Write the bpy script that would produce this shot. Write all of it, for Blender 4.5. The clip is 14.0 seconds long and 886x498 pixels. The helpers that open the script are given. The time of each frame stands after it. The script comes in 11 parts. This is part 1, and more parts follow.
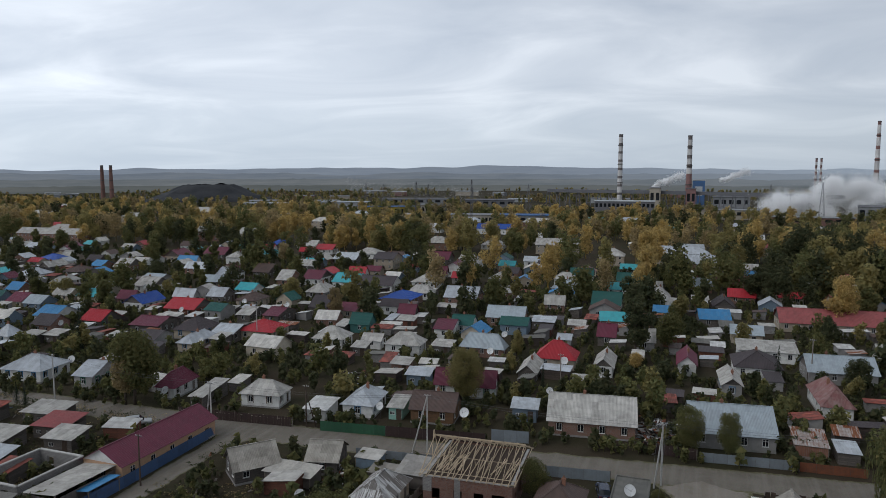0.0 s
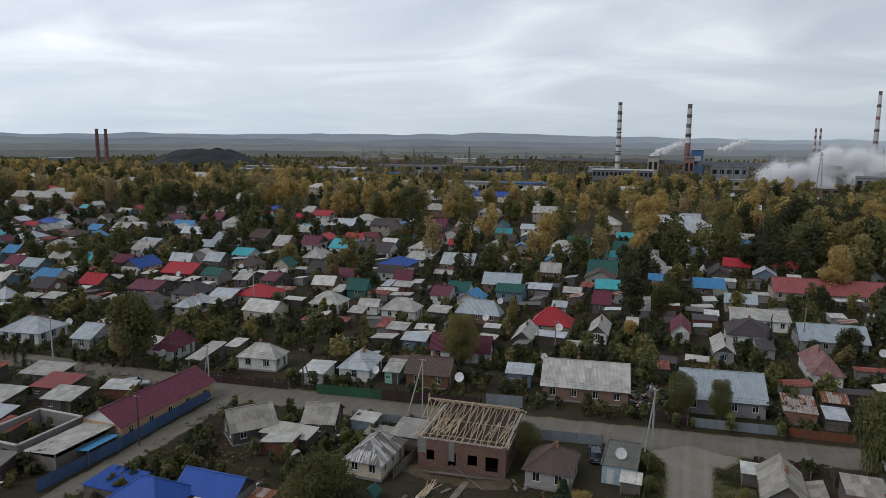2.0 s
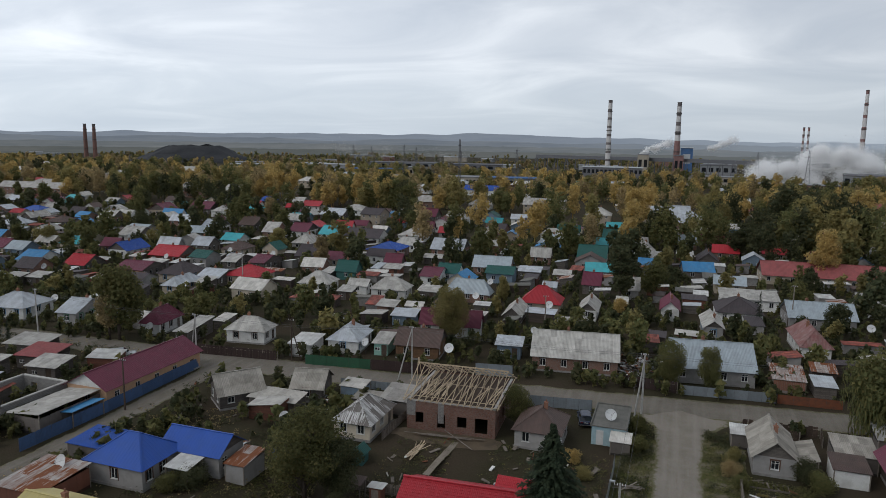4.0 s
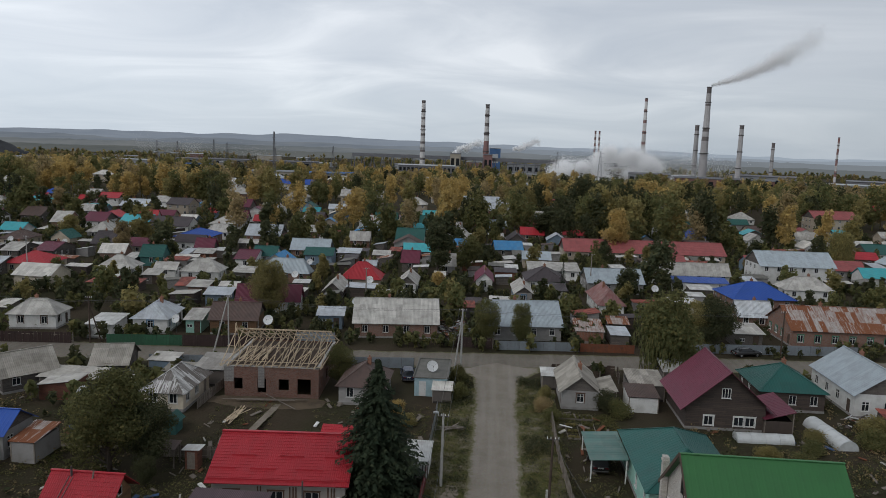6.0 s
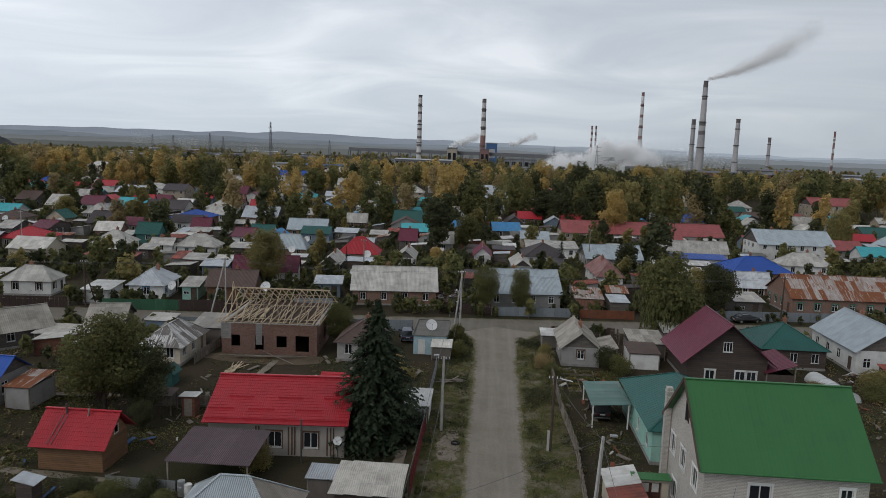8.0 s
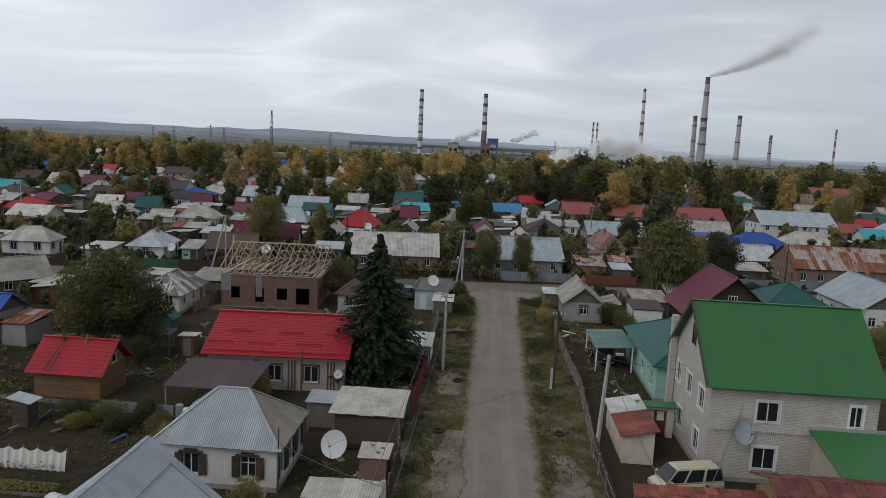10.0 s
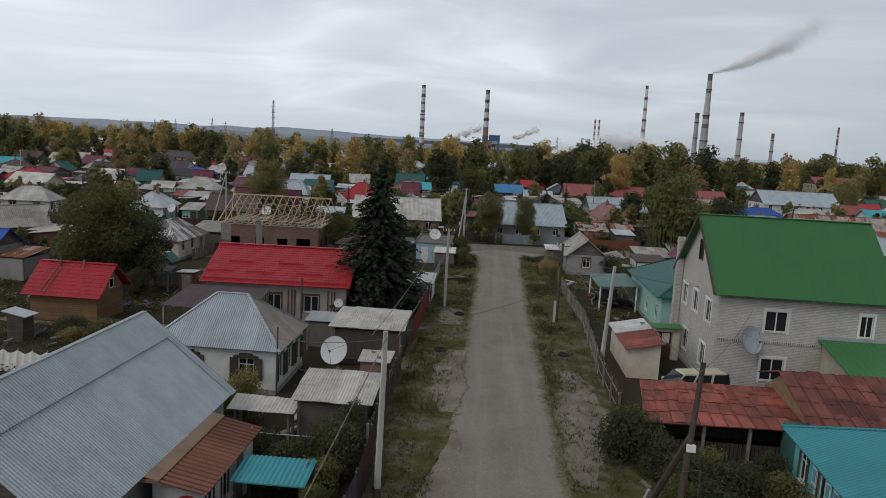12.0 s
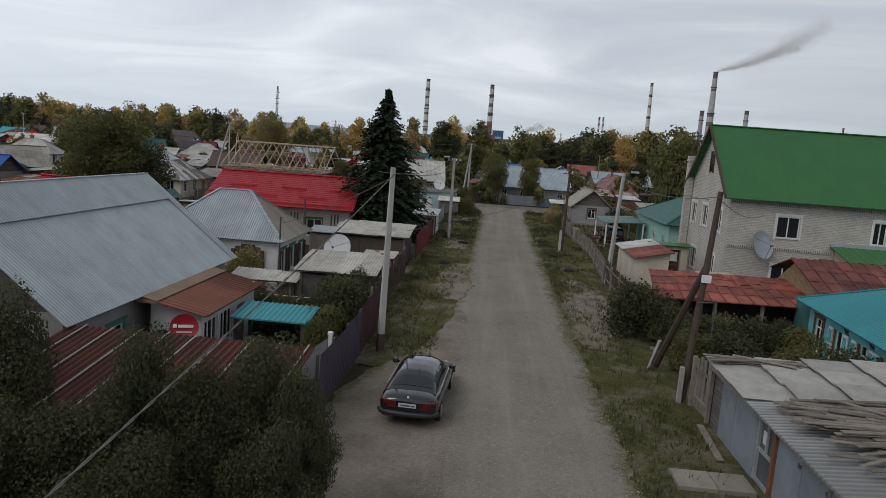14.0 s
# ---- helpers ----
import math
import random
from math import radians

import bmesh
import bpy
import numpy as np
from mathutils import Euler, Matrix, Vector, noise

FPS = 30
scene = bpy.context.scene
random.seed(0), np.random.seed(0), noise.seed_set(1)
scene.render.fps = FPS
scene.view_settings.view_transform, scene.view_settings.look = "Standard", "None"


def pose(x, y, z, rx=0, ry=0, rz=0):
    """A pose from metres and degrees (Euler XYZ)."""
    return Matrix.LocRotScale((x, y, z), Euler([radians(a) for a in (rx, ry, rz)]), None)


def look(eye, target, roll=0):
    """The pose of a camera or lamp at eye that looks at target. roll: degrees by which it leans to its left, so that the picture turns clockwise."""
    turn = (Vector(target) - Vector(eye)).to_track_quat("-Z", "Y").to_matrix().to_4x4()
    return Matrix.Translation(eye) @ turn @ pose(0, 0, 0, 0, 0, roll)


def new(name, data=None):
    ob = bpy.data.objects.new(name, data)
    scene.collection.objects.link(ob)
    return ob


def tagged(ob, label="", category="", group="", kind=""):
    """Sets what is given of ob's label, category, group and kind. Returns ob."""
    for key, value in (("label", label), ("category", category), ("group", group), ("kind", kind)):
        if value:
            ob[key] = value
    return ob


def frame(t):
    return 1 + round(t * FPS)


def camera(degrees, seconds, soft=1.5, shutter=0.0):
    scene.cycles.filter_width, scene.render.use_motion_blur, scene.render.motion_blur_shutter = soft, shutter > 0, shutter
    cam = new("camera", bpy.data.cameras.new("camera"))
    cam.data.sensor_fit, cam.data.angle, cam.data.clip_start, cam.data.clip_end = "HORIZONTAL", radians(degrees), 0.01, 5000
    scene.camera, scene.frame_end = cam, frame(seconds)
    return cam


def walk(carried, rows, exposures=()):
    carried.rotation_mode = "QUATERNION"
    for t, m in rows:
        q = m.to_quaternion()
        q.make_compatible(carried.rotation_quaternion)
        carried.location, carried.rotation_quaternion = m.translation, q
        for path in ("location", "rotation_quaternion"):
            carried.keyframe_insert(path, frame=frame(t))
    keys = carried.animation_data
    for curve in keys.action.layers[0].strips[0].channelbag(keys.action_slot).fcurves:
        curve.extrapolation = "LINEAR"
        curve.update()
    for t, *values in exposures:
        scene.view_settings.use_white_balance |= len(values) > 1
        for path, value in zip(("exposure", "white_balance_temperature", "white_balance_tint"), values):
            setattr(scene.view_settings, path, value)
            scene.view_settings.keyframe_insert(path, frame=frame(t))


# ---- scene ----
cam = camera(65.0, 14.0, 0.55)
METRES, EYE, TILT, LEAN, TURN = 36.0, 43.65, -6.3, 0.0, 20.0
ROWS = [
    (0.0, 0.0, 0.0, 0.0, 0.0, 0.0, -0.0),
    (0.5, 0.0007, -0.0014, -0.002, -0.09, -1.94, -0.09),
    (1.0, 0.0007, -0.0036, 0.0007, -0.15, -2.45, -0.24),
    (1.5, 0.0007, -0.0055, -0.0004, -0.19, -2.59, -0.37),
    (2.0, 0.0016, -0.0052, -0.0078, -0.24, -2.66, -0.52),
    (2.5, 0.0011, -0.0022, -0.0366, -0.28, -2.62, -0.68),
    (5.0, 0.0029, -0.0008, -0.2409, -3.6, -2.4, -1.06),
    (5.5, 0.0007, -0.0027, -0.282, -14.1, -2.22, -0.24),
    (6.0, -0.0037, 0.0012, -0.3223, -15.97, -2.21, -0.17),
    (6.5, -0.0055, 0.0058, -0.3619, -16.21, -2.21, -0.14),
    (7.0, -0.006, 0.01, -0.4004, -16.22, -2.22, -0.14),
    (7.5, -0.008, 0.0137, -0.4373, -16.25, -2.26, -0.14),
    (10.0, -0.014, 0.0346, -0.6364, -16.29, -2.3, -0.85),
    (10.5, -0.0136, 0.0377, -0.6794, -16.29, -2.31, -0.95),
    (11.0, -0.0125, 0.0413, -0.7219, -16.28, -2.28, -1.06),
    (11.5, -0.0124, 0.0456, -0.7645, -16.26, -2.2, -1.09),
    (12.0, -0.0113, 0.0499, -0.8083, -16.23, -2.21, -1.33),
    (12.5, -0.0112, 0.0536, -0.8519, -16.21, -2.25, -1.61),
    (13.0, -0.0108, 0.0582, -0.8966, -16.18, -2.31, -1.88),
    (13.5, -0.0098, 0.0615, -0.9399, -16.13, -2.23, -2.14),
    (14.0, -0.0102, 0.0639, -0.9836, -16.1, -2.26, -2.44),
]
# tinting of the picture and its brightness on the way
EXPOSURES = [(0.0, 0.0, 6250, 10), (0.5, -0.12, 6300, 10), (1.2, -0.02, 6350, 10), (2.5, 0.05, 6350, 10), (5.5, 0.05, 6450, 10), (14.0, 0.05, 6500, 10)]
walk(cam, [(t, pose(0, 0, EYE, TILT, LEAN, TURN) @ pose(METRES * x, METRES * y, METRES * z, 90 + pitch, roll, yaw)) for t, x, y, z, yaw, pitch, roll in ROWS], EXPOSURES)

# ---- world and sun: a high overcast sky ----
world = bpy.data.worlds.new("overcast_sky")
scene.world = world
world.use_nodes = True
wn, wl = world.node_tree.nodes, world.node_tree.links
wn.clear()


def wnode(kind, **inputs):
    n = wn.new(kind)
    for k, v in inputs.items():
        n.inputs[k].default_value = v
    return n


tex = wnode("ShaderNodeTexCoord")
sep = wnode("ShaderNodeSeparateXYZ")
wl.new(tex.outputs["Generated"], sep.inputs[0])
# a cloud deck: directions are projected on a flat layer overhead, so that clouds draw together towards the horizon
up = wnode("ShaderNodeMath")
up.operation = "MAXIMUM"
up.inputs[1].default_value = 0.0
wl.new(sep.outputs["Z"], up.inputs[0])
lift = wnode("ShaderNodeMath")
lift.operation = "ADD"
lift.inputs[1].default_value = 0.14
wl.new(up.outputs[0], lift.inputs[0])
div = wnode("ShaderNodeVectorMath")
div.operation = "DIVIDE"
comb = wnode("ShaderNodeCombineXYZ")
for k in "XYZ":
    wl.new(lift.outputs[0], comb.inputs[k])
wl.new(tex.outputs["Generated"], div.inputs[0])
wl.new(comb.outputs[0], div.inputs[1])
stretch = wnode("ShaderNodeMapping")
stretch.inputs["Scale"].default_value = (0.8, 1.0, 0.0)
stretch.inputs["Rotation"].default_value = (0, 0, radians(14))
wl.new(div.outputs[0], stretch.inputs["Vector"])
clouds = wnode("ShaderNodeTexNoise", Scale=0.85, Detail=8.0, Roughness=0.52, Distortion=1.0)
wl.new(stretch.outputs[0], clouds.inputs["Vector"])
cloud_ramp = wnode("ShaderNodeValToRGB")
cr = cloud_ramp.color_ramp
cr.elements[0].position, cr.elements[0].color = 0.31, (0.55, 0.60, 0.672, 1)
cr.elements[1].position, cr.elements[1].color = 0.69, (0.84, 0.875, 0.92, 1)
cr.elements.new(0.5).color = (0.66, 0.703, 0.762, 1)
wl.new(clouds.outputs["Fac"], cloud_ramp.inputs[0])
low = wnode("ShaderNodeMapRange")
low.inputs["From Min"].default_value, low.inputs["From Max"].default_value = 0.0, 0.11
low.inputs["To Min"].default_value, low.inputs["To Max"].default_value = 0.75, 0.0
wl.new(up.outputs[0], low.inputs["Value"])
hazed = wnode("ShaderNodeMixRGB")
hazed.inputs["Color2"].default_value = (0.455, 0.53, 0.61, 1)
wl.new(low.outputs[0], hazed.inputs["Fac"])
wl.new(cloud_ramp.outputs[0], hazed.inputs["Color1"])
sky = wnode("ShaderNodeTexSky")
sky.sky_type, sky.sun_disc = "NISHITA", False
sky.sun_elevation, sky.sun_rotation = radians(45), radians(-138)
dim = wnode("ShaderNodeMixRGB", Fac=1.0)
dim.blend_type = "MULTIPLY"
dim.inputs["Color2"].default_value = (0.1, 0.1, 0.1, 1)
wl.new(sky.outputs[0], dim.inputs["Color1"])
both = wnode("ShaderNodeMixRGB", Fac=0.9)
wl.new(dim.outputs[0], both.inputs["Color1"])
wl.new(hazed.outputs[0], both.inputs["Color2"])
# the cloud is thinner and brighter towards the sun's side
side = wnode("ShaderNodeMapRange")
side.inputs["From Min"].default_value, side.inputs["From Max"].default_value = -0.8, 0.8
side.inputs["To Min"].default_value, side.inputs["To Max"].default_value = 1.12, 0.66
wl.new(sep.outputs["X"], side.inputs["Value"])
# the overhead deck is thick; the sky is lighter low down all round
deck = wnode("ShaderNodeMapRange")
deck.inputs["From Min"].default_value, deck.inputs["From Max"].default_value = 0.05, 0.9
deck.inputs["To Min"].default_value, deck.inputs["To Max"].default_value = 1.1, 0.8
wl.new(up.outputs[0], deck.inputs["Value"])
power = wnode("ShaderNodeMath")
power.operation = "MULTIPLY"
wl.new(side.outputs[0], power.inputs[0])
wl.new(deck.outputs[0], power.inputs[1])
back = wnode("ShaderNodeBackground")
wl.new(power.outputs[0], back.inputs["Strength"])
wl.new(both.outputs[0], back.inputs["Color"])
wout = wnode("ShaderNodeOutputWorld")
wl.new(back.outputs[0], wout.inputs["Surface"])

sun = new("sun", bpy.data.lights.new("sun", "SUN"))
sun.data.energy, sun.data.angle, sun.data.color = 0.75, radians(25), (1.0, 0.96, 0.9)
sun.matrix_world = look((-50, 5, 75), (0, 60, 0))

# ---- materials ----
MATS = {}


def tree_of(name):
    m = bpy.data.materials.new(name)
    m.use_nodes = True
    nt = m.node_tree
    b = nt.nodes["Principled BSDF"]
    return m, nt, b


def nd(nt, kind, op=None, **inputs):
    n = nt.nodes.new(kind)
    if op:
        if kind == "ShaderNodeMixRGB":
            n.blend_type = op
        else:
            n.operation = op
    for k, v in inputs.items():
        n.inputs[k].default_value = v
    return n


def rgb(c):
    return (*c, 1.0)


def noise_fac(nt, vec, scale, lo, hi, detail=5.0, rough=0.6):
    n = nd(nt, "ShaderNodeTexNoise", Scale=scale, Detail=detail, Roughness=rough)
    if vec is not None:
        nt.links.new(vec, n.inputs["Vector"])
    r = nd(nt, "ShaderNodeMapRange")
    r.inputs["From Min"].default_value, r.inputs["From Max"].default_value = lo, hi
    nt.links.new(n.outputs["Fac"], r.inputs["Value"])
    return r.outputs[0]


def mixed(nt, fac, a, b, op="MIX"):
    m = nd(nt, "ShaderNodeMixRGB", op)
    for sock, v in ((m.inputs["Fac"], fac), (m.inputs["Color1"], a), (m.inputs["Color2"], b)):
        if isinstance(v, (int, float)):
            sock.default_value = v
        elif isinstance(v, tuple):
            sock.default_value = v if len(v) == 4 else rgb(v)
        else:
            nt.links.new(v, sock)
    return m.outputs[0]


def bumped(nt, b, height, strength=0.3, dist=0.02):
    n = nd(nt, "ShaderNodeBump", Strength=strength, Distance=dist)
    nt.links.new(height, n.inputs["Height"])
    nt.links.new(n.outputs[0], b.inputs["Normal"])


def plain(name, base, stain, rough=0.8, metal=0.0, scale=1.5, grain=22.0, amount=0.6, bump=0.25, vary=0.12):
    """A surface with broad stains, fine grain and relief, in world metres; each object a little lighter or darker."""
    if name in MATS:
        return MATS[name]
    m, nt, b = tree_of(name)
    geo = nd(nt, "ShaderNodeNewGeometry")
    pos = geo.outputs["Position"]
    broad = noise_fac(nt, pos, scale, 0.42, 0.68)
    fine = noise_fac(nt, pos, grain, 0.3, 0.7)
    c = mixed(nt, nt_mul(nt, broad, amount), base, stain)
    c = mixed(nt, nt_mul(nt, fine, 0.35), c, mixed(nt, 1.0, c, (0.62, 0.62, 0.62), "MULTIPLY"))
    c = varied(nt, c, vary)
    nt.links.new(c, b.inputs["Base Color"])
    b.inputs["Roughness"].default_value, b.inputs["Metallic"].default_value = rough, metal
    if rough > 0.65:
        b.inputs["Specular IOR Level"].default_value = 0.2
    bumped(nt, b, fine, bump)
    MATS[name] = m
    return m


def nt_mul(nt, v, k):
    n = nd(nt, "ShaderNodeMath", "MULTIPLY")
    nt.links.new(v, n.inputs[0])
    n.inputs[1].default_value = k
    return n.outputs[0]


def varied(nt, c, amount):
    """Lighter or darker from object to object."""
    info = nd(nt, "ShaderNodeObjectInfo")
    r = nd(nt, "ShaderNodeMapRange")
    r.inputs["To Min"].default_value, r.inputs["To Max"].default_value = 1 - amount, 1 + amount
    nt.links.new(info.outputs["Random"], r.inputs["Value"])
    hsv = nd(nt, "ShaderNodeHueSaturation")
    nt.links.new(c, hsv.inputs["Color"])
    nt.links.new(r.outputs[0], hsv.inputs["Value"])
    return hsv.outputs[0]


def sheet_roof(name, base, stain, rough=0.5, metal=0.0, cell=(1.0, 1.75), cellvar=0.16, amount=0.5, streak=0.35, groove=None, rusty=0.0):
    """Roof sheets: UVs are metres along the eave and up the slope. Sheets differ, streaks run down the slope."""
    if name in MATS:
        return MATS[name]
    m, nt, b = tree_of(name)
    uv = nd(nt, "ShaderNodeTexCoord").outputs["UV"]
    pos = nd(nt, "ShaderNodeNewGeometry").outputs["Position"]
    snap = nd(nt, "ShaderNodeVectorMath", "SNAP")
    snap.inputs[1].default_value = (cell[0], cell[1], 1.0)
    nt.links.new(uv, snap.inputs[0])
    addv = nd(nt, "ShaderNodeVectorMath", "ADD")
    info = nd(nt, "ShaderNodeObjectInfo")
    nt.links.new(snap.outputs[0], addv.inputs[0])
    nt.links.new(info.outputs["Random"], addv.inputs[1])
    wh = nd(nt, "ShaderNodeTexWhiteNoise")
    nt.links.new(addv.outputs[0], wh.inputs["Vector"])
    stretchv = nd(nt, "ShaderNodeMapping")
    stretchv.inputs["Scale"].default_value = (3.0, 0.25, 1.0)
    nt.links.new(uv, stretchv.inputs["Vector"])
    off = nd(nt, "ShaderNodeVectorMath", "ADD")
    nt.links.new(stretchv.outputs[0], off.inputs[0])
    sc = nd(nt, "ShaderNodeVectorMath", "SCALE")
    sc.inputs["Scale"].default_value = 0.13
    nt.links.new(pos, sc.inputs[0])
    nt.links.new(sc.outputs[0], off.inputs[1])
    streaks = noise_fac(nt, off.outputs[0], 1.0, 0.45, 0.72)
    broad = noise_fac(nt, pos, 0.8, 0.42, 0.66)
    fine = noise_fac(nt, pos, 18.0, 0.3, 0.7)
    c = mixed(nt, nt_mul(nt, broad, amount), base, stain)
    c = mixed(nt, nt_mul(nt, streaks, streak), c, stain)
    hv = nd(nt, "ShaderNodeMapRange")
    hv.inputs["To Min"].default_value, hv.inputs["To Max"].default_value = 1 - cellvar, 1 + cellvar
    nt.links.new(wh.outputs["Value"], hv.inputs["Value"])
    hsv = nd(nt, "ShaderNodeHueSaturation")
    nt.links.new(c, hsv.inputs["Color"])
    nt.links.new(hv.outputs[0], hsv.inputs["Value"])
    c = mixed(nt, nt_mul(nt, fine, 0.22), hsv.outputs[0], mixed(nt, 1.0, hsv.outputs[0], (0.6, 0.6, 0.6), "MULTIPLY"))
    if rusty:
        # whole sheets have rusted, others hardly
        pick = nd(nt, "ShaderNodeMapRange")
        pick.inputs["From Min"].default_value, pick.inputs["From Max"].default_value = 0.35, 0.75
        nt.links.new(wh.outputs["Value"], pick.inputs["Value"])
        ragged = noise_fac(nt, off.outputs[0], 1.7, 0.38, 0.56)
        sharp = nd(nt, "ShaderNodeMapRange")
        sharp.inputs["From Min"].default_value, sharp.inputs["From Max"].default_value = 0.42, 0.6
        nt.links.new(mixed(nt, 0.5, pick.outputs[0], ragged), sharp.inputs["Value"])
        c = mixed(nt, nt_mul(nt, sharp.outputs[0], rusty), c, stain)
    if groove:
        # the valleys of the corrugations are darker
        sx = nd(nt, "ShaderNodeSeparateXYZ")
        nt.links.new(uv, sx.inputs[0])
        sn = nd(nt, "ShaderNodeMath", "SINE")
        nt.links.new(nt_mul(nt, sx.outputs["X"], 2 * math.pi / groove[0]), sn.inputs[0])
        lowv = nd(nt, "ShaderNodeMapRange")
        lowv.inputs["From Min"].default_value, lowv.inputs["From Max"].default_value = 0.35, -0.95
        nt.links.new(sn.outputs[0], lowv.inputs["Value"])
        c = mixed(nt, nt_mul(nt, lowv.outputs[0], groove[1]), c, mixed(nt, 1.0, c, (0.35, 0.34, 0.33), "MULTIPLY"))
    c = varied(nt, c, 0.1)
    nt.links.new(c, b.inputs["Base Color"])
    b.inputs["Roughness"].default_value, b.inputs["Metallic"].default_value = rough, metal
    b.inputs["Specular IOR Level"].default_value = 0.22
    bumped(nt, b, fine, 0.15)
    MATS[name] = m
    return m


def brick_wall(name, c1, c2, mortar, width=0.25, height=0.075):
    """Courses of bricks on wall UVs in metres."""
    if name in MATS:
        return MATS[name]
    m, nt, b = tree_of(name)
    uv = nd(nt, "ShaderNodeTexCoord").outputs["UV"]
    pos = nd(nt, "ShaderNodeNewGeometry").outputs["Position"]
    t = nd(nt, "ShaderNodeTexBrick", Scale=1.0)
    t.inputs["Color1"].default_value, t.inputs["Color2"].default_value, t.inputs["Mortar"].default_value = rgb(c1), rgb(c2), rgb(mortar)
    t.inputs["Brick Width"].default_value, t.inputs["Row Height"].default_value = width, height
    t.inputs["Mortar Size"].default_value, t.inputs["Bias"].default_value = 0.012, -0.1
    nt.links.new(uv, t.inputs["Vector"])
    broad = noise_fac(nt, pos, 0.7, 0.42, 0.7)
    fine = noise_fac(nt, pos, 14.0, 0.3, 0.7)
    c = mixed(nt, nt_mul(nt, broad, 0.4), t.outputs["Color"], mixed(nt, 1.0, t.outputs["Color"], (0.6, 0.58, 0.56), "MULTIPLY"))
    c = mixed(nt, nt_mul(nt, fine, 0.3), c, mixed(nt, 1.0, c, (0.65, 0.65, 0.65), "MULTIPLY"))
    nt.links.new(varied(nt, c, 0.1), b.inputs["Base Color"])
    b.inputs["Specular IOR Level"].default_value = 0.2
    b.inputs["Roughness"].default_value = 0.9
    bumped(nt, b, t.outputs["Fac"], -0.4, 0.01)
    MATS[name] = m
    return m


def boards(name, c1, c2, width=0.15, vertical=False, rough=0.85):
    """Weathered boards on UVs in metres."""
    if name in MATS:
        return MATS[name]
    m, nt, b = tree_of(name)
    uv = nd(nt, "ShaderNodeTexCoord").outputs["UV"]
    pos = nd(nt, "ShaderNodeNewGeometry").outputs["Position"]
    mp = nd(nt, "ShaderNodeMapping")
    if vertical:
        mp.inputs["Rotation"].default_value = (0, 0, radians(90))
    nt.links.new(uv, mp.inputs["Vector"])
    t = nd(nt, "ShaderNodeTexBrick", Scale=1.0)
    t.inputs["Color1"].default_value, t.inputs["Color2"].default_value = rgb(c1), rgb(c2)
    t.inputs["Mortar"].default_value = rgb(tuple(0.25 * v for v in c1))
    t.inputs["Brick Width"].default_value, t.inputs["Row Height"].default_value = 3.1, width
    t.inputs["Mortar Size"].default_value = 0.008
    nt.links.new(mp.outputs[0], t.inputs["Vector"])
    gr = nd(nt, "ShaderNodeMapping")
    gr.inputs["Scale"].default_value = (1.5, 30, 1)
    nt.links.new(mp.outputs[0], gr.inputs["Vector"])
    grain = noise_fac(nt, gr.outputs[0], 1.0, 0.3, 0.7)
    broad = noise_fac(nt, pos, 0.9, 0.4, 0.7)
    c = mixed(nt, nt_mul(nt, grain, 0.4), t.outputs["Color"], mixed(nt, 1.0, t.outputs["Color"], (0.5, 0.5, 0.5), "MULTIPLY"))
    c = mixed(nt, nt_mul(nt, broad, 0.4), c, mixed(nt, 1.0, c, (0.6, 0.62, 0.65), "MULTIPLY"))
    nt.links.new(varied(nt, c, 0.2), b.inputs["Base Color"])
    b.inputs["Roughness"].default_value = rough
    bumped(nt, b, t.outputs["Fac"], -0.4, 0.012)
    MATS[name] = m
    return m


def leafage(name, c1, c2, c3, trans=0.25):
    """Leaves: every leaf differs, and crowns drift in hue from place to place."""
    if name in MATS:
        return MATS[name]
    m, nt, b = tree_of(name)
    g = nd(nt, "ShaderNodeNewGeometry")
    drift = noise_fac(nt, g.outputs["Position"], 0.11, 0.35, 0.65, 2.0)
    c = mixed(nt, drift, c1, c2)
    r = nd(nt, "ShaderNodeMath", "POWER")
    nt.links.new(g.outputs["Random Per Island"], r.inputs[0])
    r.inputs[1].default_value = 2.5
    c = mixed(nt, r.outputs[0], c, c3)
    dark = nd(nt, "ShaderNodeMapRange")
    dark.inputs["To Min"].default_value, dark.inputs["To Max"].default_value = 0.72, 1.2
    sw = nd(nt, "ShaderNodeMath", "FRACT")
    mu = nd(nt, "ShaderNodeMath", "MULTIPLY")
    mu.inputs[1].default_value = 7.31
    nt.links.new(g.outputs["Random Per Island"], mu.inputs[0])
    nt.links.new(mu.outputs[0], sw.inputs[0])
    nt.links.new(sw.outputs[0], dark.inputs["Value"])
    h = nd(nt, "ShaderNodeHueSaturation")
    nt.links.new(c, h.inputs["Color"])
    nt.links.new(dark.outputs[0], h.inputs["Value"])
    col = varied(nt, h.outputs[0], 0.18)
    nt.links.new(col, b.inputs["Base Color"])
    b.inputs["Roughness"].default_value = 0.75
    b.inputs["Specular IOR Level"].default_value = 0.12
    tr = nd(nt, "ShaderNodeBsdfTranslucent")
    nt.links.new(col, tr.inputs["Color"])
    mx = nd(nt, "ShaderNodeMixShader", Fac=trans)
    out = nt.nodes["Material Output"]
    nt.links.new(b.outputs[0], mx.inputs[1])
    nt.links.new(tr.outputs[0], mx.inputs[2])
    nt.links.new(mx.outputs[0], out.inputs["Surface"])
    MATS[name] = m
    return m


def glassy(name):
    if name in MATS:
        return MATS[name]
    m, nt, b = tree_of(name)
    b.inputs["Base Color"].default_value = (0.018, 0.021, 0.025, 1)
    b.inputs["Roughness"].default_value = 0.04
    b.inputs["IOR"].default_value = 1.5
    MATS[name] = m
    return m


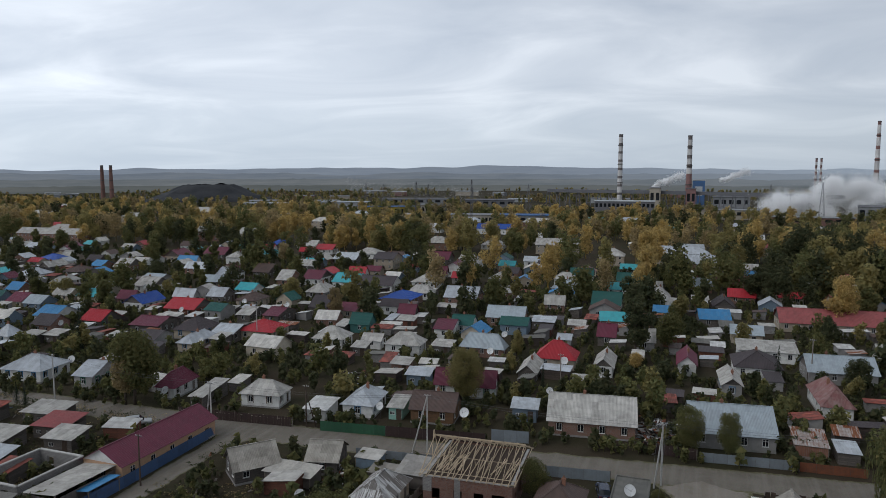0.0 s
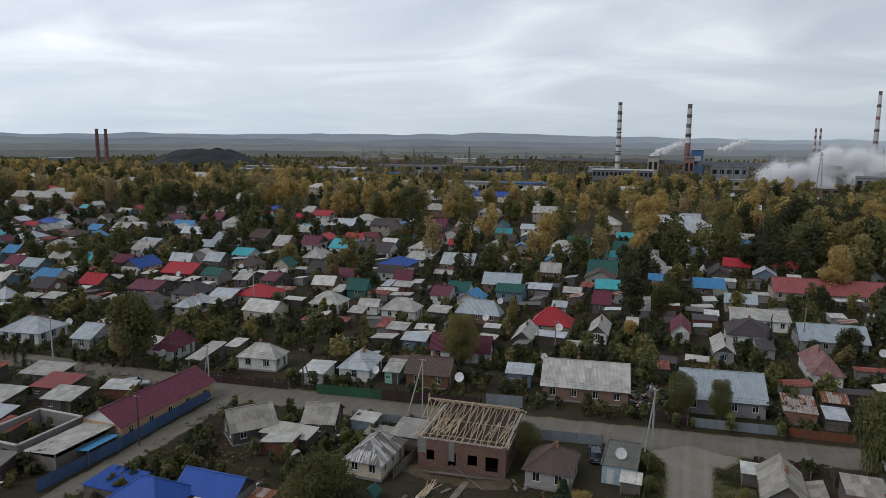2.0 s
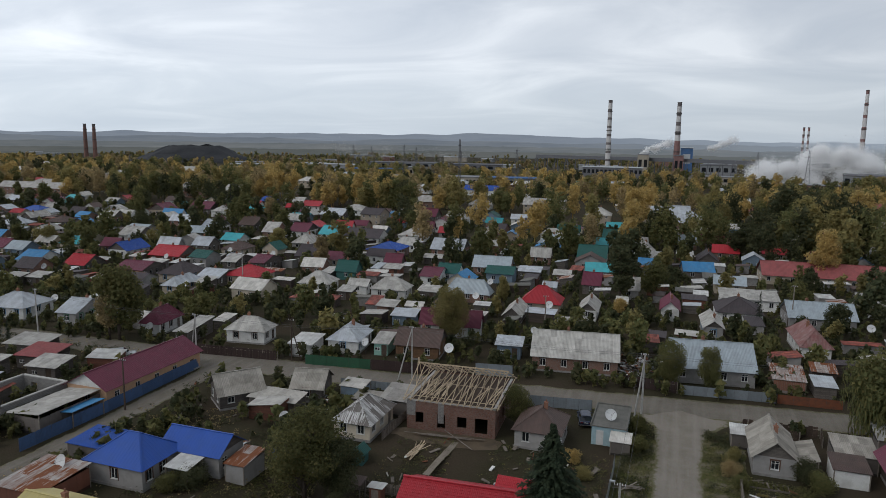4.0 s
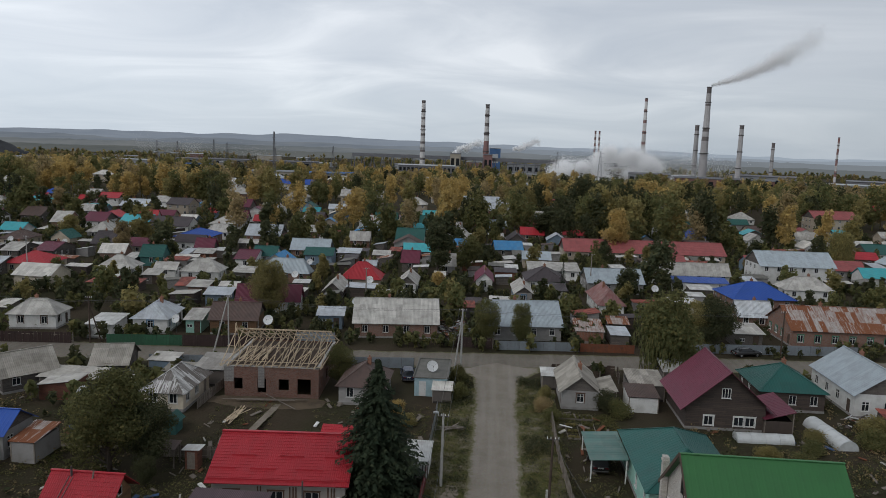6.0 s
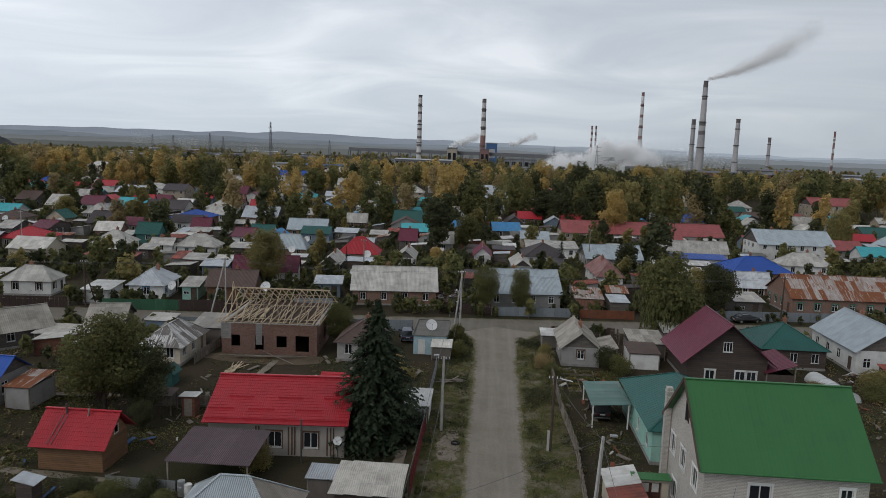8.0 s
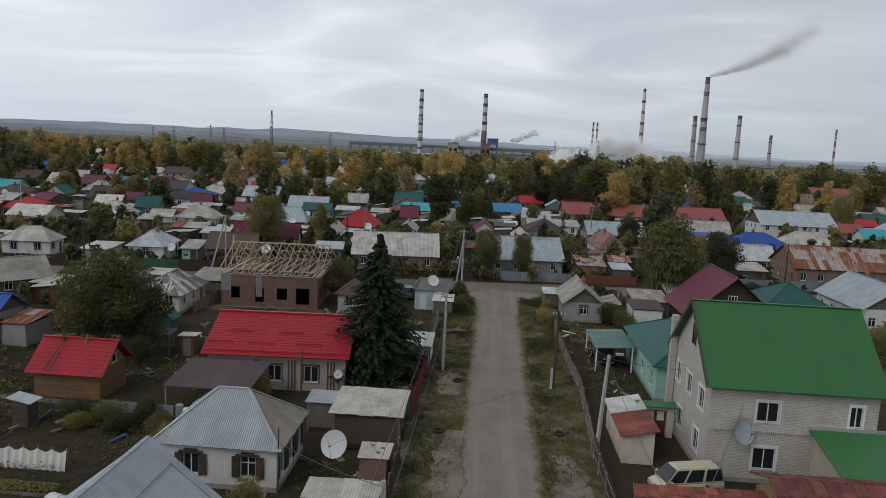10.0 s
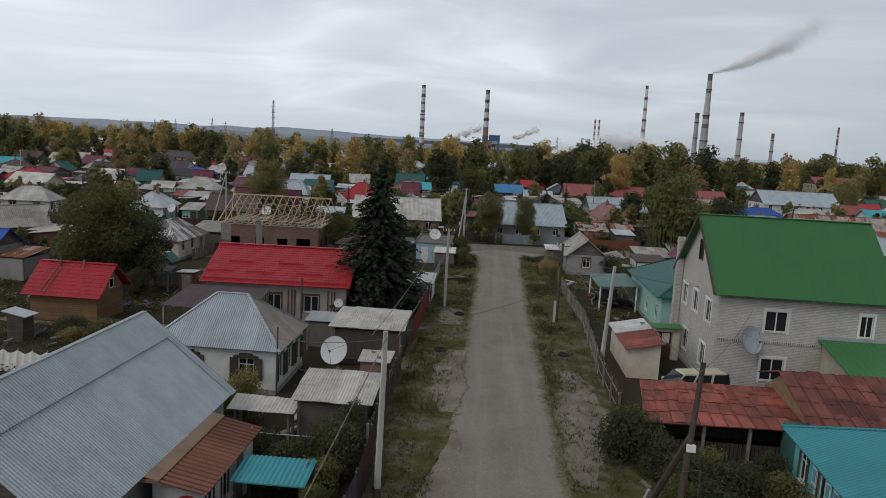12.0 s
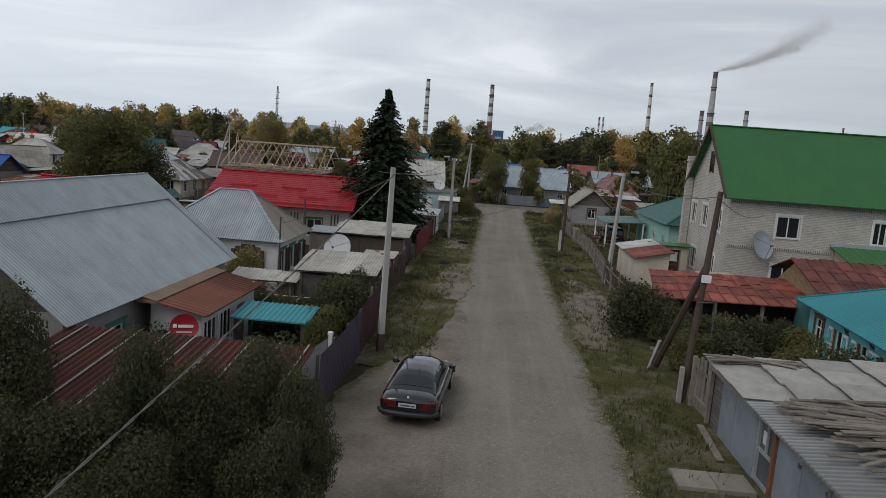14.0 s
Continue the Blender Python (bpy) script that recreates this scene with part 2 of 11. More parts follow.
GLASS = glassy("window_glass")
WHITE_FRAME = plain("white_frame", (0.72, 0.72, 0.70), (0.5, 0.49, 0.46), 0.5, amount=0.4, bump=0.05)
CONCRETE = plain("concrete", (0.42, 0.41, 0.39), (0.27, 0.26, 0.24), 0.9, scale=1.2)
PLINTH = plain("plinth", (0.30, 0.29, 0.28), (0.17, 0.16, 0.15), 0.9)
DARK_STEEL = plain("dark_steel", (0.09, 0.09, 0.095), (0.14, 0.08, 0.05), 0.6, 0.4)
GALVANISED = plain("galvanised", (0.48, 0.50, 0.52), (0.33, 0.33, 0.33), 0.45, 0.55, amount=0.5)
CHIM_BRICK = plain("chimney_brick", (0.30, 0.15, 0.10), (0.16, 0.09, 0.07), 0.9, scale=6.0)
OLD_WOOD = plain("old_wood", (0.23, 0.20, 0.17), (0.12, 0.10, 0.085), 0.9, scale=3.0, grain=40.0, vary=0.25)
PALE_WOOD = plain("pale_timber", (0.50, 0.40, 0.28), (0.33, 0.26, 0.18), 0.8, scale=3.0, grain=30.0, vary=0.2)
DARK_WOOD = plain("dark_wood", (0.085, 0.062, 0.048), (0.045, 0.034, 0.028), 0.9, scale=3.0, grain=40.0, vary=0.2)
BARK = plain("bark", (0.10, 0.08, 0.065), (0.05, 0.042, 0.035), 0.95, scale=5.0, grain=30.0, bump=0.6)
BIRCH = plain("birch_bark", (0.52, 0.50, 0.46), (0.08, 0.07, 0.06), 0.85, scale=6.0, grain=20.0)

ROOFS = {
    "w": sheet_roof("grey_slate_sheets", (0.45, 0.435, 0.405), (0.21, 0.20, 0.18), 0.9, cell=(1.05, 1.6), cellvar=0.15),
    "w2": sheet_roof("pale_slate_sheets", (0.56, 0.54, 0.50), (0.31, 0.29, 0.26), 0.9, cell=(1.05, 1.6), cellvar=0.14),
    "g": sheet_roof("galvanised_sheets", (0.47, 0.50, 0.53), (0.27, 0.275, 0.28), 0.42, 0.25, cell=(1.1, 2.2), cellvar=0.1),
    "s": sheet_roof("blue_grey_sheets", (0.37, 0.425, 0.46), (0.25, 0.27, 0.28), 0.45, 0.15, cell=(1.1, 5.0), cellvar=0.06),
    "R": sheet_roof("red_sheets", (0.38, 0.028, 0.038), (0.25, 0.03, 0.036), 0.42, cellvar=0.04, amount=0.35, streak=0.2),
    "M": sheet_roof("maroon_sheets", (0.135, 0.028, 0.05), (0.09, 0.028, 0.04), 0.45, cellvar=0.06, amount=0.4, streak=0.2),
    "M2": sheet_roof("faded_maroon_sheets", (0.20, 0.085, 0.08), (0.30, 0.24, 0.22), 0.6, cellvar=0.1, amount=0.5),
    "P": sheet_roof("faded_red_sheets", (0.30, 0.085, 0.085), (0.20, 0.075, 0.07), 0.6, cellvar=0.08),
    "B": sheet_roof("blue_sheets", (0.022, 0.075, 0.33), (0.03, 0.07, 0.22), 0.4, cellvar=0.05, amount=0.35, streak=0.2),
    "S": sheet_roof("sky_blue_sheets", (0.05, 0.22, 0.44), (0.12, 0.22, 0.33), 0.45, cellvar=0.08, amount=0.35),
    "w3": sheet_roof("dark_slate_sheets", (0.31, 0.29, 0.255), (0.15, 0.135, 0.115), 0.9, cell=(1.05, 1.6), cellvar=0.2),
    "t": sheet_roof("teal_sheets", (0.018, 0.09, 0.078), (0.032, 0.075, 0.066), 0.45, cellvar=0.06, amount=0.4, streak=0.2),
    "q": sheet_roof("turquoise_sheets", (0.06, 0.36, 0.40), (0.08, 0.26, 0.28), 0.45, cellvar=0.06, amount=0.4, streak=0.2),
    "G": sheet_roof("green_sheets", (0.043, 0.152, 0.052), (0.044, 0.118, 0.05), 0.45, cellvar=0.025, amount=0.25, streak=0.12),
    "d": sheet_roof("brown_sheets", (0.105, 0.07, 0.06), (0.065, 0.05, 0.045), 0.55, cellvar=0.08),
    "k": sheet_roof("dark_brown_sheets", (0.068, 0.055, 0.058), (0.045, 0.04, 0.042), 0.55, cellvar=0.06),
    "rust": sheet_roof("rusting_sheets", (0.46, 0.44, 0.42), (0.20, 0.075, 0.035), 0.75, 0.1, cell=(0.9, 2.6), cellvar=0.12, amount=0.4, streak=0.6, rusty=1.0),
    "rr": sheet_roof("rusty_red_sheets", (0.29, 0.08, 0.058), (0.11, 0.05, 0.042), 0.7, cell=(0.66, 1.35), cellvar=0.34, amount=0.8, streak=0.6),
    "felt": sheet_roof("roofing_felt", (0.17, 0.165, 0.15), (0.10, 0.10, 0.09), 0.95, cell=(1.0, 9.0), cellvar=0.1),
    "Y": sheet_roof("yellow_sheets", (0.50, 0.42, 0.17), (0.36, 0.31, 0.17), 0.55, cellvar=0.05, amount=0.3),
    "peel": sheet_roof("peeling_white_sheets", (0.60, 0.60, 0.585), (0.115, 0.10, 0.09), 0.8, cell=(0.9, 1.8), cellvar=0.15, amount=0.5, streak=0.6, rusty=0.9),
    "tin": sheet_roof("white_tin", (0.58, 0.58, 0.56), (0.32, 0.30, 0.28), 0.5, 0.15, cell=(0.9, 2.0), cellvar=0.14, amount=0.6),
}
ROOF_WORDS = {"w": "weathered grey slate sheet", "w2": "pale slate sheet", "w3": "dark weathered slate sheet", "g": "galvanised sheet", "s": "blue-grey corrugated metal", "R": "bright red metal", "M": "maroon metal", "M2": "faded maroon metal",
              "P": "faded red metal", "B": "bright blue metal", "S": "sky-blue metal", "t": "dark teal metal", "q": "turquoise metal", "G": "green metal", "d": "brown metal", "k": "dark brown metal",
              "rust": "rust-streaked sheet", "rr": "rusty red sheet", "felt": "flat felt", "Y": "pale yellow metal", "tin": "whitish tin", "peel": "peeling white sheet"}
WALLS = {
    "white": plain("whitewash", (0.70, 0.70, 0.68), (0.46, 0.45, 0.42), 0.9, scale=0.9),
    "grey": plain("grey_plaster", (0.33, 0.32, 0.31), (0.22, 0.21, 0.20), 0.9, scale=0.9),
    "beige": plain("beige_plaster", (0.44, 0.38, 0.30), (0.31, 0.26, 0.21), 0.9, scale=0.9),
    "cream": plain("cream_plaster", (0.56, 0.50, 0.40), (0.38, 0.32, 0.26), 0.9, scale=0.9),
    "brick": brick_wall("red_brick", (0.26, 0.125, 0.085), (0.20, 0.10, 0.07), (0.24, 0.21, 0.19)),
    "silicate": brick_wall("white_silicate_brick", (0.60, 0.565, 0.515), (0.49, 0.46, 0.415), (0.33, 0.31, 0.28), 0.26, 0.1),
    "block": brick_wall("cinder_block", (0.24, 0.23, 0.22), (0.19, 0.185, 0.18), (0.32, 0.31, 0.30), 0.4, 0.2),
    "wood": boards("grey_boards", (0.15, 0.13, 0.115), (0.10, 0.088, 0.078), 0.16),
    "timber": boards("ochre_boards", (0.23, 0.125, 0.06), (0.17, 0.09, 0.045), 0.16),
    "log": boards("dark_logs", (0.085, 0.062, 0.05), (0.055, 0.042, 0.036), 0.22),
    "redwood": boards("red_brown_boards", (0.20, 0.075, 0.045), (0.14, 0.055, 0.036), 0.14),
    "mint": plain("mint_paint", (0.30, 0.52, 0.44), (0.24, 0.38, 0.33), 0.8),
    "teal": plain("teal_paint", (0.06, 0.16, 0.15), (0.05, 0.11, 0.10), 0.8),
    "turq": plain("turquoise_paint", (0.13, 0.42, 0.43), (0.12, 0.30, 0.31), 0.75),
    "blue": plain("blue_grey_paint", (0.17, 0.23, 0.29), (0.13, 0.16, 0.19), 0.7),
    "peach": plain("peach_plaster", (0.50, 0.32, 0.20), (0.37, 0.25, 0.17), 0.9),
}
WALL_WORDS = {"white": "whitewashed walls", "grey": "grey plaster walls", "beige": "beige walls", "cream": "cream walls", "brick": "red brick walls", "silicate": "white brick walls", "block": "cinder block walls",
              "wood": "grey board walls", "timber": "ochre board walls", "log": "dark log walls", "redwood": "red-brown board walls", "mint": "mint walls", "teal": "teal walls", "turq": "turquoise walls", "blue": "blue-grey walls",
              "peach": "peach walls"}


# ---- geometry helpers ----
class Geo:
    """Gathers vertices, faces and UVs (metres) of one mesh."""

    def __init__(self):
        self.v, self.f, self.uv = [], [], []

    def face(self, pts, uv=None):
        k = len(self.v)
        self.v += [tuple(p) for p in pts]
        self.f.append(tuple(range(k, k + len(pts))))
        if uv is None:
            a, b = Vector(pts[1]) - Vector(pts[0]), Vector(pts[-1]) - Vector(pts[0])
            n = a.cross(b)
            if abs(n.z) > 0.9 * n.length:
                uv = [(p[0], p[1]) for p in pts]
            elif abs(n.y) > abs(n.x):
                uv = [(p[0], p[2]) for p in pts]
            else:
                uv = [(p[1], p[2]) for p in pts]
        self.uv += uv
        return self

    def box(self, x0, y0, z0, x1, y1, z1):
        p = [(x0, y0, z0), (x1, y0, z0), (x1, y1, z0), (x0, y1, z0), (x0, y0, z1), (x1, y0, z1), (x1, y1, z1), (x0, y1, z1)]
        for q in ((3, 2, 1, 0), (4, 5, 6, 7), (0, 1, 5, 4), (1, 2, 6, 5), (2, 3, 7, 6), (3, 0, 4, 7)):
            self.face([p[i] for i in q])
        return self

    def beam(self, a, b, w, h=None):
        """A square bar from a to b."""
        h = h or w
        a, b = Vector(a), Vector(b)
        d = (b - a).normalized()
        s = d.cross(Vector((0, 0, 1)))
        s = s.normalized() if s.length > 1e-4 else Vector((1, 0, 0))
        t = s.cross(d)
        ring = [s * w / 2 + t * h / 2, -s * w / 2 + t * h / 2, -s * w / 2 - t * h / 2, s * w / 2 - t * h / 2]
        p, q = [a + r for r in ring], [b + r for r in ring]
        ln = (b - a).length
        for i in range(4):
            j = (i + 1) % 4
            self.face([p[i], p[j], q[j], q[i]], [(0, 0), (0, w), (ln, w), (ln, 0)])
        self.face(p[::-1], [(0, 0), (w, 0), (w, h), (0, h)])
        self.face(q, [(0, 0), (w, 0), (w, h), (0, h)])
        return self

    def tube(self, pts, radii, n=8, caps=True):
        """A round rod through points, with a radius at each."""
        pts = [Vector(p) for p in pts]
        rings = []
        for i, p in enumerate(pts):
            d = (pts[min(i + 1, len(pts) - 1)] - pts[max(i - 1, 0)]).normalized()
            s = d.cross(Vector((0.12, 0.31, 0.94)))
            s = s.normalized() if s.length > 1e-3 else Vector((1, 0, 0))
            t = d.cross(s)
            rings.append([p + (s * math.cos(a) + t * math.sin(a)) * radii[i] for a in [2 * math.pi * k / n for k in range(n)]])
        base = len(self.v)
        for r in rings:
            self.v += [tuple(p) for p in r]
        for i in range(len(rings) - 1):
            for k in range(n):
                a, b = base + i * n + k, base + i * n + (k + 1) % n
                self.f.append((a, b, b + n, a + n))
                self.uv += [(k / n, i), ((k + 1) / n, i), ((k + 1) / n, i + 1), (k / n, i + 1)]
        if caps:
            self.f.append(tuple(base + k for k in range(n))[::-1])
            self.uv += [(0, 0)] * n
            top = base + (len(rings) - 1) * n
            self.f.append(tuple(top + k for k in range(n)))
            self.uv += [(0, 0)] * n
        return self

    def mesh(self, name, smooth=False):
        me = bpy.data.meshes.new(name)
        me.from_pydata(self.v, [], self.f)
        lay = me.uv_layers.new(name="UVMap")
        idx = np.zeros(len(me.loops), dtype=np.int32)
        me.loops.foreach_get("vertex_index", idx)
        lay.data.foreach_set("uv", np.array(self.uv, dtype=np.float32).ravel())
        if smooth:
            me.polygons.foreach_set("use_smooth", [True] * len(me.polygons))
        me.update()
        return me


def part(name, data, material, parent=None, label="", at=None):
    """Links geometry as one mesh object under a thing or a part."""
    me = data.mesh(name) if isinstance(data, Geo) else data
    if material is not None and not me.materials:
        me.materials.append(material)
    ob = new(name, me)
    if parent is not None:
        ob.parent = parent
    if at is not None:
        ob.matrix_basis = at
    return tagged(ob, label)


def ease(t):
    t = min(max(t, 0.0), 1.0)
    return t * t * (3 - 2 * t)


def ground_z(x, y):
    """The yards west of the side street lie below it."""
    return -0.8 * ease((-5.0 - x) / 3.5) * ease((x + 47) / 8) * ease((78 - y) / 8) * ease((y - 2) / 6)


def thing(name, label, category, m=None, group="", kind=""):
    ob = new(name)
    ob.empty_display_size = 0.3
    if m is not None:
        ob.matrix_basis = Matrix.Translation((0, 0, ground_z(m.translation.x, m.translation.y))) @ m
    return tagged(ob, label, category, group, kind)


def slope(g, e0, e1, t1, t0, pitch, amp, thick=0.05, shape="sine"):
    """One roof slope: eave from e0 to e1, top from t0 to t1 (one point for a hip end), with corrugations running up it."""
    e0, e1, t0, t1 = Vector(e0), Vector(e1), Vector(t0), Vector(t1)
    ln = (e1 - e0).length
    u = (e1 - e0) / ln
    up = (t0 + t1) / 2 - (e0 + e1) / 2
    up = up - u * up.dot(u)
    vmax = up.length
    v = up / vmax
    n = u.cross(v)
    u0, u1 = (t0 - e0).dot(u), (t1 - e0).dot(u)
    us = []
    k = 4 if shape == "sine" else 6
    steps = max(2, int(ln / pitch))
    p = ln / steps
    for i in range(steps):
        for j in range(k):
            f = j / k
            off = math.sin(2 * math.pi * f) if shape == "sine" else (0, 0, 0, 1, 1, 0)[j] if shape == "rib" else 0
            ff = f if shape == "sine" else (0, 0.3, 0.62, 0.70, 0.90, 0.98)[j]
            us.append((p * (i + ff), off * amp))
    us += [(ln, 0)]
    for a in (u0, u1):
        if 0.01 < a < ln - 0.01:
            us.append((a, 0))
    us.sort()

    def top(x):
        m = vmax
        if u0 > 0.01:
            m = min(m, vmax * x / u0)
        if ln - u1 > 0.01:
            m = min(m, vmax * (ln - x) / (ln - u1))
        return max(m, 0.0)

    base = len(g.v)
    for x, o in us:
        for w in (0.0, top(x)):
            g.v.append(tuple(e0 + u * x + v * w + n * o))
    for i in range(len(us) - 1):
        a = base + 2 * i
        g.f.append((a, a + 2, a + 3, a + 1))
        x0, x1 = us[i][0], us[i + 1][0]
        g.uv += [(x0, 0), (x1, 0), (x1, top(x1)), (x0, top(x0))]
    dn = -n * thick
    q = [e0 + dn, e1 + dn, t1 + dn] + ([t0 + dn] if (t1 - t0).length > 0.02 else [])
    g.face(q[::-1], [(0, 0)] * len(q))
    g.face([e0 + dn, e1 + dn, e1, e0], [(0, 0), (ln, 0), (ln, 0.05), (0, 0.05)])
    if (t1 - t0).length > 0.02:
        g.face([e1 + dn, t1 + dn, t1, e1], [(ln, 0), (ln, vmax), (ln, vmax), (ln, 0)])
        g.face([t0 + dn, e0 + dn, e0, t0], [(0, vmax), (0, 0), (0, 0), (0, vmax)])


def wall_face(g, a, b, z0, z1, holes=(), deep=0.14):
    """A wall from a to b (plan points, outside on the right hand going a to b), with openings (u0, u1, z0, z1) that go in."""
    a, b = Vector((*a, 0)), Vector((*b, 0))
    ln = (b - a).length
    u = (b - a) / ln
    n = Vector((u.y, -u.x, 0))
    us = sorted({0.0, ln, *[h[0] for h in holes], *[h[1] for h in holes]})
    zs = sorted({z0, z1, *[h[2] for h in holes], *[h[3] for h in holes]})

    def pt(x, z, inn=0.0):
        p = a + u * x - n * inn
        return (p.x, p.y, z)

    for i in range(len(us) - 1):
        for j in range(len(zs) - 1):
            mu, mz = (us[i] + us[i + 1]) / 2, (zs[j] + zs[j + 1]) / 2
            if any(h[0] < mu < h[1] and h[2] < mz < h[3] for h in holes):
                continue
            g.face([pt(us[i], zs[j]), pt(us[i + 1], zs[j]), pt(us[i + 1], zs[j + 1]), pt(us[i], zs[j + 1])],
                   [(us[i], zs[j]), (us[i + 1], zs[j]), (us[i + 1], zs[j + 1]), (us[i], zs[j + 1])])
    for h in holes:
        c = [(h[0], h[2]), (h[1], h[2]), (h[1], h[3]), (h[0], h[3])]
        for i in range(4):
            (x0, q0), (x1, q1) = c[i], c[(i + 1) % 4]
            g.face([pt(x0, q0), pt(x0, q0, deep), pt(x1, q1, deep), pt(x1, q1)])


WINDOW_MESH = {}


def window_meshes(w, h, cols, bar):
    key = (round(w, 2), round(h, 2), cols, bar)
    if key not in WINDOW_MESH:
        g, f = Geo(), 0.07
        g.box(-w / 2, -0.03, 0, -w / 2 + f, 0.03, h).box(w / 2 - f, -0.03, 0, w / 2, 0.03, h)
        g.box(-w / 2 + f, -0.03, 0, w / 2 - f, 0.03, f).box(-w / 2 + f, -0.03, h - f, w / 2 - f, 0.03, h)
        for i in range(1, cols):
            x = -w / 2 + w * i / cols
            g.box(x - 0.035, -0.028, f, x + 0.035, 0.028, h - f)
        if bar:
            g.box(-w / 2 + f, -0.025, h * 0.68, w / 2 - f, 0.025, h * 0.68 + 0.05)
        p = Geo().face([(-w / 2 + f, 0, f), (w / 2 - f, 0, f), (w / 2 - f, 0, h - f), (-w / 2 + f, 0, h - f)])
        fm, pm = g.mesh("window"), p.mesh("pane")
        WINDOW_MESH[key] = (fm, pm)
    return WINDOW_MESH[key]


def window(parent, x, y, z, turn, w, h, cols=2, bar=False, frame_mat=None, casing=None, sill=True):
    """A window in a wall: x, y on the wall's face, turn: degrees of its outward side from -y."""
    fm, pm = window_meshes(w, h, cols, bar)
    mat = frame_mat or WHITE_FRAME
    if parent.matrix_basis.translation.y > 150:
        # small and far off: frame and glass are one mesh
        key = ("whole", fm.name)
        if key not in WINDOW_MESH:
            bm = bmesh.new()
            bm.from_mesh(fm)
            n = len(bm.faces)
            bm.from_mesh(pm)
            for i, f in enumerate(bm.faces):
                f.material_index = 0 if i < n else 1
            me = bpy.data.meshes.new("window")
            bm.to_mesh(me)
            bm.free()
            me.materials.append(mat)
            me.materials.append(GLASS)
            WINDOW_MESH[key] = me
        return part("window", WINDOW_MESH[key], None, parent, at=pose(x, y, z, 0, 0, turn) @ pose(0, 0.08, 0))
    key = fm.name + mat.name
    if key not in WINDOW_MESH:
        me = fm.copy()
        me.materials.clear()
        me.materials.append(mat)
        WINDOW_MESH[key] = me
    ob = part("window", WINDOW_MESH[key], None, parent, at=pose(x, y, z, 0, 0, turn) @ pose(0, 0.08, 0))
    part("pane", pm, GLASS, ob)
    if sill:
        k2 = ("sill", round(w, 2))
        if k2 not in WINDOW_MESH:
            WINDOW_MESH[k2] = Geo().box(-w / 2 - 0.05, -0.15, -0.04, w / 2 + 0.05, -0.03, 0.0).mesh("sill")
        part("sill", WINDOW_MESH[k2], WHITE_FRAME, ob)
    if casing is not None:
        k3 = ("casing", round(w, 2), round(h, 2), casing.name)
        if k3 not in WINDOW_MESH:
            c, e = Geo(), 0.12
            c.box(-w / 2 - e, -0.12, -e, -w / 2, -0.083, h + e).box(w / 2, -0.12, -e, w / 2 + e, -0.083, h + e)
            c.box(-w / 2, -0.12, h, w / 2, -0.083, h + e).box(-w / 2 - e - 0.05, -0.14, h + e, w / 2 + e + 0.05, -0.083, h + e + 0.06)
            WINDOW_MESH[k3] = c.mesh("casing")
            WINDOW_MESH[k3].materials.append(casing)
        part("casing", WINDOW_MESH[k3], None, ob)
    return ob


DOOR_MESH = {}


def door(parent, x, y, z, turn, w, h, material):
    key = (round(w, 2), round(h, 2), material.name)
    if key not in DOOR_MESH:
        g = Geo().box(-w / 2, -0.03, 0, w / 2, 0.03, h)
        for a, b in ((0.12, 0.45), (0.55, 0.92)):
            g.box(-w * 0.36, -0.045, h * a, w * 0.36, -0.03, h * b)
        me = g.mesh("door")
        me.materials.append(material)
        k = Geo().tube([(w * 0.36, -0.05, h * 0.48), (w * 0.36, -0.10, h * 0.48)], [0.025, 0.025], 6).mesh("handle")
        k.materials.append(DARK_STEEL)
        DOOR_MESH[key] = (me, k)
    ob = part("door", DOOR_MESH[key][0], None, parent, at=pose(x, y, z, 0, 0, turn) @ pose(0, 0.07, 0))
    if parent.matrix_basis.translation.y < 125:
        part("handle", DOOR_MESH[key][1], None, ob)
    return ob


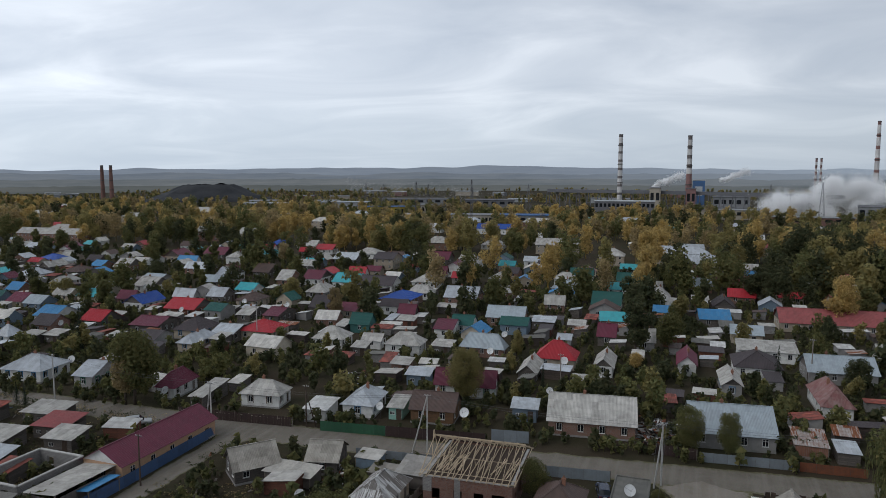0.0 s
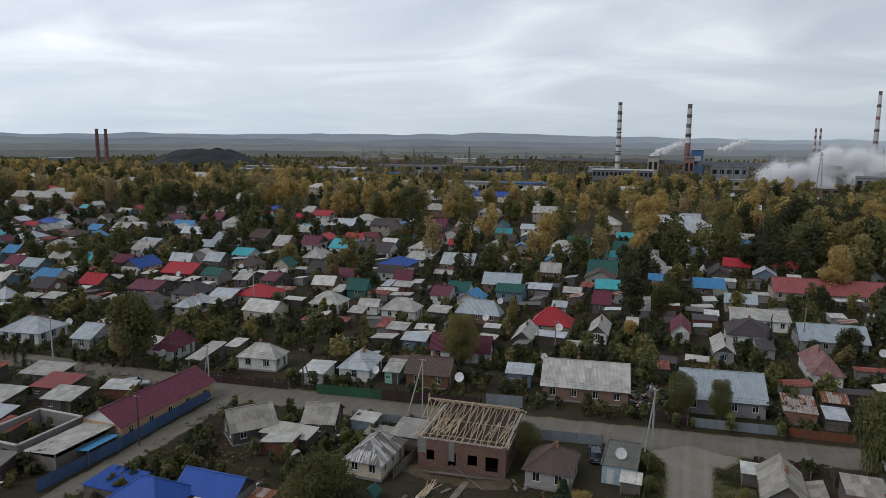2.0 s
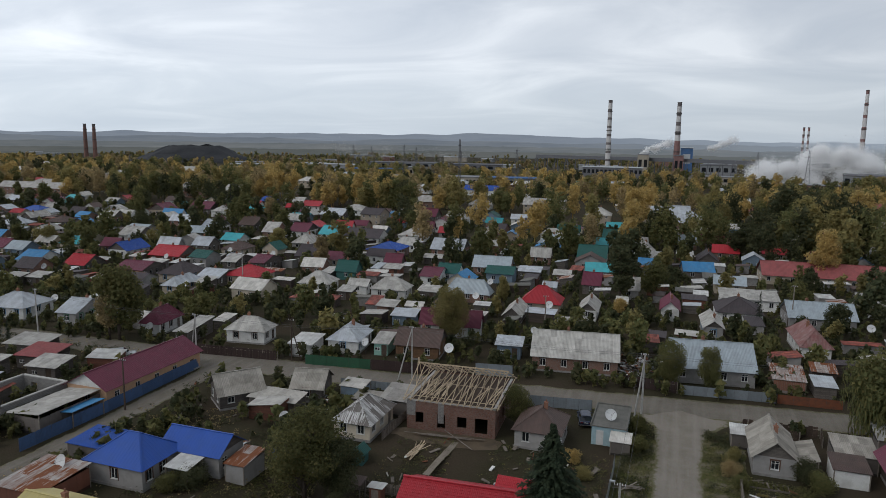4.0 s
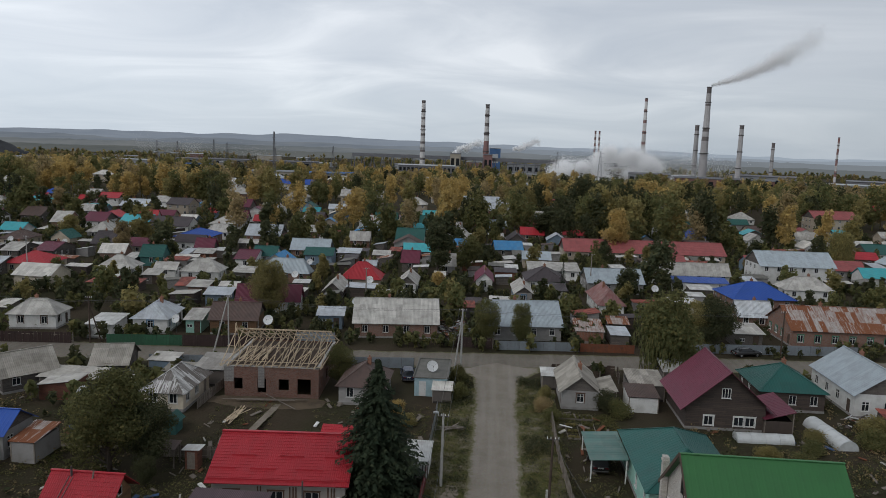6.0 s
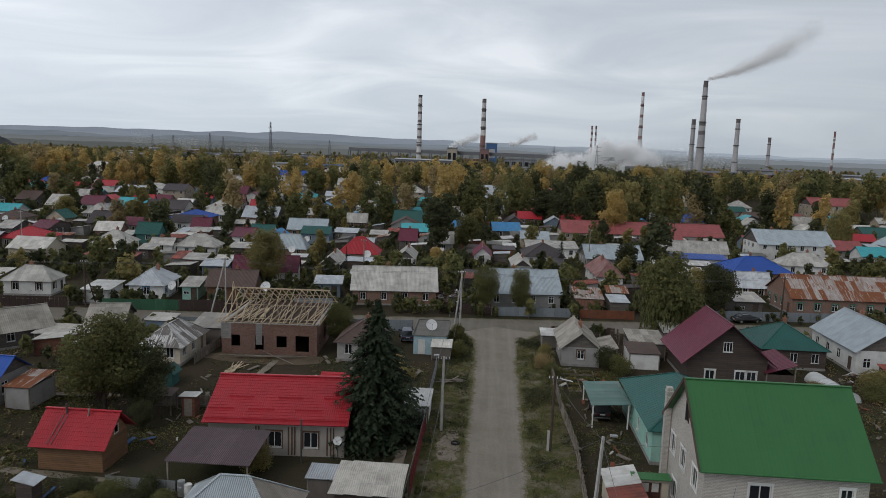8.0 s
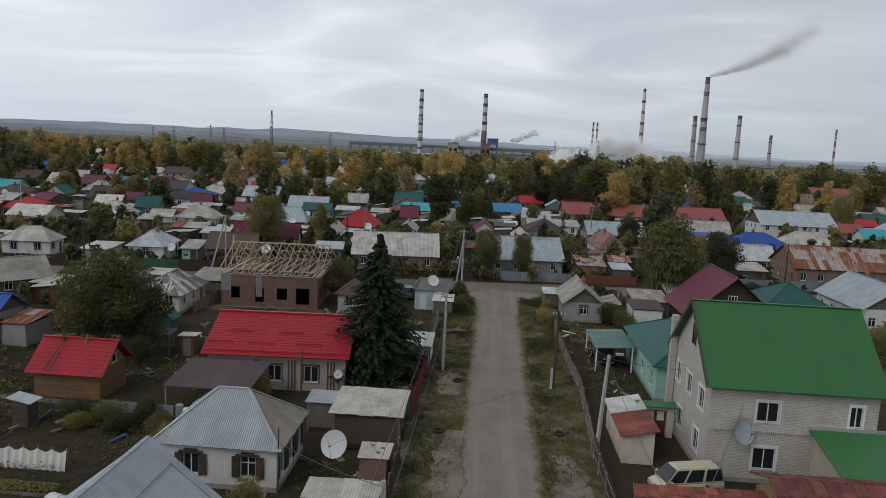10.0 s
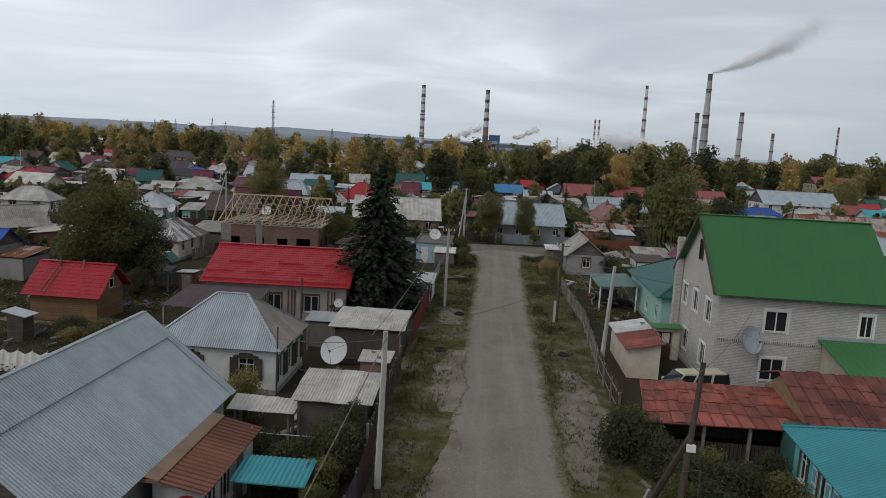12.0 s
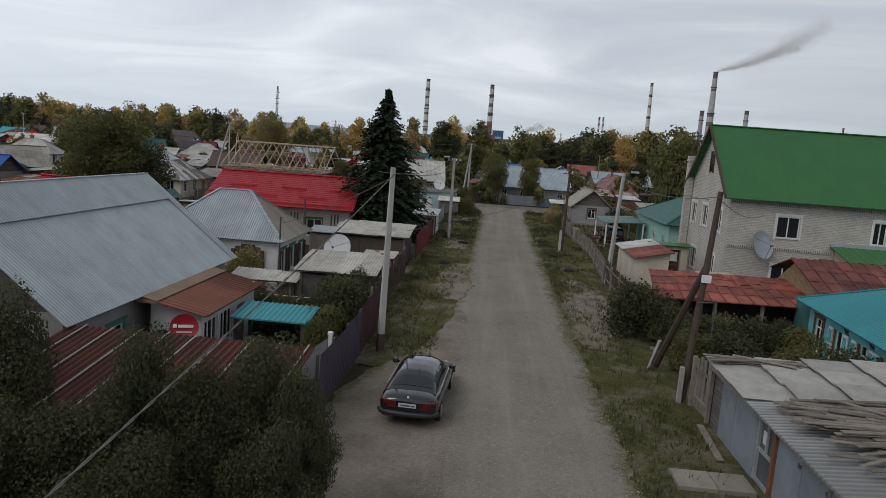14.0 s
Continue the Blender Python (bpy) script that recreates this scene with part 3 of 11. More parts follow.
def roof_parts(parent, w, d, hz, rise, kind, roof, over=0.4, pitch=0.2, amp=0.02, shape="sine", gable=None, cap=True, turnup=0.0):
    """Roof slopes, gables and ridge caps of a house whose walls are w by d, centred on the origin. kind: gx (ridge along x), gy, hip, mono, flat."""
    mat = ROOFS[roof]
    slopes, caps, gabs = [], Geo(), []

    def side(*corner):
        q = Geo()
        slope(q, *corner, pitch, amp, shape=shape)
        slopes.append(q)

    X, Y = w / 2 + over, d / 2 + over
    if kind == "gy":
        r = hz + rise
        drop = rise * over / (w / 2)
        e = hz - drop + 0.06
        side((-X, Y, e), (-X, -Y, e), (0, -Y, r), (0, Y, r))
        side((X, -Y, e), (X, Y, e), (0, Y, r), (0, -Y, r))
        caps.beam((0, -Y - 0.02, r + 0.03), (0, Y + 0.02, r + 0.03), 0.22, 0.06)
        for s in (-1, 1):
            pts = [(-w / 2, s * d / 2, hz), (w / 2, s * d / 2, hz), (0, s * d / 2, hz + rise - 0.03)]
            gabs.append(Geo().face(pts if s < 0 else pts[::-1]))
    elif kind == "gx":
        r = hz + rise
        drop = rise * over / (d / 2)
        e = hz - drop + 0.06
        side((-X, -Y, e), (X, -Y, e), (X, 0, r), (-X, 0, r))
        side((X, Y, e), (-X, Y, e), (-X, 0, r), (X, 0, r))
        caps.beam((-X - 0.02, 0, r + 0.03), (X + 0.02, 0, r + 0.03), 0.22, 0.06)
        for s in (-1, 1):
            pts = [(s * w / 2, -d / 2, hz), (s * w / 2, d / 2, hz), (s * w / 2, 0, hz + rise - 0.03)]
            gabs.append(Geo().face(pts if s > 0 else pts[::-1]))
    elif kind == "hip":
        r = hz + rise
        m = min(X, Y)
        drop = rise * over / m
        e = hz - drop + 0.06
        if X >= Y:
            k = max(X - Y * 0.95, 0.25)
            a, b = (-k, 0, r), (k, 0, r)
            side((-X, -Y, e), (X, -Y, e), b, a)
            side((X, Y, e), (-X, Y, e), a, b)
            side((X, -Y, e), (X, Y, e), b, b)
            side((-X, Y, e), (-X, -Y, e), a, a)
            hips = [((-X, -Y, e), a), ((-X, Y, e), a), ((X, -Y, e), b), ((X, Y, e), b), (a, b)]
        else:
            k = max(Y - X * 0.95, 0.25)
            a, b = (0, -k, r), (0, k, r)
            side((X, -Y, e), (X, Y, e), b, a)
            side((-X, Y, e), (-X, -Y, e), a, b)
            side((-X, -Y, e), (X, -Y, e), a, a)
            side((X, Y, e), (-X, Y, e), b, b)
            hips = [((-X, -Y, e), a), ((X, -Y, e), a), ((-X, Y, e), b), ((X, Y, e), b), (a, b)]
        for p, q in hips:
            caps.beam(Vector(p) + Vector((0, 0, 0.02)), Vector(q) + Vector((0, 0, 0.03)), 0.2, 0.05)
    elif kind == "mono":
        lo, hi = hz, hz + rise
        side((-X, -Y, lo), (X, -Y, lo), (X, Y, hi), (-X, Y, hi))
        gabs.append(Geo().face([(w / 2, -d / 2, hz - 0.4), (w / 2, d / 2, hz - 0.4), (w / 2, d / 2, hi - 0.1), (w / 2, -d / 2, lo - 0.02)]))
        gabs.append(Geo().face([(-w / 2, d / 2, hz - 0.4), (-w / 2, -d / 2, hz - 0.4), (-w / 2, -d / 2, lo - 0.02), (-w / 2, d / 2, hi - 0.1)]))
        gabs.append(Geo().face([(w / 2, d / 2, hz - 0.4), (-w / 2, d / 2, hz - 0.4), (-w / 2, d / 2, hi - 0.1), (w / 2, d / 2, hi - 0.1)]))
        cap = False
    made = [part("roof_slope", q, mat, parent) for q in slopes]
    rf = made[0]
    if cap and caps.f:
        part("ridge_cap", caps, mat, rf)
    for q in gabs:
        part("gable", q, gable, parent)
    return rf


def chimney(parent, x, y, z0, z1, w=0.45):
    g = Geo().box(-w / 2, -w / 2, z0, w / 2, w / 2, z1)
    g.box(-w / 2 - 0.05, -w / 2 - 0.05, z1 - 0.16, w / 2 + 0.05, w / 2 + 0.05, z1 - 0.04)
    g.tube([(0, 0, z1 - 0.02), (0, 0, z1 + 0.3)], [0.1, 0.09], 8)
    return part("chimney", g, CHIM_BRICK, parent, at=pose(x, y, 0))


CASINGS = [plain("blue_trim", (0.08, 0.22, 0.38), (0.07, 0.15, 0.24), 0.7), plain("white_trim", (0.6, 0.6, 0.58), (0.45, 0.44, 0.42), 0.7), plain("brown_trim", (0.13, 0.075, 0.05), (0.08, 0.05, 0.04), 0.7),
           plain("green_trim", (0.06, 0.20, 0.13), (0.05, 0.13, 0.09), 0.7)]


FOOTPRINTS = []


def house(name, x, y, w, d, hz, rise, kind, roof, wall, yaw=0.0, over=0.4, pitch=0.22, amp=0.02, shape="sine", gable=None, stack=True, front=None, side=None, win=(0.95, 1.25), sill=0.95,
          storeys=1, label="", category="house", group="", entry=True, seed=0, openings=None, plinth=True, casings=True, trim=None):
    """A house: walls with openings that go in, windows with panes, a door, plinth, roof, gables, chimney."""
    rnd = random.Random(seed or int(x * 31 + y * 17 + w * 7))
    label = label or f"{'two-storey' if storeys == 2 else 'small'} house with {WALL_WORDS[wall]} and {ROOF_WORDS[roof]} roof"
    e = thing(name, label, category, pose(x, y, 0, 0, 0, yaw), group)
    FOOTPRINTS.append((x, y, w / 2 + 0.5, d / 2 + 0.5))
    g = Geo()
    wm = WALLS[wall]
    sh = category == "shed"
    corners = [(-w / 2, -d / 2), (w / 2, -d / 2), (w / 2, d / 2), (-w / 2, d / 2)]
    away = y > 108
    counts = [front if front is not None else max(1, int(w / 2.9)), side if side is not None else max(1, int(d / 3.4)), 1, side if side is not None else max(1, int(d / 3.4))]
    if away:
        counts[2] = 0
        counts[3 if x < 0 else 1] = 0
    ww, wh = win
    casing = rnd.choice(CASINGS + [None, None]) if casings else None
    casing = trim or casing
    todo = []
    for i in range(4):
        a, b = corners[i], corners[(i + 1) % 4]
        ln = math.hypot(b[0] - a[0], b[1] - a[1])
        holes = []
        n = counts[i]
        door_at = entry and i == (0 if sh else 1 if x < 0 else 3)
        k = n + (1 if door_at else 0)
        for j in range(k):
            u = ln * (j + 0.5) / k
            if door_at and j == k - 1:
                dw = 0.9 if not sh else min(1.0, ln * 0.4)
                dh = min(2.0, hz - 0.15)
                holes.append((u - dw / 2, u + dw / 2, 0.0, dh))
                todo.append(("d", i, u, 0.0, dw, dh, a, b))
                continue
            if sh and i != 0:
                continue
            if ww > ln / k - 0.2:
                continue
            for s in range(storeys):
                z = sill + s * (hz / storeys)
                if z + wh > hz - 0.1:
                    z = max(0.3, hz - 0.15 - wh)
                h2 = min(wh, hz - 0.1 - z)
                if sh:
                    h2 = min(h2, 0.6)
                holes.append((u - ww / 2, u + ww / 2, z, z + h2))
                todo.append(("w", i, u, z, ww, h2, a, b))
        if openings is not None:
            holes = [h for h in holes if h[2] == 0.0 and entry]
            todo = [q for q in todo if q[1] != i or q[0] == "d"]
            for u, z, pw, ph in openings.get(i, ()):
                holes.append((u - pw / 2, u + pw / 2, z, z + ph))
                todo.append(("w", i, u, z, pw, ph, a, b))
        wall_face(g, a, b, 0.0, hz, holes)
    part("body", g, wm, e)
    for what, i, u, z, pw, ph, a, b in todo:
        ln = math.hypot(b[0] - a[0], b[1] - a[1])
        px, py = a[0] + (b[0] - a[0]) * u / ln, a[1] + (b[1] - a[1]) * u / ln
        if what == "w":
            window(e, px, py, z, 90 * i, pw, ph, 2 if pw > 0.7 else 1, bar=rnd.random() < 0.5 and trim is None, casing=None if sh or y > 165 else casing, sill=not sh and y < 130)
        else:
            door(e, px, py, z, 90 * i, pw, ph, DARK_WOOD if sh or rnd.random() < 0.5 else OLD_WOOD)
    if not sh and plinth and y < 150:
        pl = Geo()
        for (ax, ay), (bx, by) in ((corners[0], corners[1]), (corners[1], corners[2]), (corners[2], corners[3]), (corners[3], corners[0])):
            pl.beam((ax, ay, 0.12), (bx, by, 0.12), 0.12, 0.36)
        part("plinth", pl, PLINTH, e)
    roof_parts(e, w, d, hz, rise, kind, roof, over, pitch, amp, shape, gable or (WALLS["wood"] if rnd.random() < 0.6 or sh else wm))
    if stack and not sh and kind in ("gx", "gy", "hip"):
        cx, cy = (rnd.uniform(-0.25, 0.25) * w, 0.25) if kind != "gy" else (0.25, rnd.uniform(-0.25, 0.25) * d)
        if kind == "hip":
            cx *= 0.4
        chimney(e, cx, cy, hz + rise * 0.5, hz + rise + 0.55)
    return e

# ---- ground, roads ----
def soil():
    m, nt, b = tree_of("yard_soil_and_grass")
    pos = nd(nt, "ShaderNodeNewGeometry").outputs["Position"]
    broad = noise_fac(nt, pos, 0.07, 0.40, 0.62, 6.0)
    mid = noise_fac(nt, pos, 0.45, 0.40, 0.64, 6.0)
    fine = noise_fac(nt, pos, 5.0, 0.3, 0.7, 4.0)
    c = mixed(nt, broad, (0.062, 0.047, 0.034), (0.038, 0.040, 0.020))
    c = mixed(nt, nt_mul(nt, mid, 0.5), c, (0.066, 0.055, 0.036))
    c = mixed(nt, nt_mul(nt, fine, 0.6), c, (0.028, 0.025, 0.016))
    nt.links.new(c, b.inputs["Base Color"])
    b.inputs["Roughness"].default_value = 0.95
    b.inputs["Specular IOR Level"].default_value = 0.05
    bumped(nt, b, fine, 0.6, 0.08)
    return m


def grown_over(nt, pos, c):
    """Grass and soil creep in from the ragged edge of a road; U runs from its middle (0) to its edge (1)."""
    u = nd(nt, "ShaderNodeSeparateXYZ")
    nt.links.new(nd(nt, "ShaderNodeTexCoord").outputs["UV"], u.inputs[0])
    rough = nd(nt, "ShaderNodeTexNoise", Scale=1.6, Detail=9.0, Roughness=0.72)
    nt.links.new(pos, rough.inputs["Vector"])
    add = nd(nt, "ShaderNodeMath", "ADD")
    nt.links.new(u.outputs["X"], add.inputs[0])
    nt.links.new(nt_mul(nt, rough.outputs["Fac"], 0.75), add.inputs[1])
    edge = nd(nt, "ShaderNodeMapRange")
    edge.inputs["From Min"].default_value, edge.inputs["From Max"].default_value = 1.2, 1.34
    nt.links.new(add.outputs[0], edge.inputs["Value"])
    tuft = noise_fac(nt, pos, 7.0, 0.35, 0.65, 5.0)
    return mixed(nt, edge.outputs[0], c, mixed(nt, tuft, (0.085, 0.09, 0.034), (0.15, 0.13, 0.09)))


def gravel(name, tone):
    m, nt, b = tree_of(name)
    pos = nd(nt, "ShaderNodeNewGeometry").outputs["Position"]
    broad = noise_fac(nt, pos, 0.25, 0.38, 0.65, 6.0)
    patch = noise_fac(nt, pos, 1.1, 0.45, 0.66, 6.0)
    vor = nd(nt, "ShaderNodeTexVoronoi", Scale=26.0, Randomness=1.0)
    nt.links.new(pos, vor.inputs["Vector"])
    fine = noise_fac(nt, pos, 9.0, 0.3, 0.7, 6.0)
    c = mixed(nt, broad, (0.285, 0.26, 0.226), (0.21, 0.19, 0.16))
    c = mixed(nt, nt_mul(nt, patch, 0.5), c, (0.29, 0.272, 0.245))
    c = mixed(nt, nt_mul(nt, fine, 0.5), c, (0.12, 0.108, 0.094))
    ruts = nd(nt, "ShaderNodeMapping")
    ruts.inputs["Scale"].default_value = (0.9, 0.035, 1.0)
    nt.links.new(pos, ruts.inputs["Vector"])
    worn = noise_fac(nt, ruts.outputs[0], 1.0, 0.46, 0.62, 4.0)
    c = mixed(nt, nt_mul(nt, worn, 0.45), c, (0.30, 0.282, 0.255))
    speck = noise_fac(nt, pos, 34.0, 0.35, 0.7, 2.0)
    c = mixed(nt, nt_mul(nt, speck, 0.4), c, (0.13, 0.12, 0.105))
    c = mixed(nt, 0.1, c, vor.outputs["Color"], "OVERLAY")
    c = mixed(nt, 1.0, c, (tone, tone * 0.98, tone * 0.95), "MULTIPLY")
    c = grown_over(nt, pos, c)
    nt.links.new(c, b.inputs["Base Color"])
    b.inputs["Roughness"].default_value = 0.95
    b.inputs["Specular IOR Level"].default_value = 0.05
    bumped(nt, b, fine, 0.5, 0.03)
    return m


SOIL, GRAVEL, PACKED = soil(), gravel("gravel_road", 1.0), gravel("packed_gravel", 0.76)
g = Geo()
xs = [-4600, -1500, -500, -200] + [-100 + 4 * i for i in range(12)] + [-52 + 1.3 * i for i in range(41)] + [4 + 6 * i for i in range(17)] + [200, 500, 1500, 4600]
ys = [-4600, -1500, -300, -40] + [-12 + 3 * i for i in range(36)] + [120, 200, 500, 1500, 4600]
for yy in ys:
    for xx in xs:
        g.v.append((xx, yy, ground_z(xx, yy)))
nx = len(xs)
for j in range(len(ys) - 1):
    for i in range(nx - 1):
        a = j * nx + i
        g.f.append((a, a + 1, a + nx + 1, a + nx))
        g.uv += [(0, 0)] * 4
tagged(part("ground", g, SOIL), "flat ground of dark soil and rough autumn grass", "ground", kind="structure")


def ribbon(name, line, label, z, material, rag=0.35, category="road"):
    """A road along points (x, y, half width), with ragged edges."""
    g = Geo()
    rows = []
    for (x0, y0, h0), (x1, y1, h1) in zip(line, line[1:]):
        ln = math.hypot(x1 - x0, y1 - y0)
        n = max(1, int(ln / 0.35))
        dx, dy = (x1 - x0) / ln, (y1 - y0) / ln
        for i in range(n):
            f = i / n
            x, y, h = x0 + (x1 - x0) * f, y0 + (y1 - y0) * f, h0 + (h1 - h0) * f
            l = h + rag * (0.9 * noise.noise((x * 0.3, y * 0.3, 3.1)) + 0.8 * noise.noise((x * 1.3, y * 1.3, 3.1)) + 0.22 * noise.noise((x * 3.7, y * 3.7, 3.1)))
            r = h + rag * (0.9 * noise.noise((x * 0.3, y * 0.3, 9.7)) + 0.8 * noise.noise((x * 1.3, y * 1.3, 9.7)) + 0.22 * noise.noise((x * 3.7, y * 3.7, 9.7)))
            l, r = l + rag, r + rag
            rows.append(((x - dy * l, y + dx * l, z), (x, y, z + 0.03), (x + dy * r, y - dx * r, z)))
    for a, b in zip(rows, rows[1:]):
        g.face([b[1], b[0], a[0], a[1]], [(0, 0), (1, 0), (1, 0), (0, 0)])
        g.face([b[2], b[1], a[1], a[2]], [(1, 0), (0, 0), (0, 0), (1, 0)])
    return tagged(part(name, g, material), label, category, kind="structure")


ribbon("road", [(1.8, -30, 2.6), (1.8, 10, 2.65), (1.75, 20, 2.5), (1.6, 30, 2.5), (1.7, 60, 2.4), (2.0, 85, 2.4), (2.2, 94, 3.2), (2.2, 98.2, 6.0), (2.2, 102.5, 6.5)], "pale gravel side street with ragged edges", 0.02, GRAVEL, 0.3)


def dirt():
    m, nt, b = tree_of("trodden_dirt")
    pos = nd(nt, "ShaderNodeNewGeometry").outputs["Position"]
    broad = noise_fac(nt, pos, 0.5, 0.4, 0.65, 6.0)
    fine = noise_fac(nt, pos, 11.0, 0.3, 0.7, 6.0)
    c = mixed(nt, broad, (0.27, 0.235, 0.195), (0.18, 0.152, 0.122))
    c = mixed(nt, nt_mul(nt, fine, 0.5), c, (0.085, 0.072, 0.058))
    c = grown_over(nt, pos, c)
    nt.links.new(c, b.inputs["Base Color"])
    b.inputs["Roughness"].default_value = 0.95
    b.inputs["Specular IOR Level"].default_value = 0.05
    bumped(nt, b, fine, 0.5, 0.04)
    return m


DIRT = dirt()
ribbon("dirt_apron", [(-1.6, 2, 2.6), (-2.0, 12, 2.6), (-2.0, 17, 2.4), (-1.9, 21, 2.0), (-1.2, 25, 1.1), (-0.8, 29, 0.5), (-0.7, 33, 0.15)], "trodden tan dirt beside the street", 0.014, DIRT, 0.4, "ground")
ribbon("road", [(-230, 90, 3.3), (-115, 95.5, 3.3), (-75, 96.3, 3.8), (-44, 97.6, 3.6), (-8, 101.5, 3.5), (23, 105, 3.4), (60, 108.5, 3.4), (160, 118, 3.4)], "wide packed gravel cross road between the houses", 0.03, PACKED)
ribbon("road", [(-70, 20, 1.6), (-70.3, 60, 1.6), (-71, 90, 1.8), (-70.5, 94.2, 4.0)], "narrow gravel lane beside a blue fence", 0.024, PACKED)

# ---- houses of the village behind the cross road ----
house("house", -131.9, 107.0, 9.7, 8.3, 2.7, 2.3, "hip", "g", "white", yaw=7.0, pitch=0.22)
house("house", -116.1, 108.6, 4.3, 9.3, 2.7, 2.0, "gx", "g", "grey", yaw=7.0, pitch=0.22)
house("house", -95.4, 108.1, 3.8, 7.8, 2.7, 2.3, "hip", "M", "white", yaw=7.0, pitch=0.22)
house("shed", -86.3, 106.3, 2.5, 8.9, 2.4, 0.8, "mono", "w", "wood", yaw=7.0, pitch=0.22, category="shed")
house("house", -75.4, 109.0, 7.6, 5.0, 2.7, 2.0, "hip", "w", "white", yaw=7.0, pitch=0.22)
house("house", -55.8, 111.4, 5.6, 7.9, 2.7, 2.1, "hip", "g", "white", yaw=7.0, pitch=0.22)
house("shed", -49.0, 111.5, 2.5, 4.6, 2.3, 0.8, "mono", "w", "mint", yaw=7.0, pitch=0.22, category="shed")
house("house", -42.3, 112.6, 7.6, 6.5, 2.7, 2.2, "gx", "d", "timber", yaw=7.0, pitch=0.22)
house("house", -41.3, 127.0, 11.6, 4.4, 2.7, 2.5, "gx", "M", "white", yaw=7.0, pitch=0.22)
house("shed", -27.2, 117.6, 4.2, 3.3, 2.5, 0.8, "mono", "g", "blue", yaw=7.0, pitch=0.22, category="shed")
house("house", -15.5, 117.4, 14.0, 10.2, 2.7, 3.1, "gx", "w", "brick", yaw=7.0, pitch=0.22)
house("house", 6.3, 120.0, 12.5, 10.2, 2.7, 3.2, "gx", "s", "grey", yaw=7.0, pitch=0.22)
house("house", 24.5, 141.6, 4.9, 12.8, 2.7, 2.5, "hip", "M2", "white", yaw=3.0, pitch=0.22)
house("house", -65.4, 153.1, 8.5, 6.1, 2.7, 2.4, "hip", "w", "white", yaw=4.6, pitch=0.3)
house("house", -46.5, 156.4, 10.5, 3.6, 2.7, 2.8, "hip", "s", "brick", yaw=0.6, pitch=0.3)
house("house", -28.4, 153.8, 8.6, 7.2, 2.7, 3.2, "hip", "R", "beige", yaw=2.2, pitch=0.3)
house("house", -32.4, 144.4, 3.7, 10.2, 2, 1.6, "gy", "w", "wood", yaw=3.8, pitch=0.22)
house("house", -85.2, 152.6, 7.7, 6.9, 2.7, 2.5, "hip", "w", "white", yaw=5.4, pitch=0.3)
house("house", -85.3, 169.7, 5.5, 4.8, 2.7, 2.5, "gx", "t", "teal", yaw=3.0, pitch=0.3)
house("house", -108.1, 188.7, 5.4, 10.2, 2.7, 2.9, "gx", "k", "wood", yaw=4.6, pitch=0.3)
house("house", -91.0, 209.8, 10.4, 11.8, 2.7, 2.1, "hip", "B", "brick", yaw=0.6, pitch=0.3)
house("house", -78.9, 186.9, 4.9, 3.7, 2.7, 2.3, "gx", "M", "wood", yaw=2.2, pitch=0.3)
house("house", -72.3, 219.2, 10.7, 10.2, 2.7, 3.0, "gx", "g", "brick", yaw=3.8, pitch=0.3)
house("house", -61.1, 233.3, 5.2, 10.2, 2.7, 1.7, "gx", "w", "brick", yaw=5.4, pitch=0.6)
house("house", -123.2, 235.2, 10.2, 10.2, 2.7, 2.8, "gx", "q", "white", yaw=1.4, pitch=0.6)
house("house", -110.1, 233.4, 13.5, 10.2, 2.7, 2.7, "gx", "k", "white", yaw=3.0, pitch=0.6)
house("house", -95.7, 245.8, 9.6, 10.2, 2.7, 2.7, "hip", "w", "white", yaw=4.6, pitch=0.6)
house("apartment_block", -131.4, 287.6, 9.3, 10.9, 5, 2.4, "gx", "k", "beige", yaw=0.6, pitch=0.6, storeys=2, category="building")
house("house", -115.3, 311.9, 11.7, 10.2, 2.7, 3.2, "gx", "M", "wood", yaw=2.2, pitch=0.6)
house("house", -94.8, 277.1, 12.5, 10.2, 3, 3.2, "gy", "M", "white", yaw=3.8, pitch=0.6)
house("house", -99.5, 266.8, 8.3, 3.9, 2.7, 2.5, "gx", "M", "grey", yaw=5.4, pitch=0.6)
house("house", -129.9, 255.2, 7.2, 3.7, 2.7, 2.4, "gx", "R", "white", yaw=1.4, pitch=0.6)
house("house", -139.4, 238.3, 7.3, 10.2, 2.7, 2.7, "gx", "M", "white", yaw=3.0, pitch=0.6)
house("house", -122.8, 212.5, 7.0, 10.2, 2.7, 2.7, "hip", "w", "grey", yaw=4.6, pitch=0.3)
house("house", -88.4, 221.4, 8.4, 4.6, 2.7, 2.3, "hip", "w", "white", yaw=0.6, pitch=0.3)
house("house", -58.8, 178.7, 5.7, 6.2, 2.7, 2.1, "gx", "t", "white", yaw=2.2, pitch=0.3)
house("house", -61.7, 173.6, 4.9, 9.9, 2.7, 1.7, "gx", "M", "white", yaw=3.8, pitch=0.3)
house("house", -50.3, 192.6, 10.5, 8.0, 2.7, 2.6, "gx", "s", "brick", yaw=5.4, pitch=0.3)
house("house", -43.1, 249.3, 9.0, 10.2, 2.7, 2.6, "hip", "s", "white", yaw=1.4, pitch=0.6)
house("house", -42.2, 280.2, 8.7, 5.2, 2.7, 2.6, "gx", "t", "white", yaw=3.0, pitch=0.6)
house("house", -46.8, 268.8, 8.5, 5.8, 2.7, 2.3, "hip", "w", "white", yaw=4.6, pitch=0.6)
house("house", -71.9, 263.5, 5.9, 10.2, 2.7, 1.8, "hip", "w", "wood", yaw=0.6, pitch=0.6)
house("house", -40.8, 215.9, 6.0, 3.7, 2.7, 2.4, "gx", "w", "brick", yaw=2.2, pitch=0.3)
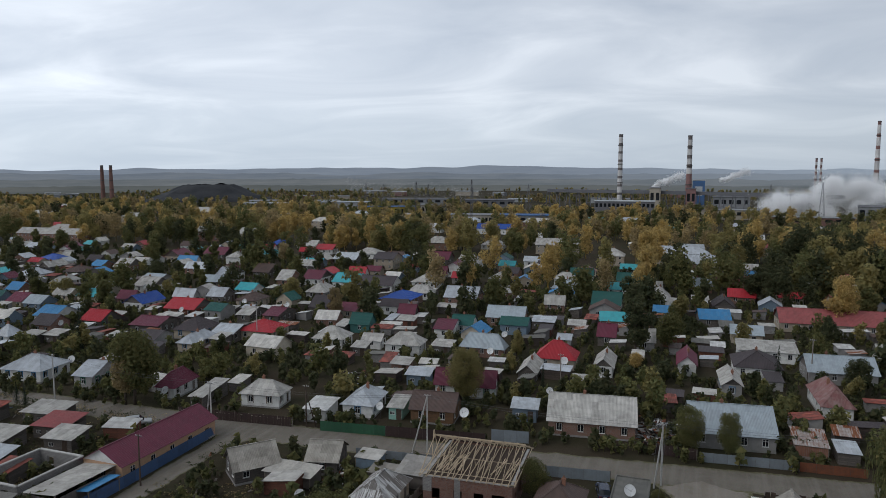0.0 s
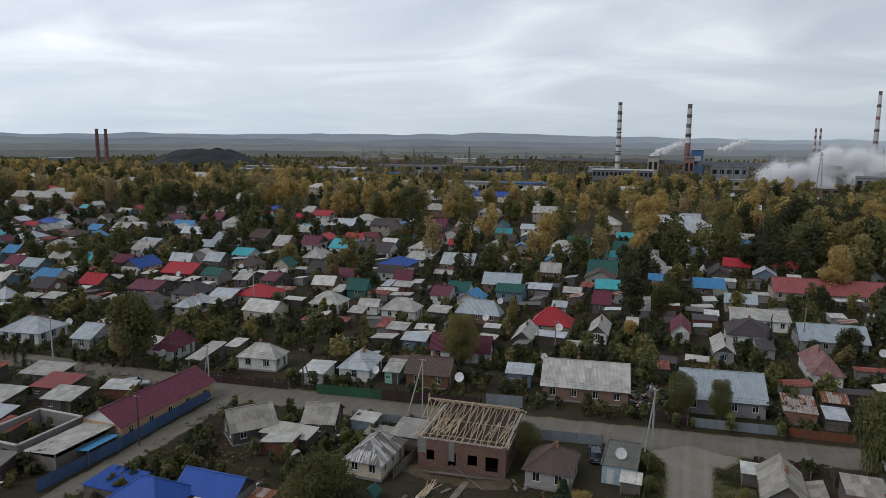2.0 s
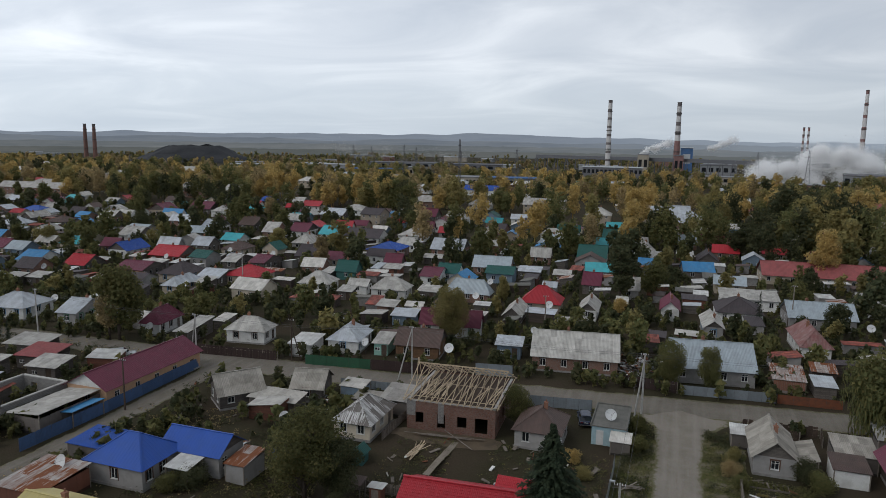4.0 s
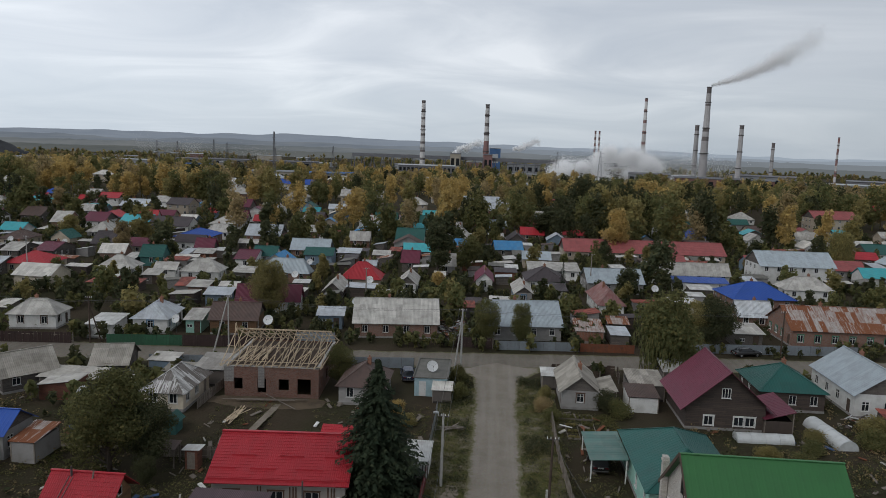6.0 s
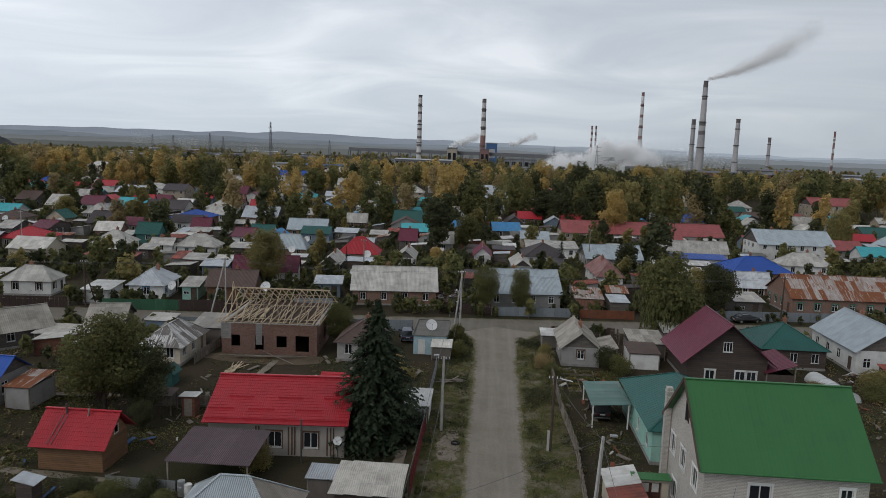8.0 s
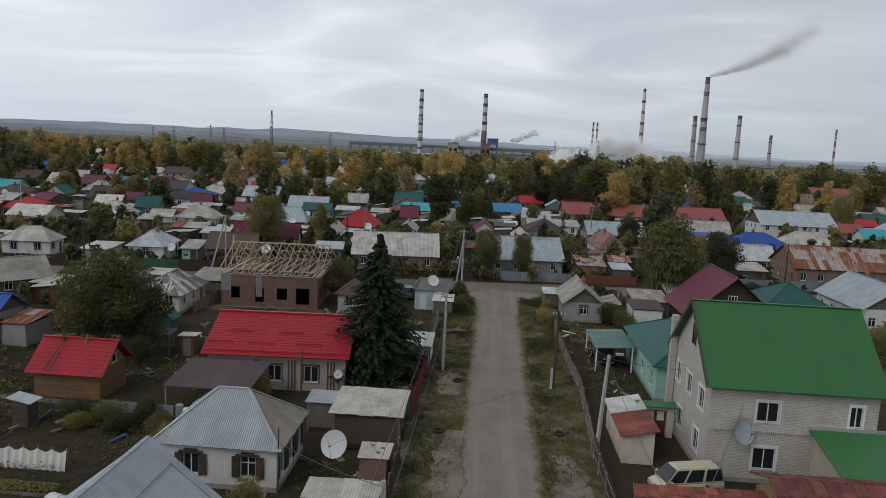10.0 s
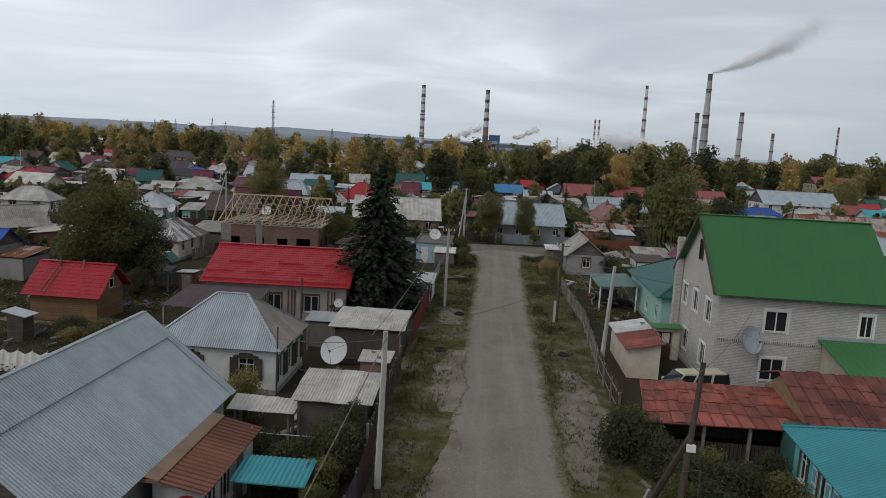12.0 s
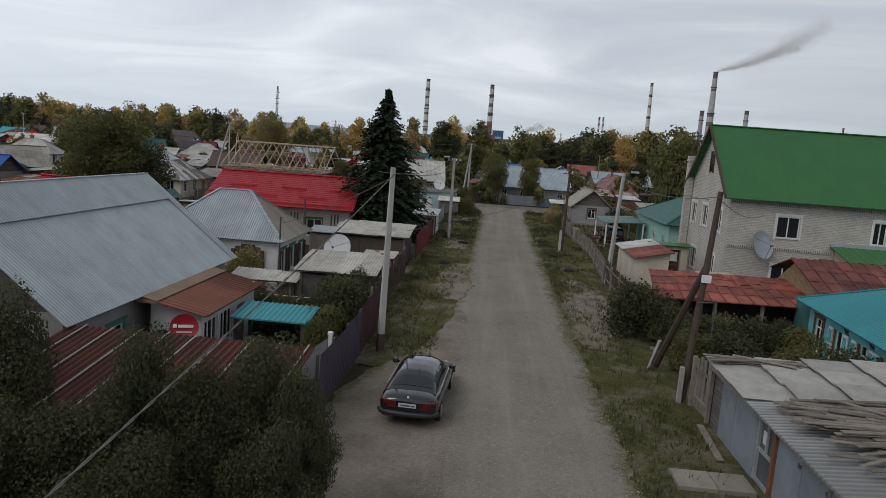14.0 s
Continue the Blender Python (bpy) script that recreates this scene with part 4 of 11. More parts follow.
house("apartment_block", -69.6, 372.6, 22.3, 10.2, 5, 3.2, "gx", "w", "beige", yaw=3.8, pitch=0.6, storeys=2, category="building")
house("house", -137.9, 371.9, 14.1, 10.2, 4, 3.2, "hip", "w", "brick", yaw=5.4, pitch=0.6)
house("house", -94.7, 303.7, 5.4, 10.2, 2.7, 2.2, "hip", "w", "white", yaw=1.4, pitch=0.6)
house("house", -133.1, 478.2, 27.4, 10.2, 4, 3.2, "gx", "B", "white", yaw=3.0, pitch=0.6)
house("house", -108.5, 383.0, 12.5, 10.2, 2.7, 3.2, "hip", "w", "white", yaw=4.6, pitch=0.6)
house("house", -156.2, 297.2, 11.6, 10.2, 2.7, 2.7, "gx", "g", "wood", yaw=0.6, pitch=0.6)
house("house", -156.5, 320.6, 12.9, 10.1, 2.7, 2.5, "hip", "w", "white", yaw=2.2, pitch=0.6)
house("house", -205.0, 343.2, 11.3, 10.2, 2.7, 2.8, "gx", "w", "white", yaw=3.8, pitch=0.6)
house("house", -186.9, 330.7, 9.9, 9.8, 2.7, 2.4, "gx", "R", "white", yaw=5.4, pitch=0.6)
house("house", -160.8, 268.7, 10.7, 5.4, 2.7, 2.4, "gx", "w", "wood", yaw=1.4, pitch=0.6)
house("shed", -74.5, 147.2, 3.3, 3.2, 2.2, 0.8, "mono", "w", "wood", yaw=3.0, pitch=0.22, category="shed")
house("house", -74.7, 154.7, 4.8, 4.0, 2.3, 1.3, "gx", "w", "white", yaw=4.6, pitch=0.3)
house("shed", -56.3, 155.1, 4.6, 3.7, 2.2, 0.8, "mono", "w", "wood", yaw=0.6, pitch=0.3, category="shed")
house("shed", -59.4, 137.1, 3.9, 3.2, 2.2, 0.8, "mono", "w", "brick", yaw=2.2, pitch=0.22, category="shed")
house("shed", -75.8, 178.7, 4.7, 3.7, 2.3, 0.8, "mono", "w", "redwood", yaw=3.8, pitch=0.3, category="shed")
house("shed", -52.6, 130.4, 4.7, 3.2, 2.3, 0.8, "mono", "g", "blue", yaw=5.4, pitch=0.22, category="shed")
house("house", -71.7, 201.7, 5.5, 3.7, 2.2, 0.9, "gx", "w", "wood", yaw=1.4, pitch=0.3)
house("shed", -39.0, 190.3, 5.9, 4.2, 2.3, 0.8, "mono", "g", "wood", yaw=3.0, pitch=0.3, category="shed")
house("shed", -29.6, 188.8, 4.3, 3.7, 2.3, 0.8, "mono", "w", "brick", yaw=4.6, pitch=0.3, category="shed")
house("house", -29.8, 171.8, 3.1, 3.7, 2.3, 1.0, "gx", "g", "grey", yaw=0.6, pitch=0.3)
house("house", -288.4, 247.5, 11.8, 9.0, 2.7, 2.2, "hip", "B", "white", yaw=2.2, pitch=0.6)
house("house", -270.1, 230.8, 5.3, 10.2, 2.3, 2.2, "gy", "w", "wood", yaw=3.8, pitch=0.6)
house("house", -236.3, 240.4, 7.1, 10.2, 2.7, 3.0, "gx", "w", "brick", yaw=5.4, pitch=0.6)
house("house", -240.4, 277.0, 10.3, 10.2, 2.7, 3.2, "gy", "M", "beige", yaw=4.6, pitch=0.6)
house("house", -223.0, 264.0, 10.5, 3.7, 2.7, 2.2, "gx", "S", "white", yaw=0.6, pitch=0.6)
house("house", -201.0, 244.8, 12.4, 5.0, 2.7, 2.4, "gx", "g", "brick", yaw=2.2, pitch=0.6)
house("house", -177.4, 234.1, 6.8, 10.2, 2.7, 2.6, "gx", "g", "white", yaw=3.8, pitch=0.6)
house("house", -204.0, 276.2, 8.1, 10.2, 4, 2.4, "hip", "w", "white", yaw=5.4, pitch=0.6)
house("house", -206.4, 304.3, 9.6, 9.3, 2.7, 2.4, "hip", "q", "mint", yaw=1.4, pitch=0.6)
house("house", -225.7, 345.0, 7.9, 10.2, 2.7, 2.5, "hip", "B", "wood", yaw=3.0, pitch=0.6)
house("house", -148.4, 232.0, 5.4, 10.2, 2.7, 3.2, "gx", "w", "brick", yaw=4.6, pitch=0.6)
house("house", -168.6, 247.2, 7.5, 10.2, 2.7, 2.8, "gx", "d", "wood", yaw=0.6, pitch=0.6)
house("house", -187.8, 202.2, 8.1, 10.2, 2.7, 2.7, "gx", "w", "white", yaw=2.2, pitch=0.3)
house("house", -253.1, 207.3, 8.8, 10.2, 2.7, 2.4, "hip", "g", "grey", yaw=3.8, pitch=0.3)
house("house", -227.1, 199.0, 4.5, 10.2, 2.4, 1.9, "hip", "w", "white", yaw=5.4, pitch=0.3)
house("house", -243.3, 220.8, 8.2, 9.5, 2.7, 2.1, "hip", "d", "wood", yaw=1.4, pitch=0.3)
house("house", -204.8, 163.3, 5.9, 7.5, 2.7, 2.2, "gx", "M", "beige", yaw=3.0, pitch=0.3)
house("house", -175.6, 150.3, 7.1, 9.2, 2.7, 2.2, "gx", "S", "white", yaw=4.6, pitch=0.3)
house("house", -165.9, 174.8, 7.2, 10.2, 2.7, 2.4, "gy", "B", "white", yaw=0.6, pitch=0.3)
house("shed", -177.4, 158.8, 4.2, 3.7, 2.3, 0.8, "mono", "g", "grey", yaw=2.2, pitch=0.3, category="shed")
house("house", -146.3, 172.4, 10.3, 10.2, 2.7, 2.4, "gx", "R", "redwood", yaw=3.8, pitch=0.3)
house("house", -139.2, 150.4, 8.5, 10.2, 2.7, 1.6, "gx", "M", "wood", yaw=5.4, pitch=0.3)
house("house", -157.7, 149.4, 6.9, 7.8, 2.7, 2.3, "gx", "R", "wood", yaw=1.4, pitch=0.22)
house("house", -159.8, 187.1, 7.6, 3.7, 2.7, 2.3, "gx", "g", "grey", yaw=3.0, pitch=0.3)
house("house", -149.9, 192.4, 5.9, 7.2, 2.7, 2.4, "gx", "g", "wood", yaw=4.6, pitch=0.3)
house("house", -148.3, 206.3, 6.9, 7.0, 2.7, 2.0, "gx", "q", "white", yaw=0.6, pitch=0.3)
house("house", -135.6, 190.1, 6.8, 9.1, 2.7, 1.9, "hip", "d", "beige", yaw=2.2, pitch=0.3)
house("house", -123.5, 172.6, 4.1, 10.2, 2.4, 1.5, "gx", "w", "wood", yaw=5.4, pitch=0.3)
house("house", -114.1, 173.1, 4.7, 10.2, 2.7, 1.6, "gx", "M", "wood", yaw=1.4, pitch=0.3)
house("house", -124.5, 149.4, 7.9, 9.0, 2.7, 2.6, "hip", "k", "beige", yaw=3.0, pitch=0.22)
house("house", -116.4, 139.5, 4.0, 10.2, 2.4, 1.6, "hip", "g", "beige", yaw=4.6, pitch=0.22)
house("shed", -111.5, 142.4, 3.4, 4.2, 2.3, 0.8, "mono", "w", "wood", yaw=0.6, pitch=0.22, category="shed")
house("house", -113.8, 150.2, 6.3, 8.9, 2.5, 1.5, "gx", "g", "wood", yaw=2.2, pitch=0.3)
house("house", -106.7, 154.3, 9.5, 8.9, 2.7, 2.2, "hip", "R", "beige", yaw=3.8, pitch=0.3)
house("house", -164.5, 126.3, 4.3, 4.2, 2.7, 2.3, "hip", "g", "white", yaw=1.4, pitch=0.22)
house("shed", -159.2, 128.9, 4.5, 3.2, 2.2, 0.8, "mono", "w", "wood", yaw=3.0, pitch=0.22, category="shed")
house("shed", -154.4, 131.6, 4.4, 3.7, 2.2, 0.8, "mono", "w", "wood", yaw=4.6, pitch=0.22, category="shed")
house("house", -227.7, 292.5, 12.1, 10.2, 2.7, 3.2, "gx", "M", "wood", yaw=2.2, pitch=0.6)
house("apartment_block", -376.8, 323.6, 47.4, 10.2, 6, 3.2, "gx", "w", "brick", yaw=3.8, pitch=0.6, storeys=2, category="building")
house("apartment_block", -290.8, 368.0, 18.9, 10.2, 6, 3.2, "gx", "w", "brick", yaw=5.4, pitch=0.6, storeys=2, category="building")
house("apartment_block", -260.8, 366.0, 12.0, 10.2, 6, 3.2, "gx", "w", "beige", yaw=1.4, pitch=0.6, storeys=2, category="building")
house("apartment_block", -36.5, 334.2, 11.3, 10.2, 5, 3.2, "hip", "w", "beige", yaw=3.0, pitch=0.6, storeys=2, category="building")
house("apartment_block", -0.5, 318.3, 17.7, 10.2, 5, 3.2, "gx", "g", "brick", yaw=4.6, pitch=0.6, storeys=2, category="building")
house("house", -22.7, 273.4, 9.5, 8.9, 2.7, 2.6, "gx", "t", "white", yaw=0.6, pitch=0.6)
house("house", -25.5, 223.6, 8.6, 11.7, 2.7, 3.2, "gx", "t", "white", yaw=2.2, pitch=0.3)
house("house", -10.3, 239.0, 6.3, 10.2, 2.7, 3.2, "hip", "w", "grey", yaw=3.8, pitch=0.6)
house("house", 2.9, 268.4, 6.7, 3.7, 2.7, 2.6, "gx", "s", "brick", yaw=5.4, pitch=0.6)
house("house", 9.0, 231.9, 5.9, 10.2, 2.7, 2.3, "gy", "k", "wood", yaw=1.4, pitch=0.6)
house("shed", 2.3, 241.3, 4.8, 3.2, 2.3, 0.8, "mono", "w", "redwood", yaw=3.0, pitch=0.6, category="shed")
house("house", 16.7, 176.8, 12.5, 8.2, 2.6, 0.8, "mono", "w", "white", yaw=0.6, pitch=0.3)
house("house", 13.4, 162.3, 9.0, 10.2, 2.7, 2.5, "hip", "k", "white", yaw=2.2, pitch=0.3)
house("house", 29.3, 162.9, 12.8, 8.4, 2.7, 2.6, "gx", "s", "grey", yaw=5.4, pitch=0.3)
house("house", -0.7, 160.0, 3.7, 10.2, 2.7, 1.7, "gy", "M", "white", yaw=1.4, pitch=0.3)
house("house", 7.6, 147.4, 3.5, 10.2, 2.7, 1.3, "gy", "w", "grey", yaw=3.0, pitch=0.22)
house("house", -10.8, 175.7, 4.6, 5.1, 2.7, 2.6, "gx", "w", "grey", yaw=4.6, pitch=0.3)
house("house", -20.1, 178.6, 4.2, 6.6, 2.7, 2.6, "gx", "M", "wood", yaw=0.6, pitch=0.3)
house("house", -17.6, 153.1, 3.8, 10.2, 2.4, 1.7, "gy", "w", "white", yaw=2.2, pitch=0.3)
house("house", 46.9, 215.4, 48.5, 10.2, 2.7, 3.2, "gx", "P", "beige", yaw=3.8, pitch=0.3)
house("house", 58.3, 152.6, 13.2, 10.2, 2.7, 2.8, "hip", "B", "brick", yaw=5.4, pitch=0.3)
house("house", 61.7, 124.9, 17.6, 10.2, 3.2, 3.2, "gx", "rust", "brick", yaw=1.4, pitch=0.22)
house("house", 76.0, 263.9, 7.2, 10.2, 2.7, 2.7, "hip", "B", "white", yaw=3.0, pitch=0.6)
house("house", 50.2, 178.4, 21.7, 4.8, 2.6, 2.6, "gx", "w", "white", yaw=4.6, pitch=0.3)
house("house", 50.6, 166.1, 12.2, 3.2, 2.6, 0.8, "mono", "B", "white", yaw=0.6, pitch=0.3)
house("apartment_block", 79.3, 186.1, 18.9, 10.2, 5, 3.2, "gx", "s", "white", yaw=2.2, pitch=0.3, storeys=2, category="building")
house("house", 73.9, 164.3, 10.7, 6.3, 2.7, 2.5, "hip", "w", "white", yaw=3.8, pitch=0.3)
house("apartment_block", 144.0, 304.7, 18.3, 10.2, 8, 3.0, "gx", "P", "beige", yaw=5.4, pitch=0.6, storeys=3, category="building")
house("apartment_block", 213.6, 417.5, 18.9, 10.2, 5, 3.2, "hip", "R", "beige", yaw=1.4, pitch=0.6, storeys=2, category="building")
house("house", 122.8, 349.3, 9.5, 10.2, 2.7, 3.2, "hip", "w", "white", yaw=3.0, pitch=0.6)
house("house", 120.7, 268.1, 12.7, 3.7, 3, 2.4, "gx", "w", "white", yaw=4.6, pitch=0.6)
house("house", 50.9, 133.4, 6.1, 3.7, 2.7, 2.4, "gx", "g", "brick", yaw=2.2, pitch=0.22)
house("shed", 45.2, 120.2, 4.6, 4.2, 2.4, 0.8, "mono", "w", "wood", yaw=3.8, pitch=0.22, category="shed")
house("apartment_block", 84.4, 339.4, 23.6, 10.2, 5, 3.2, "gx", "w", "beige", yaw=5.4, pitch=0.6, storeys=2, category="building")
house("house", 127.3, 236.7, 8.8, 10.2, 2.7, 2.6, "gx", "t", "white", yaw=1.4, pitch=0.6)
# ---- the nearer houses and yards ----


def tile_roof(g, e0, e1, t1, t0, du=0.19, dv=0.36):
    """A slope of pressed metal tiles: waves along the eave and a step at every course."""
    e0, e1, t0, t1 = Vector(e0), Vector(e1), Vector(t0), Vector(t1)
    ln, vm = (e1 - e0).length, (t0 - e0).length
    u, v = (e1 - e0) / ln, (t0 - e0) / vm
    n = u.cross(v)
    nu, nv = int(ln / du) * 4, int(vm / dv)
    base = len(g.v)
    rows = []
    for j in range(nv):
        rows += [(vm * j / nv, 0.028), (vm * (j + 1) / nv - 0.002, 0.0)]
    for w, lift in rows:
        for i in range(nu + 1):
            x = ln * i / nu
            g.v.append(tuple(e0 + u * x + v * w + n * (lift + 0.014 * math.sin(math.pi * i / 2))))
    for j in range(len(rows) - 1):
        for i in range(nu):
            a = base + j * (nu + 1) + i
            g.f.append((a, a + 1, a + nu + 2, a + nu + 1))
            g.uv += [(ln * i / nu, rows[j][0]), (ln * (i + 1) / nu, rows[j][0]), (ln * (i + 1) / nu, rows[j + 1][0]), (ln * i / nu, rows[j + 1][0])]
    d = -n * 0.06
    g.face([t0 + d, t1 + d, e1 + d, e0 + d], [(0, 0)] * 4)
    g.face([e0 + d, e1 + d, e1, e0], [(0, 0), (ln, 0), (ln, 0.06), (0, 0.06)])
    g.face([e1 + d, t1 + d, t1, e1], [(0, 0)] * 4)
    g.face([t0 + d, e0 + d, e0, t0], [(0, 0)] * 4)


# ---- the white brick house with the green roof ----
gh = house("house", 20.25, 47.2, 10.5, 9.0, 6.8, 4.2, "gx", "G", "silicate", over=0.45, pitch=0.5, amp=0.006, shape="rib", storeys=2, stack=False, entry=False, gable=WALLS["silicate"],
           openings={0: [(3.65, 4.15, 1.4, 1.35), (3.7, 0.95, 1.45, 1.45), (9.15, 4.15, 0.8, 1.4)],
                     3: [(1.5, 4.15, 1.2, 1.45), (4.2, 4.15, 1.2, 1.45), (7.1, 4.1, 1.2, 1.45), (2.7, 1.0, 1.2, 1.45), (6.7, 1.0, 1.2, 1.5)]},
           casings=True, trim=WHITE_FRAME, label="two-storey white brick house with a steep green metal roof")
# dog-tooth brick courses below the eaves and between the storeys
for z in (3.35, 6.1, 6.35):
    g = Geo()
    for i in range(78):
        u = -5.23 + 10.46 * i / 78
        g.box(u, -4.57, z, u + 0.07, -4.51, z + 0.16)
    part("brick_course", g, WALLS["silicate"], gh)
    # shade in the gaps between the teeth, painted as a dark strip
    part("recess", Geo().box(-5.2, -4.512, z, 5.2, -4.503, z + 0.16), plain("sooty_mortar", (0.12, 0.115, 0.11), (0.09, 0.085, 0.08), 0.95), gh)
part("loft_window", Geo().box(-5.3, -0.32, 7.9, -5.24, 0.32, 9.2), GLASS, gh, "dark narrow loft window")
part("loft_frame", Geo().box(-5.33, -0.4, 7.82, -5.24, -0.32, 9.28).box(-5.33, 0.32, 7.82, -5.24, 0.4, 9.28).box(-5.33, -0.32, 9.2, -5.24, 0.32, 9.28), DARK_WOOD, gh)
g = Geo()
for y0 in (-4.95, 4.95):
    g.beam((-5.73, y0, 6.42), (-5.73, 0, 10.98), 0.06, 0.26)
part("verge_board", g, DARK_WOOD, gh)
part("flue", Geo().box(-5.75, 3.9, 0, -5.3, 4.45, 8.9).box(-5.8, 3.85, 8.5, -5.26, 4.5, 8.65), WALLS["silicate"], gh, "tall brick flue against the gable")
part("gutter", Geo().tube([(-5.7, -5.02, 6.42), (5.7, -5.02, 6.42)], [0.07, 0.07], 6), ROOFS["G"], gh)

# its lower annex with a green lean-to roof
an = thing("annex", "cream annex with a green lean-to roof", "shed", pose(24.2, 40.4, 0))
part("body", Geo().box(-2.6, -2.2, 0, 3.4, 2.2, 2.8), WALLS["cream"], an)
g = Geo()
slope(g, (-2.9, -2.6, 2.75), (3.8, -2.6, 2.75), (3.8, 2.25, 3.9), (-2.9, 2.25, 3.9), 0.4, 0.015, shape="rib")
part("roof", g, ROOFS["G"], an)
part("gable", Geo().face([(-2.6, 2.2, 2.8), (-2.6, -2.2, 2.8), (-2.6, 2.2, 3.85)]), WALLS["cream"], an)
part("flashing", Geo().box(-2.9, 2.2, 3.8, 3.8, 2.3, 4.1), GALVANISED, an)

# the gateway with a green canopy and a panelled door, and the small plaster shed
gp = thing("gateway", "cream gateway with a green canopy and dark panelled door", "gate", pose(13.4, 49.4, 0))
for sx in (-1.15, 1.0):
    part("pillar", Geo().box(sx - 0.25, -0.25, 0, sx + 0.25, 0.25, 2.35), WALLS["cream"], gp)
part("lintel", Geo().box(-1.45, -0.28, 2.1, 1.3, 0.28, 2.4), WALLS["cream"], gp)
g = Geo()
slope(g, (-1.55, -0.5, 2.42), (1.4, -0.5, 2.42), (1.4, 0.45, 2.55), (-1.55, 0.45, 2.55), 0.3, 0.015, shape="rib")
part("canopy", g, ROOFS["G"], gp)
dl = part("door", Geo().box(-0.85, -0.06, 0.05, 0.7, 0.06, 2.1), plain("dark_red_door", (0.08, 0.03, 0.025), (0.05, 0.025, 0.02), 0.6), gp)
for px in (-0.45, 0.3):
    for z in (0.3, 1.25):
        part("panel", Geo().box(px - 0.26, -0.09, z, px + 0.26, -0.06, z + 0.7), CASINGS[1] if z > 1 else MATS["dark_red_door"], dl)

ps = thing("shed", "small cream plaster shed with rusty red and tin roof", "shed", pose(11.0, 47.4, 0))
part("body", Geo().box(-1.0, -3.2, 0, 1.1, 3.3, 2.0), WALLS["cream"], ps)
g = Geo()
slope(g, (-1.25, 0.6, 2.0), (-1.25, -3.5, 2.0), (1.35, -3.5, 2.55), (1.35, 0.6, 2.55), 0.45, 0.015, shape="rib")
part("roof", g, ROOFS["rr"], ps)
g = Geo()
slope(g, (-1.25, 3.7, 2.02), (-1.25, 0.62, 2.02), (1.35, 0.62, 2.57), (1.35, 3.7, 2.57), 0.2, 0.02)
part("roof", g, ROOFS["tin"], ps)
part("gable", Geo().face([(-1.0, -3.2, 2.0), (1.1, -3.2, 2.0), (1.1, -3.2, 2.48)]), WALLS["cream"], ps)
window(ps, -1.0, -1.2, 1.0, 270, 0.5, 0.7, 1, frame_mat=DARK_WOOD, sill=False)

def seams(g, e0, e1, t1, t0, du, dv, seed):
    """Standing seams up a sheet roof, cross joints between them, and sheet corners that lift a little."""
    e0, e1, t1, t0 = (Vector(v) for v in (e0, e1, t1, t0))
    r = random.Random(seed)
    up = Vector((0, 0, 0.028))
    n, m = max(1, round((e1 - e0).length / du)), max(1, round((t0 - e0).length / dv))
    at = lambda a, b: e0.lerp(e1, a).lerp(t0.lerp(t1, a), b) + up
    for i in range(n + 1):
        g.beam(at(i / n, 0), at(i / n, 1), 0.035, 0.045)
    for i in range(n):
        k = r.uniform(-0.25, 0.25)
        for j in range(1, m):
            g.beam(at(i / n, (j + k) / m), at((i + 1) / n, (j + k) / m), 0.05, 0.02)
        if r.random() < 0.35:
            b = r.uniform(0.0, 0.8)
            q = [at(i / n, b), at((i + 1) / n, b) + up * r.uniform(0, 2), at((i + 1) / n, b + 0.9 / m), at(i / n, b + 0.9 / m)]
            g.face(q, [(11.3 * i, 0), (11.3 * i + 0.5, 0), (11.3 * i + 0.5, 0.5), (11.3 * i, 0.5)])


# ---- long rusty shed roofs and the turquoise house across from the car ----
rs = thing("shed", "long open shed with a rusty red sheet roof", "shed", pose(12.3, 33.3, -0.42))
part("wall", Geo().box(-3.3, 1.5, 0, 3.9, 1.62, 2.6), WALLS["wood"], rs)
for px in (-3.1, -1.0, 1.2, 3.4):
    part("post", Geo().box(px - 0.07, -1.55, 0, px + 0.07, -1.41, 2.4), OLD_WOOD, rs)
for px in (-3.3, 3.9):
    part("wall", Geo().box(px - 0.05, -1.5, 0, px + 0.05, 1.5, 2.45), WALLS["wood"], rs)
g = Geo()
rusty = ((-3.95, -1.85, 2.34), (4.0, -1.7, 2.4), (4.0, 2.9, 2.98), (-3.3, 2.9, 2.95))
slope(g, *rusty, 0.62, 0.012, shape="rib")
seams(g, *rusty, 0.66, 1.35, 3)
part("roof", g, ROOFS["rr"], rs)
g = Geo()
for i in range(26):
    g.box(-2.2 + i * 0.2, -1.35, 0.0, -2.05 + i * 0.2, -1.3, 1.35)
tagged(part("slats", g, DARK_WOOD, rs), kind="stuff")

rb = thing("shed", "wooden shed with a dark rusty gable roof", "shed", pose(19.6, 34.3, -0.3))
part("body", Geo().box(-3.4, -3.2, 0, 4.5, 3.0, 2.7), WALLS["timber"], rb)
g = Geo()
slope(g, (-3.7, -3.6, 2.7), (4.9, -3.6, 2.7), (4.9, 0.9, 4.15), (-3.7, 0.9, 4.15), 0.62, 0.03, shape="rib")
slope(g, (4.9, 3.4, 3.3), (-3.7, 3.4, 3.3), (-3.7, 0.9, 4.15), (4.9, 0.9, 4.15), 0.62, 0.03, shape="rib")
seams(g, (-3.7, -3.6, 2.7), (4.9, -3.6, 2.7), (4.9, 0.9, 4.15), (-3.7, 0.9, 4.15), 0.7, 1.3, 8)
part("roof", g, sheet_roof("dark_rusty_sheets", (0.115, 0.045, 0.04), (0.21, 0.065, 0.048), 0.7, cell=(0.7, 1.3), cellvar=0.34, amount=0.7), rb)
